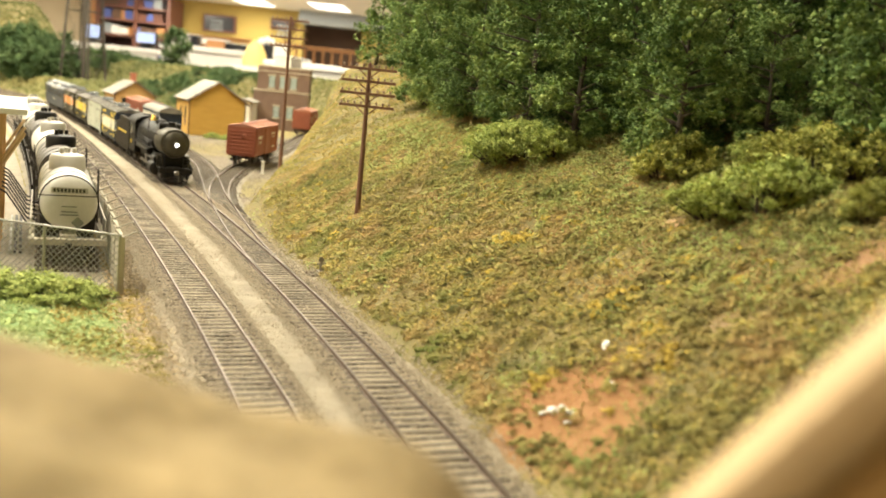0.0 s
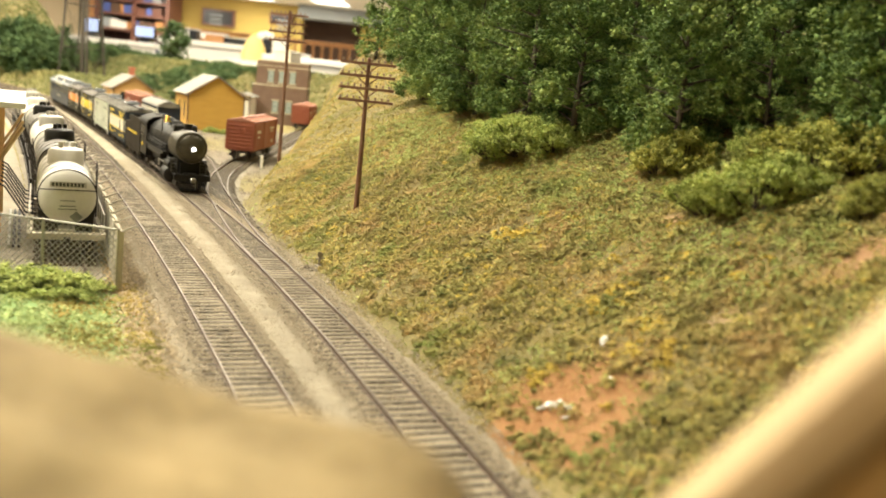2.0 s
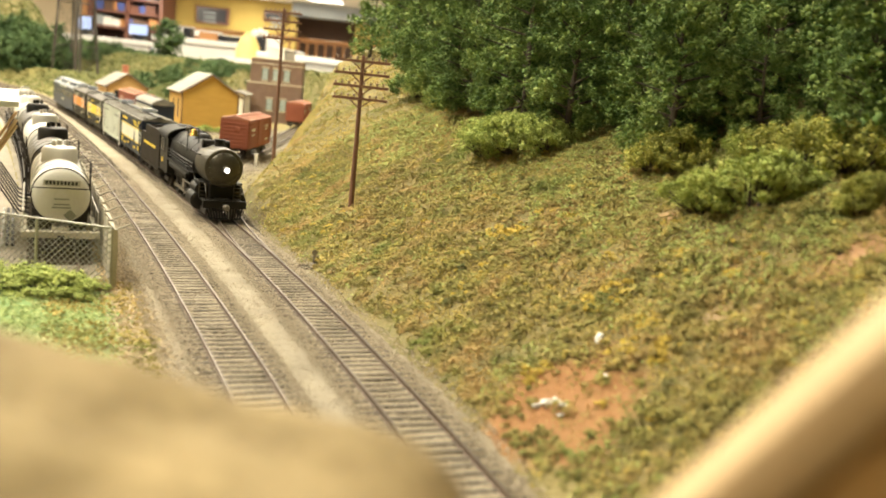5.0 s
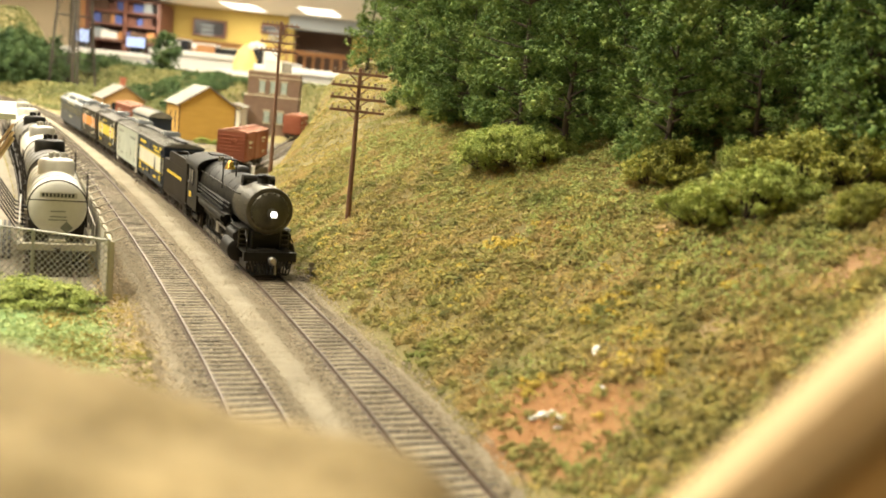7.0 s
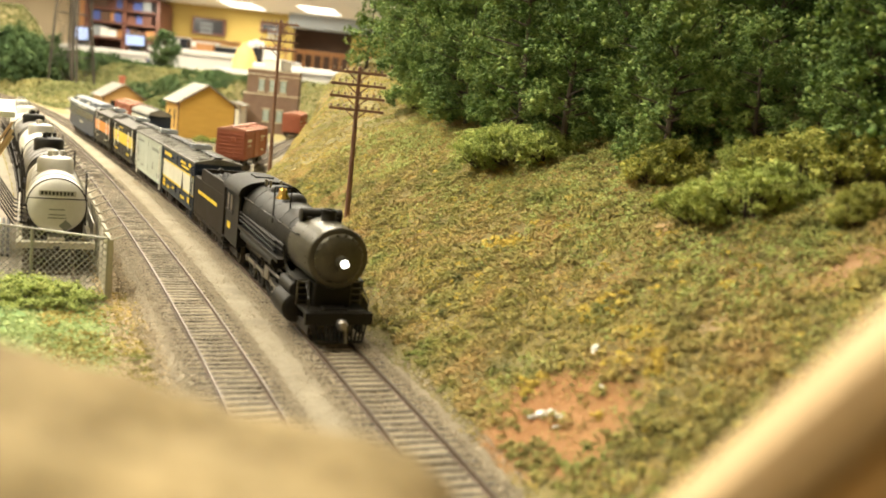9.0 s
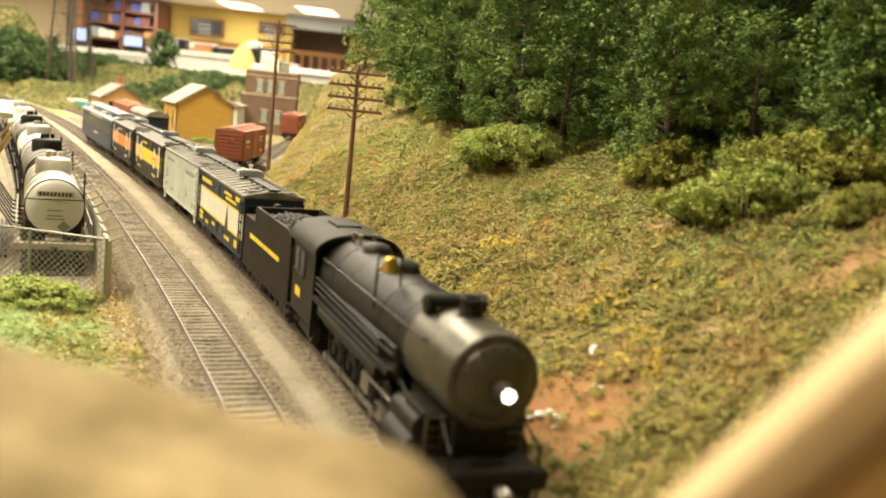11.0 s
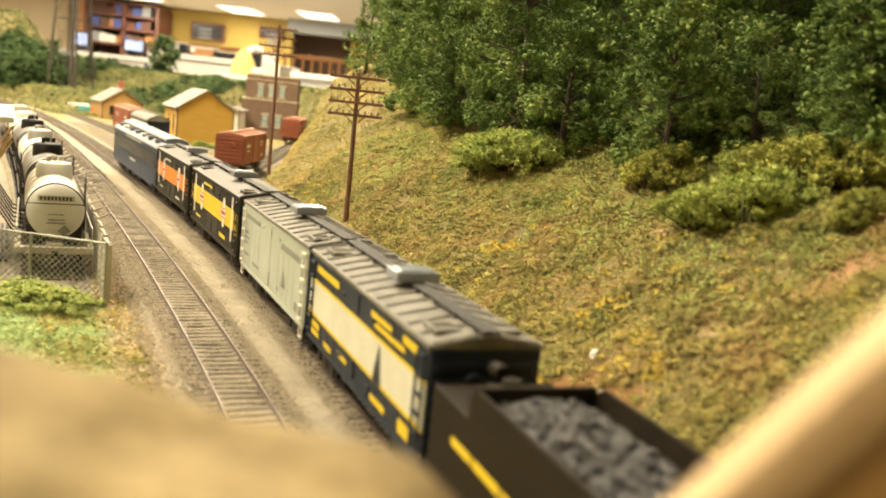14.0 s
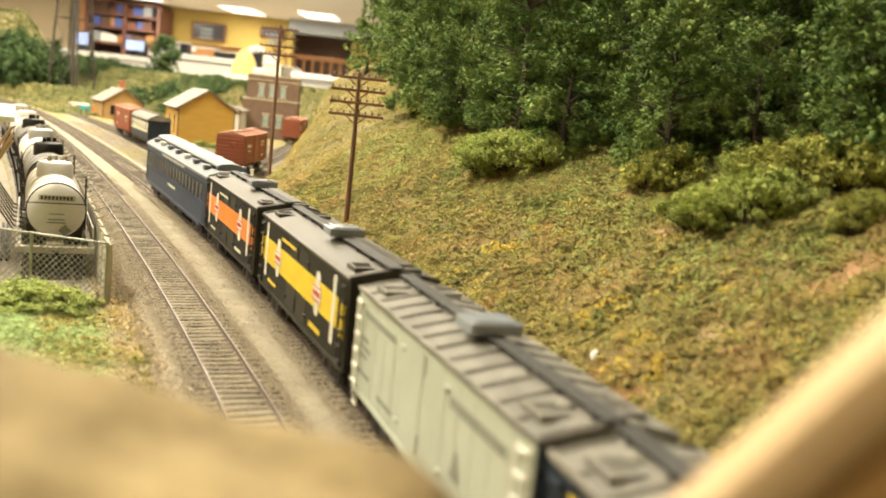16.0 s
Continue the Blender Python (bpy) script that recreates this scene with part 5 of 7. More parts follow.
def tank_car(s, material, label, dome_mat, panel=False):
    car = thing("tank_car", label, "tank car", *YARD.place(s - 170), 0, YARD.turn(s - 170), group="tank cars in the yard")
    half, r, cz = 54.0, 14.2, 29.5
    bm = B()
    prof = [(-half + 2, 3)]
    for i in range(8):
        a = math.radians(90 * (i + 1) / 8)
        prof.append((-half + 2 + 5.5 * (1 - math.cos(a)), r * math.sin(a) * 0.999 + 0.001))
    prof += [(-y, q) for y, q in prof[::-1]]
    lathe(bm, prof, (0, 0, cz), (0, 1, 0), 40)
    tank = part("tank", bm, material, car, smooth=True)
    bm = B()
    for y in (-30, -10, 10, 30):
        lathe(bm, [(-0.7, r), (-0.7, r + 0.3), (0.7, r + 0.3), (0.7, r)], (0, y, cz), (0, 1, 0), 40)
    part("tank_band", bm, material, tank, smooth=True)
    bm = B()
    lathe(bm, [(0, 9.4), (7.0, 9.4), (8.6, 8.2), (9.4, 5.0), (9.6, 1.0)], (0, 0, cz + r - 3.0), (0, 0, 1), 32)
    dome = part("dome", bm, dome_mat, car, smooth=True)
    bm = B()
    for x, y in ((-3, -3), (3.4, 2.2), (-1, 4), (0, 0)):
        rod(bm, (x, y, cz + r + 5.5), (x, y, cz + r + 9.2), 1.3, 12)
    part("safety_valve", bm, M["tank_silver"] if material is not M["tank_grey"] else M["black"], dome)
    bm = B()
    for side in (-1, 1):
        box(bm, *sorted((side * 15.8, side * 18.4)), -half - 1, half + 1, 11.2, 12.4, 0.2)
        box(bm, *sorted((side * 17.0, side * 18.4)), -half - 1, half + 1, 9.8, 12.0, 0.2)
    box(bm, -18.2, 18.2, -half - 3, -half + 1.5, 9.2, 12.4, 0.3)
    box(bm, -18.2, 18.2, half - 1.5, half + 3, 9.2, 12.4, 0.3)
    box(bm, -4, 4, -half, half, 8.4, 13.8, 0.4)
    part("frame", bm, M["concrete"] if panel else M["truck"], car)
    for y in (-38, 38):
        bm = B()
        prism(bm, [(-12.5, 11), (-13.5, 22), (-8.5, 17), (0, 15.0), (8.5, 17), (13.5, 22), (12.5, 11)], y - 2.5, y + 2.5)
        part("saddle", bm, M["truck"], car)
    for side in (-1, 1):
        bm = B()
        for i in range(6):
            y = -50 + i * 20
            rod(bm, (side * 17.6, y, 12), (side * 17.6, y, 21.5), 0.35, 6)
        rod(bm, (side * 17.6, -51, 21.5), (side * 17.6, 51, 21.5), 0.4, 8)
        part("handrail", bm, M["tank_white"] if panel else M["black"], car)
        bm = B()
        for i in range(7):
            z = 13 + i * 4.2
            box(bm, *sorted((side * (r + 1.6), side * (r + 2.4))), -4, 4, z, z + 0.6)
        for y in (-4, 4):
            box(bm, *sorted((side * (r + 1.7), side * (r + 2.3))), y - 0.3, y + 0.3, 12, 42)
        part("ladder", bm, M["truck"], car)
    bm = B()
    lathe(bm, [(-0.4, r + 0.15), (0.4, r + 0.15)], (0, -half + 6.6, cz), (0, 1, 0), 40)
    part("head_seam", bm, M["truck"], car, smooth=True)
    if panel:
        bm = B()
        box(bm, -8.6, 8.6, -half + 1.65, -half + 1.95, cz + 5.6, cz + 8.4)
        board = part("reporting_plate", bm, M["tank_silver"], car)
        for i in range(9):
            bm = B()
            x = -7.6 + i * 1.72
            box(bm, x, x + 1.1, -half + 1.5, -half + 1.7, cz + 6.1, cz + 7.9)
            part("lettering", bm, M["dark_text"], board)
        for z, a in ((-1.5, 3.6), (-4.2, 3.8), (-5.8, 4.4)):
            bm = B()
            box(bm, -a, a, -half + 1.6, -half + 1.9, cz + z, cz + z + 0.6)
            part("lettering", bm, M["grey_text"], car)
        bm = B()
        box(bm, -2.2, 2.2, -0.2, 0.2, -2.2, 2.2)
        bmesh.ops.rotate(bm, verts=bm.verts, cent=(0, 0, 0), matrix=Matrix.Rotation(radians(45), 3, "Y"))
        bmesh.ops.translate(bm, verts=bm.verts, vec=(4.2, -half + 3.0, cz - 9.6))
        part("hazard_placard", bm, M["grey_text"], car)
        bm = B()
        box(bm, -14.2, 14.2, -half + 2.1, -half + 2.5, cz + 4.0, cz + 4.5)
        part("head_rail", bm, M["truck"], car)
    for y in (-36, 36):
        truck(car, y)
    coupler(car, half + 1, 1)
    coupler(car, -half - 1, -1)
    return car


for s, m, dm, lb, pn in ((262, "tank_white", "tank_white", "white tank car with reporting plate beside the concrete wall", True), (384, "tank_grey", "black", "dark grey tank car with black dome in the fuel yard", False),
                         (506, "tank_white", "tank_silver", "white tank car with silver dome in the fuel yard", False), (628, "tank_grey", "black", "dark grey tank car with black dome in the fuel yard", False),
                         (750, "tank_white", "tank_white", "bright white tank car far down the yard", False), (872, "tank_silver", "tank_silver", "silver tank car far down the yard", False)):
    tank_car(s, M[m], lb, M[dm], pn)
del WHEELS[PARKED_WHEELS:]


# ---- fuel yard: wall, chain-link fence, loading rack ----
def yard_wall():
    w = thing("yard_wall", "weathered concrete yard wall with slanted wire brackets", "wall", kind="structure")
    s = 153.0
    while s < 720:
        s1 = s + 27.0
        (x0, y0), (x1, y1) = at(s, -83), at(s1 - 0.6, -83)
        L = math.hypot(x1 - x0, y1 - y0)
        a = math.degrees(math.atan2(-(x1 - x0), y1 - y0))
        bm = B()
        box(bm, -1.1, 1.1, 0, L, -4.5, 23.4, 0.25)
        p = part("panel", bm, M["concrete"], w)
        p.matrix_world = pose(x0 * MM, y0 * MM, 0, 0, 0, a)
        bm = B()
        box(bm, -1.5, 1.5, -1.2, 1.2, -4.5, 24.4, 0.2)
        rod(bm, (0, 0, 23.8), (7.0, -0.4, 27.0), 0.42, 6)
        rod(bm, (0, 0, 23.8), (-3.0, 0.3, 27.6), 0.38, 6)
        q = part("post", bm, M["concrete"], w)
        q.matrix_world = pose(x0 * MM, y0 * MM, 0, 0, 0, a)
        s = s1


yard_wall()


def chain_fence():
    (x0, y0) = at(153, -83.5)
    f = thing("chain_link_fence", "galvanised chain-link fence with diamond mesh and posts", "fence", x0, y0, -4, 172)
    # x runs along the fence away from the corner
    L, top = 150.0, 28.5
    bm = B()
    p = 3.1
    i = -int(top / p) - 1
    while i * p < L:
        for sgn in (1, -1):
            a, b = Vector((i * p, 0, 0)), Vector((i * p + top, 0, top))
            t0 = max(0.0, -a.x / top)
            t1 = min(1.0, (L - a.x) / top)
            if t1 > t0 + 0.02:
                q0, q1 = a.lerp(b, t0), a.lerp(b, t1)
                if sgn < 0:
                    q0, q1 = Vector((q0.x, 0.25, top - q0.z)), Vector((q1.x, 0.25, top - q1.z))
                rod(bm, q0, q1, 0.19, 4, caps=False)
        i += 1
    tagged(part("wire_mesh", bm, M["galvanised"], f), kind="stuff")
    for k in range(5):
        bm = B()
        x = k * L / 4
        rod(bm, (x, 0.6, -2), (x, 0.6, top + 1), 0.8, 10)
        part("post", bm, M["galvanised"], f)
    bm = B()
    rod(bm, (0, 0.6, top + 0.4), (L, 0.6, top + 0.4), 0.55, 8)
    part("top_rail", bm, M["galvanised"], f)


chain_fence()


def loading_rack():
    e = thing("loading_rack", "yellow-posted fuel loading rack with pale roof and black hoses", "loading rack", *at(300, -138), -3.3, turn_at(300))
    for y in (-50, -12, 50):
        bm = B()
        box(bm, -1.6, 1.6, y - 1.6, y + 1.6, 0, 74, 0.2)
        part("post", bm, M["house_tan"], e)
        bm = B()
        rod(bm, (0, y, 44), (12, y, 64), 0.9, 8)
        part("brace", bm, M["timber"], e)
    bm = B()
    box(bm, -26, 13, -62, 62, 74, 77, 0.5)
    part("roof", bm, M["white"], e)
    bm = B()
    box(bm, -18, -2, -56, 58, 34, 36, 0.3)
    part("platform", bm, M["timber"], e)
    bm = B()
    box(bm, -18, -16, -56, -54, 0, 34, 0.2)
    box(bm, -18, -16, 54, 56, 0, 34, 0.2)
    part("platform_leg", bm, M["timber"], e)
    for k in range(7):
        bm = B()
        y = -54 + k * 16
        pts = [Vector((-2, y, 36)), Vector((4, y - 3, 33)), Vector((10, y - 5, 24)), Vector((14, y - 7, 18)), Vector((19, y - 6, 17))]
        for a, b in zip(pts, pts[1:]):
            rod(bm, a, b, 0.5, 8)
        part("hose", bm, M["hose"], e)
    for k in range(3):
        bm = B()
        rod(bm, (6 + 2.6 * k, -56, 1.2), (6 + 2.6 * k, 60, 1.2), 0.8, 8)
        part("pipe", bm, M["hose"] if k else M["galvanised"], e)
    return e


loading_rack()


# ---- telegraph poles and water tower ----
def telegraph_pole(x, y, top, arms, lean=0.0):
    z0 = float(height(np.array([x]), np.array([y]))[0]) - 3
    e = thing("telegraph_pole", "brown wooden telegraph pole with four crossarms and insulators", "utility pole", x, y, z0, 0, group="telegraph poles")
    h = top - z0
    bm = B()
    rod(bm, (0, 0, 0), (0, 0, h), 1.75, 14, 1.15)
    rod(bm, (0, 0, h), (0, 0, h + 1.2), 1.15, 14, 0.1)
    part("pole", bm, M["pole"], e, smooth=True)
    for i in range(arms):
        z = h - 3.0 - i * 7.6
        bm = B()
        box(bm, -17, 17, -1.9, -0.7, z - 0.8, z + 0.8, 0.12)
        arm = part("crossarm", bm, M["pole"], e)
        bm = B()
        for sgn in (-1, 1):
            rod(bm, (sgn * 0.6, -2.0, z - 5.2), (sgn * 6.5, -2.0, z - 0.4), 0.35, 6)
        part("brace", bm, M["pole"], arm)
        for k in range(8):
            bm = B()
            xx = -15.6 + k * 4.0 + (1.6 if k > 3 else 0)
            lathe(bm, [(0, 0.35), (0.8, 0.4), (0.9, 0.75), (1.7, 0.7), (2.1, 0.4)], (xx, -1.3, z + 0.7), (0, 0, 1), 8)
            part("insulator", bm, M["insulator"], arm)
    return e


telegraph_pole(-56.4, 567.2, 116.5, 4)
telegraph_pole(-156.0, 825.4, 155.5, 4)


def water_tower(x, y):
    z0 = -5.0
    e = thing("water_tower", "dark steel water tower on braced legs with a thick riser pipe", "water tower", x, y, z0, 14)
    H, spread = 330.0, 60.0
    feet = [(math.cos(math.radians(a)), math.sin(math.radians(a))) for a in (20, 110, 200, 290)]
    bm = B()
    rod(bm, (0, 0, 0), (0, 0, H), 5.4, 18)
    part("riser_pipe", bm, M["tower_steel"], e, smooth=True)
    tops = []
    for cx, cy in feet:
        bm = B()
        a, b = Vector((cx * spread, cy * spread, 0)), Vector((cx * 36, cy * 36, H))
        for q in (-1.7, 1.7):
            rod(bm, a + Vector((q, 0, 0)), b + Vector((q, 0, 0)), 1.5, 6)
        for i in range(40):
            p = a.lerp(b, i / 40)
            r = a.lerp(b, (i + 1) / 40)
            rod(bm, p + Vector((-1.6 if i % 2 else 1.6, 0, 0)), r + Vector((1.6 if i % 2 else -1.6, 0, 0)), 0.5, 4)
        part("leg", bm, M["tower_steel"], e)
        tops.append((a, b))
    for i in range(4):
        (a, b), (c, d) = tops[i], tops[(i + 1) % 4]
        for lo, hi in ((0.0, 0.33), (0.33, 0.66), (0.66, 1.0)):
            bm = B()
            rod(bm, a.lerp(b, lo), c.lerp(d, hi), 0.45, 5)
            rod(bm, c.lerp(d, lo), a.lerp(b, hi), 0.45, 5)
            part("brace_rod", bm, M["tower_steel"], e)
            bm = B()
            rod(bm, a.lerp(b, hi), c.lerp(d, hi), 1.1, 6)
            part("strut", bm, M["tower_steel"], e)
    bm = B()
    lathe(bm, [(-22, 8), (-14, 34), (0, 46), (70, 46), (72, 44), (92, 6)], (0, 0, H + 4), (0, 0, 1), 32)
    part("tank", bm, M["tower_steel"], e, smooth=True)
    return e


water_tower(-987, 2400)


# ---- buildings ----
def clapboards(parent, x0, x1, y, z0, z1, material, axis_y=False, n=12):
    """Lapped boards on one wall; each one a piece."""
    h = (z1 - z0) / n
    bm = B()
    L = x1 - x0
    prism(bm, [(0, 0), (-0.55, 0.05), (-0.15, h), (0, h)], -L / 2, L / 2)
    me = mesh_of("clapboard", bm, material)
    for i in range(n):
        ob = new("clapboard", me)
        ob.parent = parent
        if axis_y:
            ob.matrix_basis = pose(y * MM, (x0 + x1) / 2 * MM, (z0 + i * h) * MM, 0, 0, 0 if axis_y < 0 else 180)
        else:
            ob.matrix_basis = pose((x0 + x1) / 2 * MM, y * MM, (z0 + i * h) * MM, 0, 0, 90)


def shingle_courses(parent, w, half, eave, ridge, over, material):
    """Roof slopes with overlapping courses of shingles."""
    for side in (-1, 1):
        bm = B()
        run, rise = w + over, ridge - eave + over * (ridge - eave) / w
        th = 1.3
        a, b = Vector((side * run, 0, eave - over * (ridge - eave) / w)), Vector((0, 0, ridge))
        nrm = Vector((side * rise, 0, run)).normalized()
        q = [a, b, b + nrm * th, a + nrm * th]
        v0 = [bm.verts.new((p.x, -half - over, p.z)) for p in q]
        v1 = [bm.verts.new((p.x, half + over, p.z)) for p in q]
        for i in range(4):
            bm.faces.new((v0[i], v0[(i + 1) % 4], v1[(i + 1) % 4], v1[i]))
        bm.faces.new(v0[::-1])
        bm.faces.new(v1)
        slope = part("roof_slope", bm, material, parent)
        n = 11
        for i in range(n):
            p0, p1 = a.lerp(b, i / n), a.lerp(b, (i + 1) / n)
            bm = B()
            q = [p0 + nrm * th, p1 + nrm * th, p1 + nrm * (th + 0.12), p0 + nrm * (th + 0.5)]
            v0 = [bm.verts.new((p.x, -half - over - 0.2, p.z)) for p in q]
            v1 = [bm.verts.new((p.x, half + over + 0.2, p.z)) for p in q]
            for k in range(4):
                bm.faces.new((v0[k], v0[(k + 1) % 4], v1[(k + 1) % 4], v1[k]))
            bm.faces.new(v0[::-1])
            bm.faces.new(v1)
            part("shingle_course", bm, material, slope)


def house(name, label, x, y, turn, w, half, eave, ridge, wall, roof, windows=(), chimney=False, z=-4.0):
    """A gabled clapboard house; its gables face along y."""
    e = thing(name, label, "house", x, y, z, turn)
    bm = B()
    prism(bm, [(-w, 0), (-w, eave), (0, ridge), (w, eave), (w, 0)], -half, half)
    part("wall", bm, wall, e)
    for sgn in (-1, 1):
        clapboards(e, -half, half, sgn * w, 1, eave - 0.5, wall, sgn, 14)
        clapboards(e, -w, w, -half, 1, eave - 0.5, wall, 0, 14) if sgn < 0 else None
        for xx in (-w, w):
            bm = B()
            box(bm, xx - 0.9, xx + 0.9, sgn * half - 0.9, sgn * half + 0.9, 0, eave, 0.1)
            part("corner_board", bm, M["trim_brown"], e)
        for s2 in (-1, 1):
            bm = B()
            rod(bm, (s2 * (w + 5), sgn * (half + 5.4), eave - 5 * (ridge - eave) / w - 0.4), (0, sgn * (half + 5.4), ridge - 0.4), 1.0, 4)
            part("barge_board", bm, M["trim_brown"], e)
    shingle_courses(e, w, half, eave, ridge, 5.0, roof)
    for face, u, z0, ww, hh in windows:
        bm = B()
        if face == "l":
            box(bm, -w - 0.9, -w + 0.2, u - ww, u + ww, z0, z0 + hh, 0.1)
        else:
            box(bm, u - ww, u + ww, -half - 0.9, -half + 0.2, z0, z0 + hh, 0.1)
        win = part("window", bm, M["trim_brown"], e)
        bm = B()
        if face == "l":
            box(bm, -w - 1.1, -w - 0.7, u - ww + 0.8, u + ww - 0.8, z0 + 0.9, z0 + hh - 0.9)
        else:
            box(bm, u - ww + 0.8, u + ww - 0.8, -half - 1.1, -half - 0.7, z0 + 0.9, z0 + hh - 0.9)
        part("pane", bm, M["window_dark"], win)
    if chimney:
        bm = B()
        box(bm, 3, 14, 6, 17, eave, ridge + 17, 0.3)
        box(bm, 2, 15, 5, 18, ridge + 13, ridge + 15.5, 0.3)
        part("chimney", bm, M["brick_red"], e, "red brick chimney")
    return e


house("station_house", "yellow clapboard station house with pale grey shingle roof", -405, 1500, 27, 44, 54, 57, 86, M["house_yellow"], M["shingle"], [("l", -26, 14, 5, 30), ("l", 16, 22, 5, 21)])
house("trackside_house", "tan clapboard house with grey roof and brick chimney", -705, 1960, 30, 40, 62, 36, 62, M["house_tan"], M["shingle_dark"], [("f", -20, 8, 6, 20), ("f", 18, 8, 6, 20)], True)
house("storage_shed", "low pale shed behind the station house", -404, 1740, 4, 17, 40, 52, 57, M["white"], M["shingle"])


def brick_building(x, y, turn):
    e = thing("brick_building", "dark red brick commercial building with stone sills", "building", x, y, -4, turn)
    w, d, h = 50.0, 40.0, 121.0
    bm = B()
    box(bm, -w - 6, w, -d, d, 0, 76)
    box(bm, -w, w, -d, d, 76, h)
    part("wall", bm, M["brick_wall"], e)
    for z0, z1, g, xl in ((74.0, 77.0, 1.2, -w - 6), (112.0, 114.0, 1.6, -w), (h, h + 2.4, 1.0, -w)):
        bm = B()
        box(bm, xl - g, w + g, -d - g, d + g, z0, z1, 0.2)
        part("cornice", bm, M["stone_trim"], e)
    # brick courses standing a little proud
    bm = B()
    for k in range(27):
        z = 1 + k * 2.7
        box(bm, -w - 6.15, w + 0.15, -d - 0.15, d + 0.15, z, z + 1.9)
    for k in range(12):
        z = 78 + k * 2.7
        box(bm, -w - 0.15, w + 0.15, -d - 0.15, d + 0.15, z, z + 1.9)
    tagged(part("brick_course", bm, M["brick_wall"], e), kind="stuff")
    for zz, xs in ((82, (-22, -1, 20)), (24, (-10, 16))):
        for u in xs:
            bm = B()
            box(bm, u - 5.6, u + 5.6, -d - 0.9, -d + 0.5, zz, zz + 22)
            win = part("window", bm, M["window_green"], e)
            for (a, b, c, f) in ((-4.6, -0.3, 1, 10.4), (0.3, 4.6, 1, 10.4), (-4.6, -0.3, 11.4, 21), (0.3, 4.6, 11.4, 21)):
                bm = B()
                box(bm, u + a, u + b, -d - 1.1, -d - 0.8, zz + c, zz + f)
                part("pane", bm, M["pane"], win)
            bm = B()
            box(bm, u - 7.4, u + 7.4, -d - 2.2, -d + 0.2, zz + 22, zz + 25, 0.2)
            part("stone_lintel", bm, M["stone_trim"], win)
            bm = B()
            box(bm, u - 8.0, u + 8.0, -d - 2.0, -d + 0.2, zz - 2.4, zz, 0.2)
            part("stone_sill", bm, M["stone_trim"], win)
    bm = B()
    box(bm, -w + 3, w - 3, -d + 3, d - 3, h - 4, h + 0.4)
    part("flat_roof", bm, M["shingle"], e)
    for u, v, ww, hh, m in ((-6, 0, 16, 22, "white"), (20, 4, 9, 20, "shingle_dark")):
        bm = B()
        box(bm, u - ww, u + ww, v - 9, v + 9, h, h + hh, 0.5)
        box(bm, u - ww - 1, u + ww + 1, v - 10, v + 10, h + hh, h + hh + 1.6, 0.3)
        part("roof_unit", bm, M[m], e)
    return e


brick_building(-350, 1840, 6)


def crate(x, y, w, h, m, label):
    e = thing("crate", label, "crate", x, y, -4, 20)
    bm = B()
    box(bm, -w, w, -w * 0.7, w * 0.7, 0, h, 0.4)
    body = part("body", bm, M[m], e)
    for z in (h * 0.2, h * 0.7):
        bm = B()
        box(bm, -w - 0.5, w + 0.5, -w * 0.7 - 0.5, w * 0.7 + 0.5, z, z + 1.4)
        part("batten", bm, M[m], e)
    return e


crate(-800, 2030, 15, 15, "teal", "teal crate stacked by the water tower")
crate(-836, 2080, 22, 17, "tank_white", "white crate stacked by the water tower")
crate(-762, 1985, 8, 18, "orange", "orange barrel rack by the water tower")


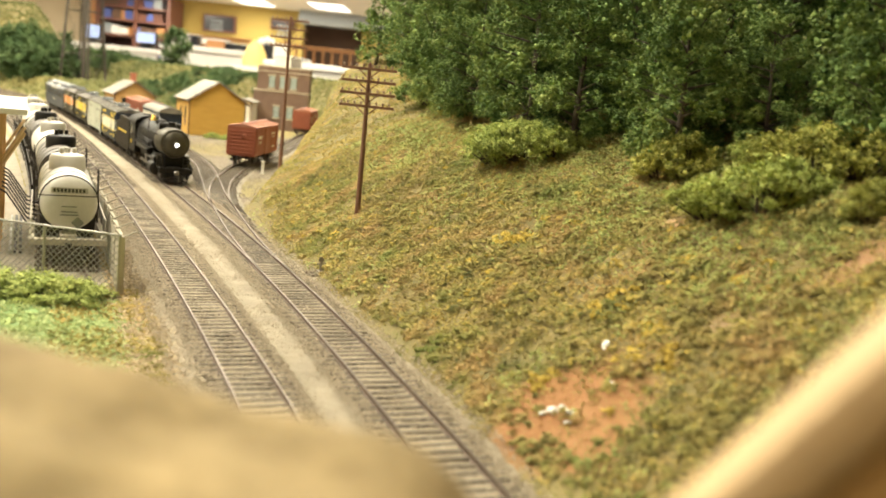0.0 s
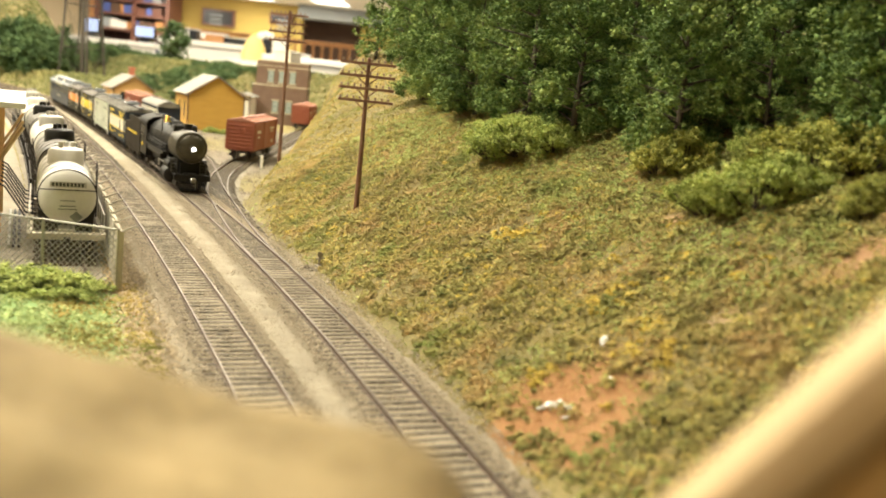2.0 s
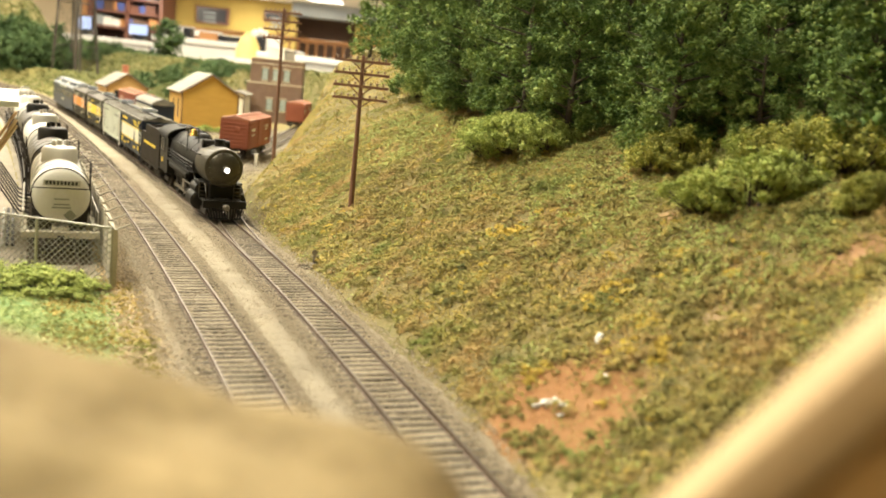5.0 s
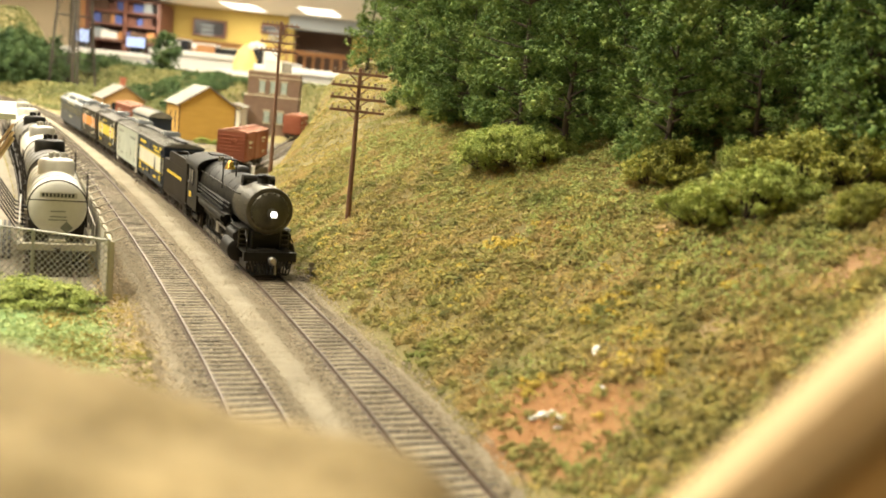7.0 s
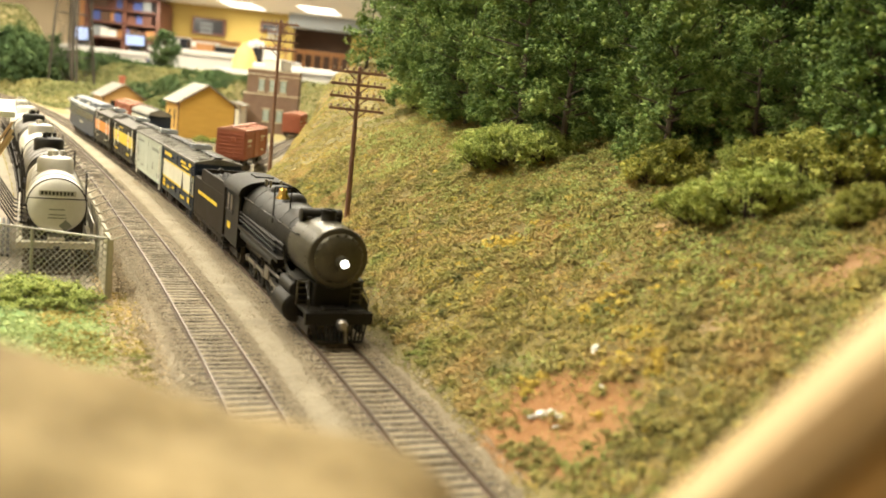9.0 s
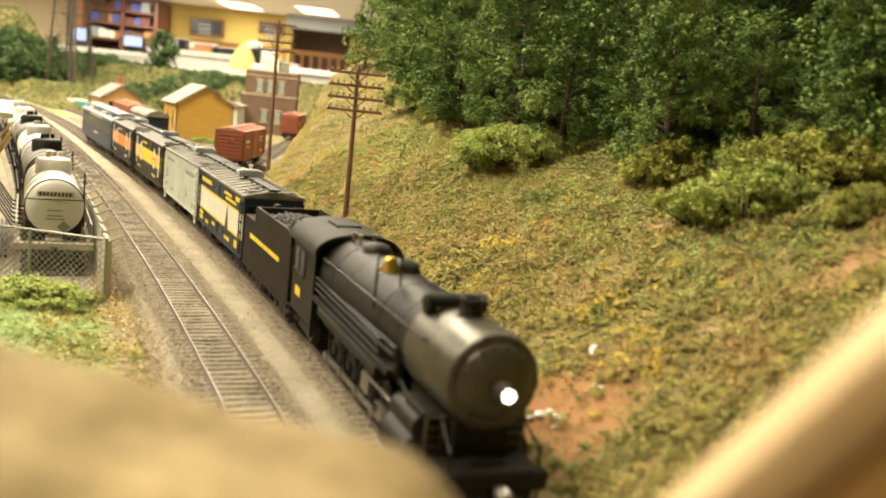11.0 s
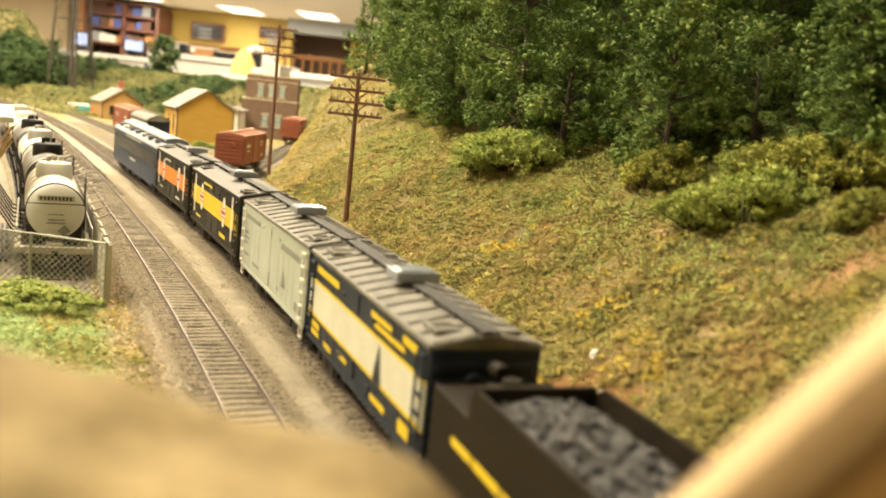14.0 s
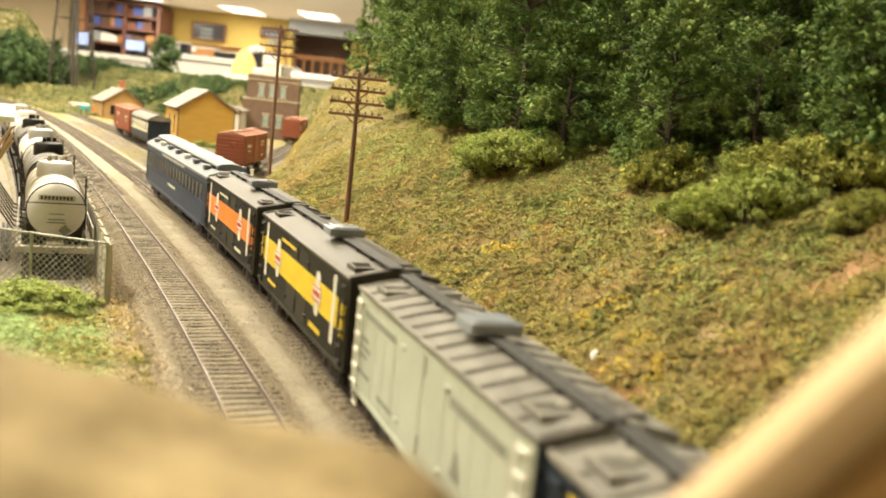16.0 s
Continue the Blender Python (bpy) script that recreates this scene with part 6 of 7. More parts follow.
# ---- foliage ----
def tri_cloud(name, centres, sizes, material, seed, squash=0.75, leaf=False):
    """Many tiny faceted clumps (or leaf flakes) in one mesh."""
    rng = np.random.default_rng(seed)
    n = len(centres)
    c = np.asarray(centres, float)
    sz = np.asarray(sizes, float)
    if leaf == "grain":
        base = np.array([(1, 0, -0.5), (-0.5, 0.87, -0.5), (-0.5, -0.87, -0.5), (0, 0, 0.9)])
        tris = [(0, 1, 3), (1, 2, 3), (2, 0, 3)]
    elif leaf:
        base = np.array([(-1, -0.45, 0), (0.15, -0.6, 0.18), (1, 0, -0.1), (0.1, 0.6, 0.2)])
        tris = [(0, 1, 2), (0, 2, 3)]
    else:
        base = np.array([(1, 0, 0), (-1, 0, 0), (0, 1, 0), (0, -1, 0), (0, 0, 1), (0, 0, -1)], float)
        tris = [(0, 2, 4), (2, 1, 4), (1, 3, 4), (3, 0, 4), (2, 0, 5), (1, 2, 5), (3, 1, 5), (0, 3, 5)]
    k = len(base)
    v = base[None] * rng.uniform(0.55, 1.25, (n, k, 1))
    a, b, g = rng.uniform(0, 2 * np.pi, (3, n))
    if leaf is True:
        b = rng.uniform(-0.7, 0.7, n)
        g = rng.uniform(-0.8, 0.8, n)
    elif leaf == "grain":
        b = rng.uniform(-1.1, 1.1, n)
        g = rng.uniform(-1.1, 1.1, n)
    ca, sa, cb, sb, cg, sg = np.cos(a), np.sin(a), np.cos(b), np.sin(b), np.cos(g), np.sin(g)
    R = np.stack([np.stack([ca * cb, ca * sb * sg - sa * cg, ca * sb * cg + sa * sg], 1), np.stack([sa * cb, sa * sb * sg + ca * cg, sa * sb * cg - ca * sg], 1), np.stack([-sb, cb * sg, cb * cg], 1)], 1)
    v = np.einsum("nij,nkj->nki", R, v) * sz[:, None, None]
    if leaf is not True:
        v[:, :, 2] *= squash
    v = (v + c[:, None, :]).reshape(-1, 3) * MM
    f = (np.array(tris)[None] + (np.arange(n) * k)[:, None, None]).reshape(-1, 3)
    me = bpy.data.meshes.new(name)
    me.vertices.add(len(v))
    me.vertices.foreach_set("co", v.ravel().astype(np.float32))
    me.loops.add(f.size)
    me.loops.foreach_set("vertex_index", f.ravel().astype(np.int32))
    me.polygons.add(len(f))
    me.polygons.foreach_set("loop_start", np.arange(0, f.size, 3, dtype=np.int32))
    me.update(calc_edges=True)
    me.validate()
    me.materials.append(material)
    return me


def crown_points(rng, width, tall, base, lobes, per, lobe_size, many=9):
    """Leaf places gathered in uneven lobes round a crown, each lobe a knot of small dense clumps; also the clumps' own places and sizes."""
    pts, tips, knots, sizes = [], [], [], []
    n = max(4, per // many)
    for i in range(lobes):
        u = rng.uniform(0, 1)
        a = rng.uniform(0, 2 * np.pi)
        prof = math.sin(math.pi * (0.22 + 0.76 * u)) ** 0.6
        r = width * prof * rng.uniform(0.45, 1.0)
        c = np.array([r * math.cos(a), r * math.sin(a), base + tall * u])
        tips.append(c)
        s = lobe_size * rng.uniform(0.55, 1.3)
        knot = rng.normal(0, 1, (many, 3))
        knot /= np.linalg.norm(knot, axis=1)[:, None]
        knot *= s * rng.uniform(0.35, 1.05, (many, 1))
        knot[:, 2] *= 0.75
        size = s * 0.40 * rng.uniform(0.6, 1.15, many)
        q = rng.normal(0, 1, (many, n, 3))
        q /= np.linalg.norm(q, axis=2)[:, :, None]
        q *= size[:, None, None] * rng.uniform(0.8, 1.15, (many, n, 1))
        pts.append((c + knot[:, None, :] + q).reshape(-1, 3))
        knots.append(c + knot)
        sizes.append(size)
    return np.concatenate(pts), tips, np.concatenate(knots), np.concatenate(sizes)


def foliage(e, rng, crown, leaf, material, seed):
    """The crown's leaves, and under them the dense inner foliage of each clump."""
    pts, tips, knots, sizes = crown
    ob = new("crown", tri_cloud("crown", pts, rng.uniform(0.7, 1.25, len(pts)) * leaf, material, seed, leaf=True))
    ob.parent = e
    ob = new("inner_foliage", tri_cloud("inner_foliage", knots, sizes * 0.55, material, seed + 500, 0.9))
    ob.parent = e


def tree(seed, width, tall, lobes, per, lobe_size, leaf, material, label, name="tree"):
    rng = np.random.default_rng(seed)
    e = thing(name, label, "tree")
    crown = crown_points(rng, width, tall * 0.94, tall * 0.05, lobes, per, lobe_size)
    tips = crown[1]
    bm = B()
    rod(bm, (0, 0, -4), (1, 0.5, tall * 0.35), 2.6, 9, 1.8)
    rod(bm, (1, 0.5, tall * 0.35), (0, -1, tall * 0.85), 1.8, 8, 0.5)
    for tip in tips[::3]:
        h = float(np.clip(tip[2] - 8, tall * 0.12, tall * 0.7))
        rod(bm, (0.6, 0, h), tuple(tip), 0.8, 5, 0.25)
    part("trunk", bm, M["bark"], e)
    foliage(e, rng, crown, leaf, material, seed)
    return e


def ground_z(x, y):
    return float(height(np.array([float(x)]), np.array([float(y)]))[0])


def plant(protos, places, rng, group, flat=1.0):
    """Copies of the grown plants at places (x, y, size)."""
    used = set()
    for i, (x, y, size) in enumerate(places):
        p = protos[i % len(protos)]
        m = pose(x * MM, y * MM, ground_z(x, y) * MM, rng.uniform(-5, 5), rng.uniform(-5, 5), rng.uniform(0, 360))
        if p not in used:
            used.add(p)
            p.matrix_world = m
            p.scale = (size, size, size * flat)
            tagged(p, group=group)
        else:
            q = copy_thing(p, m)
            q.scale = (size, size, size * flat)


prng = random.Random(11)
TREES = [tree(31 + i, w, t, lb, 190, ls, 1.25, M["leaf_dark"], "dark green leafy model tree on the wooded bank") for i, (w, t, lb, ls) in enumerate(((35, 105, 88, 9.5), (42, 120, 104, 10), (31, 92, 76, 9), (40, 132, 108, 9.5)))]
BACK = [tree(41 + i, w, t, lb // 2, 60, ls * 1.3, 2.6, M["leaf_dark"], "dark green leafy model tree deep in the wood") for i, (w, t, lb, ls) in enumerate(((36, 110, 70, 11), (42, 126, 80, 11)))]
places, deep = [], []
for d0, step_s, s_lo, s_hi, size in ((180, 46, -150, 470, 0.82), (222, 50, -190, 560, 1.0), (275, 55, -200, 660, 1.15), (340, 95, -220, 760, 1.4), (262, 48, 590, 800, 0.8), (320, 52, 640, 900, 0.9)):
    s = s_lo + prng.uniform(0, 30)
    while s < s_hi:
        d = d0 + prng.uniform(-14, 14) + (10 if s > 300 else 0)
        if s < 90 and d0 < 200:
            s += step_s
            continue
        x, y = at(s, d)
        (places if d0 < 240 else deep).append((float(x), float(y), size * prng.uniform(0.85, 1.15)))
        s += step_s * prng.uniform(0.8, 1.2)
for s, d, k in ((104, 192, 0.42), (66, 200, 0.5), (34, 206, 0.42), (8, 198, 0.5), (-28, 208, 0.48), (-60, 202, 0.5), (-95, 206, 0.5), (150, 190, 0.4)):
    x, y = at(s, d)
    places.append((float(x), float(y), k))
plant(TREES, places, prng, "trees on the bank")
plant(BACK, deep, prng, "trees deep in the wood")


def bush(seed, width, tall, lobes, per, material, label, leaf=2.2, lobe=9.0):
    rng = np.random.default_rng(seed)
    e = thing("bush", label, "bush")
    crown = crown_points(rng, width, tall * 0.8, tall * 0.10, lobes, per, lobe)
    tips = crown[1]
    bm = B()
    for tip in tips[::2]:
        rod(bm, (tip[0] * 0.2, tip[1] * 0.2, -3), tuple(tip), 0.8, 5, 0.3)
    part("stem", bm, M["bark"], e)
    foliage(e, rng, crown, leaf, material, seed)
    return e


GREEN = [bush(51 + i, 24, 19, 46, 270, M["leaf_green"], "green leafy bush on the grassy bank", 0.72, 7.0) for i in range(2)]
OLIVE = [bush(61 + i, 17, 22, 34, 240, M["leaf_olive"], "yellow-olive shrub on the grassy bank", 0.8, 6.5) for i in range(2)]
plant(GREEN, [(26, 552, 0.95), (42, 540, 1.1), (33, 566, 0.9), (58, 528, 0.8), (108, 368, 0.75), (121, 354, 0.92), (132, 356, 0.75), (-372, 1400, 0.5), (-352, 1402, 0.4), (-337, 1412, 0.5)] + [(*map(float, at(s, d)), k) for s, d, k in ((46, 180, 0.6), (395, 184, 0.8), (440, 194, 0.9), (362, 184, 0.6), (120, 190, 0.7))], prng, "bushes on the bank")
plant(OLIVE, [(100, 437, 0.72), (111, 432, 0.85), (106, 446, 0.7), (146, 317, 0.5), (154, 322, 0.5), (151, 378, 1.0), (162, 362, 0.9), (140, 398, 0.8)] + [(*map(float, at(s, d)), k) for s, d, k in ((0, 190, 0.8), (-22, 196, 0.8), (380, 182, 0.7))], prng, "shrubs on the bank")
MEADOW = [bush(71, 30, 17, 44, 320, M["leaf_green"], "low olive-green hedge bush against the chain-link fence", 0.8, 8.0)]
plant(MEADOW, [(-172, 388, 0.9), (-205, 384, 1.0), (-245, 386, 1.1)], prng, "bushes by the fence", 0.62)

# distant woods and single trees beyond the station
FAR = [tree(81 + i, w, t, 46, 48, 17, 5.0, M["leaf_far"], "deep green model tree on the far hill") for i, (w, t) in enumerate(((46, 100), (40, 120), (52, 90)))]
far_places, low_places = [(-1041, 3347, 1.4)], []
for i in range(36):
    x, y = at(prng.uniform(2380, 2800), prng.uniform(200, 480))
    low_places.append((float(x), float(y), prng.uniform(0.4, 0.7)))
for i in range(34):
    x, y = at(prng.uniform(2270, 2620), prng.uniform(96, 200))
    far_places.append((float(x), float(y), prng.uniform(0.62, 0.95)))
for i in range(16):
    low_places.append((prng.uniform(-1120, -960), prng.uniform(2620, 2980), prng.uniform(0.3, 0.5)))
for i in range(70):
    x, y = at(prng.uniform(1730, 2080), prng.uniform(285, 480))
    low_places.append((float(x), float(y), prng.uniform(0.22, 0.4)))
far_places += [(-190, 1900, 0.5), (-150, 1860, 0.6), (-215, 1940, 0.5)]
plant(FAR, far_places, prng, "trees on the far hill")
LOW = [tree(85 + i, 60, 70, 20, 48, 24, 6.5, M["leaf_far"], "deep green spreading shrub on the far slope", "shrub") for i in range(2)]
plant(LOW, low_places, prng, "shrubs on the far slope", 0.8)


def conifer(x, y, h):
    e = thing("conifer", "small dark green conifer on the far hill", "tree", x, y, ground_z(x, y))
    rng = np.random.default_rng(91)
    bm = B()
    rod(bm, (0, 0, -3), (0, 0, h), 2.0, 8, 0.3)
    part("trunk", bm, M["bark"], e)
    u = rng.uniform(0.08, 1, 1500) ** 0.8
    a = rng.uniform(0, 6.283, 1500)
    r = (1 - u) * h * 0.30 * rng.uniform(0.5, 1.1, 1500) + 1
    crown = new("crown", tri_cloud("crown", np.stack((r * np.cos(a), r * np.sin(a), u * h), 1), np.full(1500, 3.0), M["leaf_far"], 92, leaf=True))
    crown.parent = e


conifer(-1000, 2560, 80)

# ---- ground cover on the bank: foam clumps, thick on top and thin at the foot ----
crng = np.random.default_rng(17)


def scatter(n, s0, s1, d0, d1):
    s, d = crng.uniform(s0, s1, n), crng.uniform(d0, d1, n)
    x, y = at(s, d)
    return s, d, x, y


def cover(name, label, n, s0, s1, d0, d1, size, per, material, dens, seed, spread=2.2, grain="grain", fine=None):
    s, d, x, y = scatter(n, s0, s1, d0, d1)
    keep = crng.uniform(0, 1, n) < dens(s, d, x, y)
    s, d, x, y = s[keep], d[keep], x[keep], y[keep]
    m = len(x)
    sz = crng.uniform(0.55, 1.3, m) * size
    px_ = np.repeat(x, per) + crng.normal(0, 1, m * per) * np.repeat(sz, per) * spread * 0.5
    py_ = np.repeat(y, per) + crng.normal(0, 1, m * per) * np.repeat(sz, per) * spread * 0.5
    pz_ = height(px_, py_) + crng.uniform(-0.1, 0.9, m * per) * np.repeat(sz, per)
    me = tri_cloud(name, np.stack((px_, py_, pz_), 1), (np.repeat(sz, per) if fine is None else fine) * crng.uniform(0.45, 1.0, m * per), material, seed, leaf=grain)
    return tagged(new(name, me), label, "ground cover", kind="stuff")


def tufts(name, label, n, s0, s1, d0, d1, size, per, material, dens, seed):
    """Separate rounded clumps of foam grains, each a small dome on the ground."""
    s, d, x, y = scatter(n, s0, s1, d0, d1)
    keep = crng.uniform(0, 1, n) < dens(s, d, x, y)
    x, y = x[keep], y[keep]
    m = len(x)
    sz = np.repeat(crng.uniform(0.5, 1.35, m) * size, per)
    q = crng.normal(0, 1, (m * per, 3))
    q /= np.linalg.norm(q, axis=1)[:, None]
    q *= crng.uniform(0.75, 1.05, (m * per, 1)) * sz[:, None]
    q[:, 2] = np.abs(q[:, 2]) * 0.85
    z = np.repeat(height(x, y), per) + q[:, 2] + 0.2
    me = tri_cloud(name, np.stack((np.repeat(x, per) + q[:, 0], np.repeat(y, per) + q[:, 1], z), 1), crng.uniform(0.5, 1.0, m * per), material, seed, leaf="grain")
    return tagged(new(name, me), label, "ground cover", kind="stuff")


RED, SAND = ((41, 276, 20), (50, 262, 18), (38, 292, 11)), ((93, 379, 7), (96, 290, 4), (93, 279, 4), (136, 285, 7))


def bare(x, y, spots=RED + SAND):
    """1 where red earth or sand lies open."""
    out = np.zeros(len(x))
    for cx, cy, r in spots:
        out = np.maximum(out, 1 - step(0.6 * r, 1.15 * r, np.hypot(x - cx, y - cy) + 5 * lumps(x, y, 9.0)))
    return out


def bank_density(s, d, x, y):
    end = 400 + 1.63 * np.clip(d, 0, 260)
    patchy = np.clip(0.78 + 0.30 * lumps(x, y, 15.0) + 0.30 * lumps(x - 20, y + 11, 5.5), 0.05, 1)
    return step(1, 17, d - toe(s) + 7 * lumps(x, y, 12.0)) * patchy * (1 - 0.86 * bare(x, y)) * (s < end + 20)


cover("bank_ground_cover", "mixed olive, green and yellow foam ground cover", 36000, -190, 420, 20, 230, 1.5, 7, M["cover"], bank_density, 5, fine=0.95)
tufts("bank_tufts", "rounded olive, grey-green and yellow foam tufts on the bank", 6800, -190, 400, 28, 225, 2.5, 30, M["cover_olive"], lambda s, d, x, y: bank_density(s, d, x, y) * (0.3 + 0.7 * step(-0.5, 0.4, lumps(x + 12, y - 31, 19.0))), 15)
cover("far_bank_cover", "mixed olive and straw foam on the far bank", 24000, 300, 800, 22, 320, 1.6, 5, M["cover_straw"], bank_density, 6, fine=1.05)
cover("bank_weeds", "small green weed tufts along the bank", 13000, -190, 420, 24, 215, 2.4, 12, M["cover_fresh"], lambda s, d, x, y: (0.08 + 0.75 * step(75, 125, d)) * step(-0.55, 0.15, lumps(x + 90, y, 27.0)) * (1 - 0.8 * bare(x, y)), 7, 1.1, fine=0.9)
YELLOW = ((63, 329, 8), (68, 285, 8), (74, 278, 6), (33, 430, 9), (72, 300, 5), (20, 420, 6), (40, 300, 5))
tufts("bank_yellow_tufts", "yellow flowering tufts in patches on the bank", 9000, -190, 420, 30, 150, 2.0, 24, M["cover_yellow"], lambda s, d, x, y: 0.85 * bare(x, y, YELLOW) + 0.06 * step(0.45, 0.75, lumps(x - 30, y + 70, 31.0)) + 0.004, 8)
tufts("grey_green_tufts", "low grey-green foam tufts on the upper bank", 5200, -190, 260, 50, 170, 2.9, 28, M["cover_grey"], lambda s, d, x, y: (0.12 + 0.75 * step(-0.2, 0.3, lumps(x + 55, y + 8, 34.0))) * step(-0.3, 0.2, lumps(x, y, 8.0)) * (1 - 0.9 * bare(x, y)) * (1 - bare(x, y, YELLOW)), 25)
cover("earth_crumbs", "loose red-brown earth crumbs on the bare slope", 9000, -190, 60, 22, 150, 1.1, 3, M["cover_earth"], lambda s, d, x, y: 0.6 * bare(x, y, RED), 14, 3.0, fine=0.55)
cover("sand_crumbs", "pale pinkish sand crumbs on worn spots of the bank", 9000, -190, 80, 60, 170, 1.0, 3, M["cover_sand"], lambda s, d, x, y: 0.6 * bare(x, y, SAND), 18, 3.0, fine=0.5)
cover("verge_sand", "pale sand crumbs on the track verge", 7000, -60, 320, -88, -62, 0.9, 4, M["cover_sand"], lambda s, d, x, y: 0.8 - 0.4 * lumps(x, y, 11.0), 16)
cover("meadow_cover", "green static grass on the near meadow", 20000, -100, 165, -330, -84, 1.05, 4, M["cover_green"], lambda s, d, x, y: 0.75 + 0 * s, 9)
cover("verge_cover", "straw and olive tufts on the track verge", 3000, -50, 165, -112, -72, 1.2, 5, M["cover_straw"], lambda s, d, x, y: 0.5 + 0.5 * lumps(x, y, 14.0), 10)
cover("rear_hill_cover", "olive and green foam on the rising ground behind the station", 15000, 1020, 2400, 150, 800, 7.5, 4, M["cover_hill"], lambda s, d, x, y: np.where((x > -470) & (d < 480), 0.0, 0.9), 12, fine=4.0)
cover("far_hill_cover", "olive foam on the far wooded hill", 9000, 2150, 3000, 90, 900, 9.0, 4, M["cover_hill"], lambda s, d, x, y: 0.9 + 0 * s, 27, fine=6.0)
cover("yard_gravel", "grey-brown dirt and cinders round the station tracks", 18000, 290, 1500, 24, 330, 2.2, 4, M["cover_dirt"], lambda s, d, x, y: ((s > 450 + 1.63 * np.clip(d, 0, 260)) | (d < toe(s) + 6)) * 0.9, 28, fine=0.9)
cover("bank_fine_turf", "fine straw and tan turf between the tufts", 40000, -190, 420, 20, 190, 1.2, 2, M["cover_turf"], lambda s, d, x, y: step(-2, 10, d - toe(s) + 4 * lumps(x, y, 9.0)) * (1 - 0.8 * bare(x, y, RED)), 29, 3.0, fine=0.62)
tufts("toe_weeds", "dark green weeds along the foot of the bank", 900, -190, 330, 25, 34, 1.7, 26, M["cover_grey"], lambda s, d, x, y: 0.15 + 0.85 * step(-0.1, 0.5, lumps(x, y, 13.0)), 30)
cover("rear_plateau_cover", "olive foam on the plateau behind the station", 9000, 1100, 2900, 700, 1700, 12.0, 3, M["cover_hill"], lambda s, d, x, y: 0.9 + 0 * s, 19)
cover("track_end_cover", "bright grass beyond the end of the yard", 5000, 1750, 2800, 35, 300, 5.0, 4, M["cover_hill"], lambda s, d, x, y: 0.8 + 0 * s, 13)

# ballast stones
def stones(name, label, n, s0, s1, lo, hi, centre, size, material, z, seed):
    s = crng.uniform(s0, s1, n)
    off = crng.uniform(lo, hi, n)
    x, y = at(s, centre(s) + off)
    me = tri_cloud(name, np.stack((x, y, np.full(n, z) + crng.uniform(-0.3, 0.25, n)), 1), crng.uniform(0.35, 1.0, n) * size * 1.25, material, seed, 0.8, leaf="grain")
    return tagged(new(name, me), label, "gravel", kind="stuff")


stones("gravel_stones", "pale limestone gravel stones between the tracks", 34000, -150, 700, -16, 16, lambda s: second(s) / 2, 0.42, M["stone"], -2.8, 21)
stones("main_ballast_stones", "grey-brown ballast stones along the main track", 30000, -150, 600, -19, 27, lambda s: 0 * s, 0.5, M["stone"], -1.8, 22)
stones("second_ballast_stones", "grey-brown ballast stones along the second track", 26000, -60, 600, -27, 18, second, 0.5, M["stone"], -1.8, 23)

for name, centre, seed in (("main", lambda s: 0 * s, 24), ("second", second, 25)):
    for lo, hi in ((-17, -10.2), (10.2, 17)):
        stones(name + "_shoulder_stones", "ballast stones heaped over the sleeper ends", 10000, -150, 520, lo, hi, centre, 0.5, M["stone"], -1.5, seed + (lo > 0) * 7)


# ---- bits on the bank ----
def chip(x, y, r, seed, label):
    rng = random.Random(seed)
    bm = B()
    bmesh.ops.create_icosphere(bm, subdivisions=1, radius=r)
    for v in bm.verts:
        v.co *= rng.uniform(0.6, 1.3)
        v.co.x *= 1.25
        v.co.y *= 0.8
        v.co.z *= 0.55
    ob = part("plaster_chip", bm, M["plaster"])
    ob.matrix_world = pose(x * MM, y * MM, (ground_z(x, y) + 0.8) * MM, 25, 10, seed * 40)
    tagged(ob, label, "plaster chip", group="plaster chips")


for i, (x, y, r) in enumerate(((40.5, 277.5, 3.0), (43.5, 275.5, 2.2), (44.5, 272.5, 2.0), (43.8, 267.0, 1.3), (37.8, 278.4, 1.5), (58.8, 299.5, 2.1), (58.0, 297.0, 1.2), (57.5, 274, 1.0))):
    chip(x, y, r, i + 1, "white broken plaster chip lying on the bank")


def marker_post(x, y):
    e = thing("marker_post", "short white trackside post beside the spur", "post", x, y, -4)
    bm = B()
    box(bm, -1.5, 1.5, -1.2, 1.2, 0, 13, 0.3)
    part("post", bm, M["white"], e)
    bm = B()
    box(bm, -2.2, 2.2, -1.8, 1.8, 13, 14.2, 0.3)
    part("cap", bm, M["white"], e)


marker_post(-205, 985)


# ---- the edge of the layout in front of the lens ----
def foreground_rock():
    xs, ys = np.linspace(-150, 14, 72), np.linspace(-40, 92, 60)

    def top(X, Y):
        ridge = np.interp(X, [-150, -60, -35.6, -27.4, -21, -5.9, -0.4, 5.6, 8.2, 12], [81, 79.5, 78.4, 77.0, 74.6, 73.4, 72.4, 67.0, 55, 20])
        return ridge - 6 * step(0, 1, (Y - 80) / 14) * 8 + 0.7 * lumps(X, Y, 5.0) + 0.25 * lumps(X, Y, 1.7) - 30 * step(0, 60, 60 - Y) * 0.6

    ob = sheet("foreground_rock", xs, ys, top, M["rock"])
    # skirts down to the ground close the lump
    tagged(ob, "tan plaster rock at the edge of the layout", "rock", kind="structure")
    mod = ob.modifiers.new("thickness", "SOLIDIFY")
    mod.thickness, mod.offset = 0.02, -1
    bm = B()
    box(bm, -150, 4, -40, 84, -6, 50, 3)
    core = part("rock_core", bm, M["rock"], ob)
    return ob


foreground_rock()


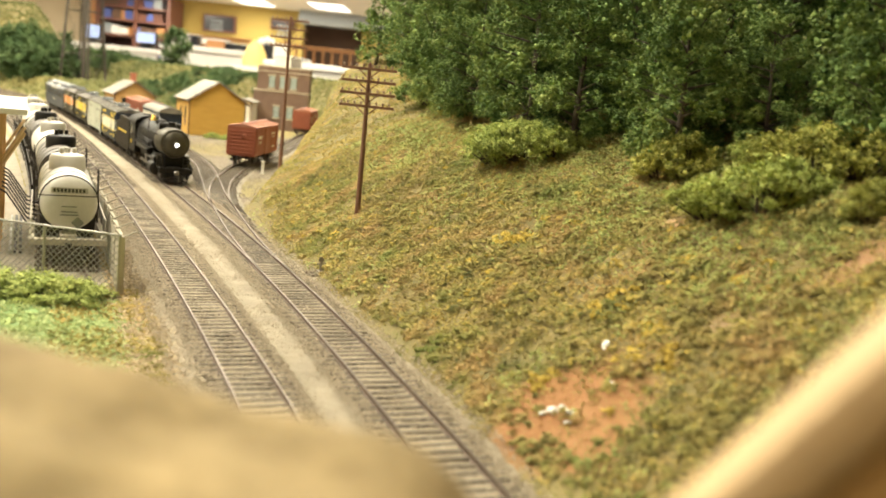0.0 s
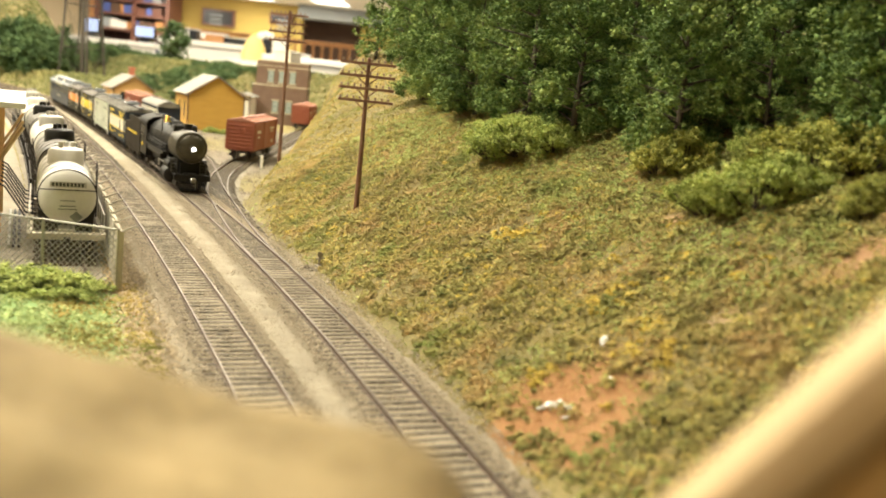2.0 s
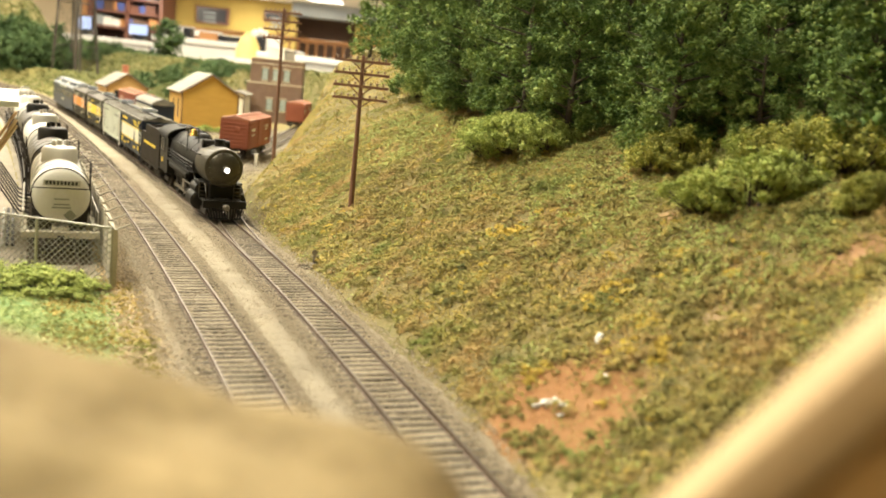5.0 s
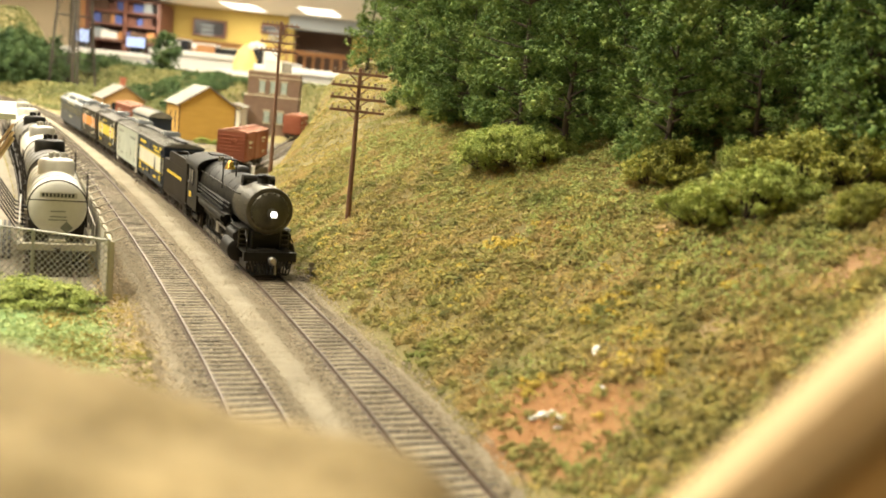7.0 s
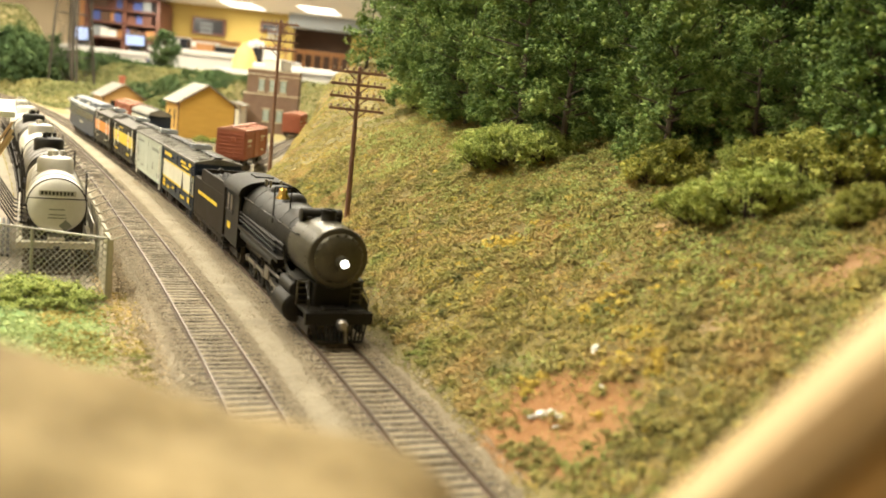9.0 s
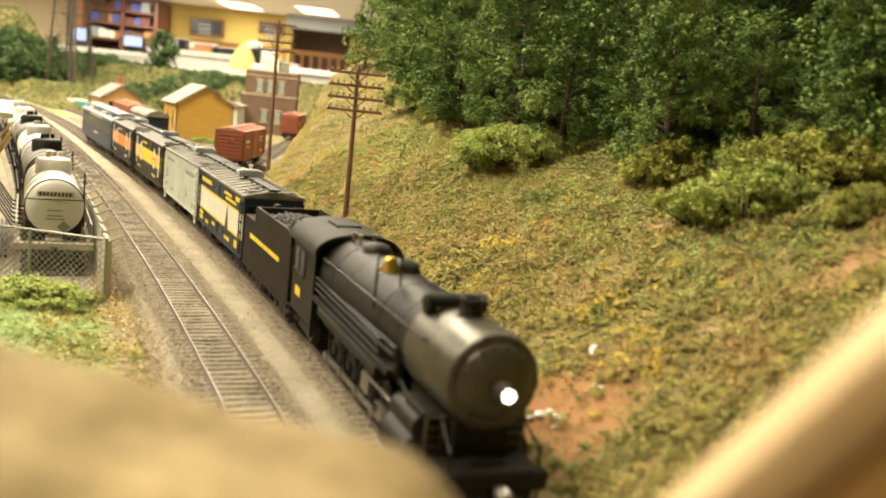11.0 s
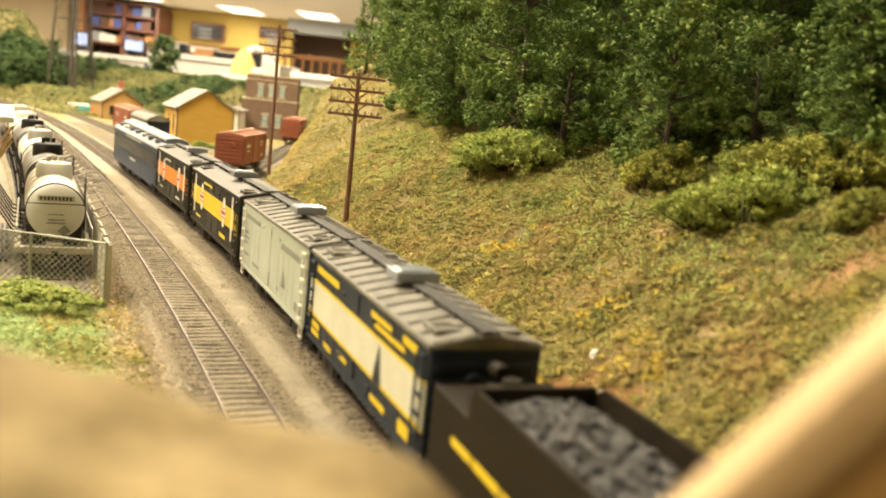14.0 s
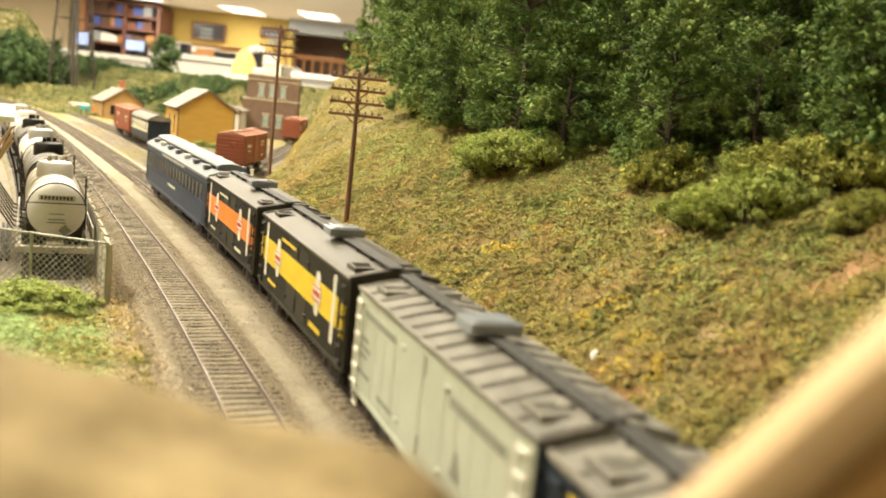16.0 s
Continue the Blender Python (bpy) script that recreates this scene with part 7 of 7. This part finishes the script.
def timber_brace():
    e = thing("timber_brace", "pale planed timber brace at the edge of the layout", "timber brace")
    a, b = Vector((17.7, 57.6, 77.9)), Vector((26.3, 53.6, 91.6))
    d = (b - a).normalized()
    a2, b2 = a - d * 95, b + d * 60
    m = Matrix.Translation(((a2 + b2) / 2) * MM) @ d.to_track_quat("X", "Z").to_matrix().to_4x4()
    L = (b2 - a2).length / 2
    bm = B()
    box(bm, -L, L, -6, 6, -3.5, 0.6, 1.2)
    p = part("beam", bm, M["timber"], e)
    p.matrix_world = m
    # a second box below the beam, coloured brown as its shaded underside
    bm = B()
    box(bm, -L, L, -5.4, 8, -26, -3.6, 0.6)
    p = part("lower_board", bm, M["timber_shade"], e)
    p.matrix_world = m
    return e


timber_brace()


# ---- the hall behind the layout (metres) ----
M.update({
    "wall_yellow": mat("yellow_wall_paint", (0.50, 0.37, 0.105), (0.45, 0.33, 0.09), 0.8, 0, 6, 700, 0.03),
    "wall_beige": mat("beige_wall_paint", (0.62, 0.52, 0.36), (0.56, 0.46, 0.31), 0.8, 0, 6, 700, 0.03),
    "wall_blue": mat("grey_blue_soffit", (0.33, 0.36, 0.38), (0.28, 0.31, 0.33), 0.8, 0, 6, 500, 0.03),
    "ceiling": mat("white_ceiling_tiles", (0.86, 0.83, 0.76), (0.80, 0.77, 0.70), 0.9, 0, 5, 400, 0.1),
    "panel_glow": mat("lit_ceiling_panel", (1.0, 0.96, 0.86), (1.0, 0.96, 0.86), 0.4, 0, 5, 300, 0, glow=3.0),
    "screen": mat("dark_screen", (0.02, 0.02, 0.025), (0.04, 0.04, 0.045), 0.2, 0, 5, 300, 0),
    "monitor_glow": mat("lit_blue_monitor", (0.40, 0.55, 1.0), (0.5, 0.6, 1.0), 0.2, 0, 5, 60, 0, glow=0.35),
    "wood_red": mat("red_brown_wood", (0.12, 0.045, 0.03), (0.17, 0.07, 0.045), 0.5, 0, 4, 120, 0.1),
    "wood_orange": mat("orange_wood", (0.50, 0.24, 0.09), (0.42, 0.19, 0.07), 0.5, 0, 4, 120, 0.1),
    "counter_white": mat("white_table_top", (0.82, 0.80, 0.76), (0.74, 0.72, 0.68), 0.5, 0, 4, 200, 0.02),
    # dark brown that carries the doorway's dimness; some folders share it
    "dark_room": mat("dimness_and_folder_brown", (0.10, 0.055, 0.035), (0.14, 0.08, 0.05), 0.7, 0, 5, 300, 0.05),
    # the floor is out of view; its pale tone bounces light up to the ceiling
    "floor": mat("pale_bounce_floor", (0.52, 0.49, 0.43), (0.44, 0.41, 0.35), 0.95, 0, 5, 300, 0.3),
    "cloth_yellow": mat("yellow_foam_cover", (0.92, 0.68, 0.26), (0.86, 0.60, 0.20), 0.7, 0, 5, 60, 0.2),
    "book_blue": mat("blue_box", (0.06, 0.10, 0.35), (0.1, 0.14, 0.4), 0.5, 0, 4, 60, 0),
})


K = 2.02    # the end of the hall lies this much farther than the plan below is drawn


def far_z(z):
    return z if z in (ZF, CEILING) else 0.105 + (z - 0.105) * K


def slab(name, label, category, x0, x1, y0, y1, z0, z1, material, kind="structure", parent=None, bevel=0.0, far=False):
    if far:
        x0, x1, y0, y1, z0, z1 = x0 * K, x1 * K, y0 * K, y1 * K, far_z(z0), far_z(z1)
    bm = B()
    box(bm, x0 * 1000, x1 * 1000, y0 * 1000, y1 * 1000, z0 * 1000, z1 * 1000, bevel * 1000)
    ob = part(name, bm, material, parent)
    return tagged(ob, label, category, kind=kind) if not parent else ob


X0, X1, YB, YF, ZF = -8.0, 4.0, 9.0, -1.75, -1.15
# unseen floor, serving as a reflector for the ceiling
slab("floor", "unseen hall floor, pale to bounce light onto the ceiling", "floor", X0, X1, YF, YB, ZF - 0.05, ZF, M["floor"], far=True)
slab("ceiling", "cream tiled ceiling with light panels", "ceiling", X0 * K, X1 * K, YF * K, YB * K, CEILING, CEILING + 0.1, M["ceiling"])
slab("wall_north", "yellow painted end wall of the hall", "wall", -3.42, -1.57, YB, YB + 0.1, ZF, CEILING, M["wall_yellow"], far=True)
slab("wall_north_beige", "beige painted stretch of the end wall", "wall", X0, -3.42, YB, YB + 0.1, ZF, CEILING, M["wall_beige"], far=True)
slab("wall_north_right", "yellow painted end wall beside the doorway", "wall", -1.0, X1, YB, YB + 0.1, ZF, CEILING, M["wall_yellow"], far=True)
slab("wall_south", "beige wall behind the camera", "wall", X0, X1, YF - 0.1, YF, ZF, CEILING, M["wall_beige"], far=True)
slab("wall_west", "beige side wall of the hall", "wall", X0 - 0.1, X0, YF, YB, ZF, CEILING, M["wall_beige"], far=True)
slab("wall_east", "beige side wall of the hall", "wall", X1, X1 + 0.1, YF, YB, ZF, CEILING, M["wall_beige"], far=True)
slab("soffit", "grey-blue soffit over the dark doorway", "soffit", -1.57, -0.4, YB - 0.3, YB - 0.01, 0.60, CEILING, M["wall_blue"], far=True)
# a single sheet behind the opening, its dimness put into the colour
slab("doorway_back", "dark brown sheet painted as the dimness beyond the doorway", "wall", -1.8, -0.8, YB + 0.5, YB + 0.6, ZF, CEILING, M["dark_room"], far=True)
slab("layout_base", "timber base under the model scenery", "base", -2.7, 1.5, -0.42, 4.1, -1.149, -0.30, M["wood_red"])


def framed_screen(x0, x1, z0, z1):
    e = tagged(new("wall_screen"), "dark framed notice board on the yellow wall", "notice board", "notice boards")
    slab("frame", "", "", x0, x1, YB - 0.05, YB - 0.002, z0, z1, M["wood_red"], parent=e, far=True, bevel=0.005)
    slab("board", "", "", x0 + 0.02, x1 - 0.02, YB - 0.055, YB - 0.045, z0 + 0.02, z1 - 0.02, M["screen"], parent=e, far=True)
    for k in range(3):
        slab("lettering", "", "", x0 + 0.08, x0 + 0.20, YB - 0.058, YB - 0.056, z1 - 0.07 - k * 0.04, z1 - 0.055 - k * 0.04, M["wall_blue"], parent=e, far=True)


framed_screen(-2.54, -2.22, 0.445, 0.61)
framed_screen(-1.885, -1.66, 0.53, 0.625)


def bookcase():
    e = tagged(new("bookcase"), "red-brown bookcase with coloured boxes and papers", "bookcase")
    rng = random.Random(3)
    slab("back", "", "", -3.40, -2.75, 8.9, 8.95, ZF, 0.68, M["wood_red"], parent=e, far=True)
    for z in (ZF, -0.7, -0.3, 0.1, 0.30, 0.44, 0.56, 0.67):
        slab("shelf", "", "", -3.40, -2.75, 8.55, 8.92, z, z + 0.02, M["wood_red"], parent=e, far=True)
    for x in (-3.42, -3.07, -2.76):
        slab("upright", "", "", x, x + 0.03, 8.55, 8.95, ZF, 0.68, M["wood_red"], parent=e, far=True)
    for z in (0.12, 0.32, 0.46, 0.58):
        x = -3.36
        while x < -2.82:
            w = rng.uniform(0.03, 0.09)
            slab("folder", "", "", x, x + w * 0.9, 8.6, 8.85, z, z + rng.uniform(0.06, 0.095), M[rng.choice(("wood_red", "counter_white", "book_blue", "wall_blue", "dark_room", "wood_orange"))], parent=e, far=True)
            x += w
    return e


bookcase()
slab("column", "orange wooden column beside the bookcase", "column", -3.50, -3.41, 8.6, 8.8, ZF, CEILING, M["wood_orange"], far=True)


def railing(x0, x1, y, z0, z1):
    e = tagged(new("railing"), "orange-brown wooden railing with balusters", "railing")
    slab("top_rail", "", "", x0, x1, y - 0.03, y + 0.03, z1 - 0.035, z1, M["wood_orange"], parent=e, far=True, bevel=0.006)
    slab("bottom_rail", "", "", x0, x1, y - 0.02, y + 0.02, z0, z0 + 0.03, M["wood_orange"], parent=e, far=True)
    n = int((x1 - x0) / 0.075)
    for i in range(n + 1):
        x = x0 + (x1 - x0) * i / n
        slab("baluster", "", "", x - 0.009, x + 0.009, y - 0.012, y + 0.012, z0 + 0.02, z1 - 0.03, M["wood_orange"], parent=e, far=True)
    for x in (x0, (x0 + x1) / 2, x1):
        slab("post", "", "", x - 0.025, x + 0.025, y - 0.025, y + 0.025, ZF, z1 + 0.02, M["wood_orange"], parent=e, far=True)


railing(-2.35, -0.55, 7.6, 0.14, 0.36)


def table(x0, x1, y0, y1, top, label):
    e = tagged(new("display_table"), label, "table", "display tables")
    slab("tabletop", "", "", x0, x1, y0, y1, top - 0.03, top, M["counter_white"], parent=e, bevel=0.006)
    slab("apron", "", "", x0 + 0.02, x1 - 0.02, y0 + 0.02, y0 + 0.04, top - 0.30, top - 0.03, M["counter_white"], parent=e)
    for x in (x0 + 0.05, x1 - 0.05):
        for y in (y0 + 0.05, y1 - 0.05):
            slab("leg", "", "", x - 0.025, x + 0.025, y - 0.025, y + 0.025, ZF, top - 0.03, M["wood_red"], parent=e)


table(-1.75, -0.98, 5.3, 6.0, 0.215, "white-topped display table behind the layout")
table(-0.95, -0.40, 4.4, 5.0, 0.170, "bright white table behind the brick building")
table(-2.55, -1.85, 5.6, 6.3, 0.175, "white-topped display table with lit monitors")


def monitor(x, y, z, w, h):
    e = tagged(new("monitor"), "small lit monitor standing on the table", "monitor", "monitors")
    slab("case", "", "", x - w / 2, x + w / 2, y, y + 0.03, z + 0.03, z + 0.03 + h, M["screen"], parent=e, bevel=0.004)
    slab("screen_face", "", "", x - w / 2 + 0.008, x + w / 2 - 0.008, y - 0.002, y, z + 0.038, z + 0.022 + h, M["monitor_glow"], parent=e)
    slab("foot", "", "", x - w / 4, x + w / 4, y, y + 0.08, z, z + 0.034, M["screen"], parent=e)


monitor(-1.98, 5.75, 0.175, 0.13, 0.075)
monitor(-2.32, 5.75, 0.175, 0.11, 0.09)


def clutter():
    rng = random.Random(9)
    for i in range(16):
        x = rng.uniform(-1.72, -1.05)
        w, h = rng.uniform(0.03, 0.08), rng.uniform(0.02, 0.07)
        e = tagged(new("display_box"), "small boxed item lying on the display table", "box", "boxes on the tables")
        y = rng.uniform(5.4, 5.85)
        slab("box", "", "", x - w, x + w, y, y + 0.08, 0.215, 0.215 + h, M[rng.choice(("screen", "book_blue", "counter_white", "wall_blue", "wood_orange"))], parent=e, bevel=0.004)
        slab("lid", "", "", x - w - 0.003, x + w + 0.003, y - 0.003, y + 0.083, 0.215 + h, 0.219 + h, M["counter_white"], parent=e)


clutter()


def foam_mound():
    rng = random.Random(2)
    bm = B()
    lathe(bm, [(0, 66), (30, 70), (70, 62), (110, 44), (135, 22), (142, 4)], (0, 0, 0), (0, 0, 1), 24)
    for v in bm.verts:
        v.co *= rng.uniform(0.95, 1.05)
    e = tagged(new("yellow_mound"), "bright yellow rounded mound on the white table", "display model")
    e.matrix_world = pose(-1.12, 5.0, 0.13)
    part("mound", bm, M["cloth_yellow"], e, smooth=True)
    bm = B()
    for x, z, r in ((30, 135, 26), (55, 150, 20), (80, 140, 22)):
        bmesh.ops.create_icosphere(bm, subdivisions=2, radius=r, matrix=Matrix.Translation((x, 0, z)))
    part("white_top", bm, M["counter_white"], e, smooth=True)
    bm = B()
    box(bm, 20, 90, -20, 20, 0, 125, 6)
    part("stand", bm, M["screen"], e)


foam_mound()
table(-1.25, -0.96, 4.85, 5.2, 0.13, "small white table under the yellow mound")


def ceiling_panel(x, y, sx=0.6, sy=1.2):
    e = tagged(new("ceiling_light"), "rectangular fluorescent ceiling light panel", "ceiling light", "ceiling lights")
    slab("frame", "", "", x - sx / 2 - 0.03, x + sx / 2 + 0.03, y - sy / 2 - 0.03, y + sy / 2 + 0.03, CEILING - 0.012, CEILING - 0.001, M["ceiling"], parent=e)
    slab("diffuser", "", "", x - sx / 2, x + sx / 2, y - sy / 2, y + sy / 2, CEILING - 0.018, CEILING - 0.0125, M["panel_glow"], parent=e)


for lx, ly, lw in LAMPS:
    ceiling_panel(lx, ly)


# ---- sleepers, last of the structure's pieces ----
ties(main_track, at, turn_at, -880, 2600, -150, 900)
ties(second_track, on_second, turn_second, -880, 2600, -80, 900)


# ---- motion ----
# seconds, millimetres that the train still has to run to its place at 14.5 s
RUN = [(0, 948), (0.5, 930), (1, 910), (1.5, 889), (2, 867), (2.5, 847), (3, 826), (3.5, 804), (4, 780), (6.5, 628), (7, 593), (7.5, 560), (8, 529), (8.5, 497),
       (9, 464), (11.5, 267), (12, 225), (12.5, 180), (13, 136), (13.5, 91), (14, 45.5), (14.5, 0), (15, -50), (15.5, -101), (16, -152)]


def vehicle_pose(s, half):
    (fx, fy), (rx, ry) = at(s - half), at(s + half)
    return pose((fx + rx) / 2 * MM, (fy + ry) / 2 * MM, 0, 0, 0, math.degrees(math.atan2(-(fx - rx), fy - ry)))


def motions():
    for ob, s, half in TRAIN:
        walk(ob, [(t, vehicle_pose(s + run, half)) for t, run in RUN])
    # driving wheels and their rods turn with the way run
    times = [i / 10 for i in range(161)]
    way = np.interp(times, [t for t, _ in RUN], [r for _, r in RUN])
    for ob, y, r, side in DRIVERS:
        turn = [-math.degrees((way[0] - w) / r) for w in way]
        flip = pose(0, 0, 0, 0, 0, 0 if side > 0 else 180)
        walk(ob, [(t, pose(side * 8.2 * MM, y * MM, r * MM, a + (90 if side > 0 else 0)) @ flip) for t, a in zip(times, turn)])
    for ob, side in RODS:
        rows = []
        for t, w in zip(times, way):
            a = -(way[0] - w) / 9.0 + (math.pi / 2 if side > 0 else 0)
            rows.append((t, pose(0, 4.2 * math.sin(a) * MM, (9.0 - 4.2 * math.cos(a)) * MM)))
        walk(ob, rows)
    half = [i / 20 for i in range(321)]
    way = np.interp(half, [t for t, _ in RUN], [r for _, r in RUN])
    for ob, r, side in WHEELS:
        x, y, z = ob.location
        flip = pose(0, 0, 0, 0, 0, 0 if side > 0 else 180)
        walk(ob, [(t, Matrix.Translation((x, y, z)) @ pose(0, 0, 0, -math.degrees((way[0] - w) / r)) @ flip) for t, w in zip(half, way)])


motions()
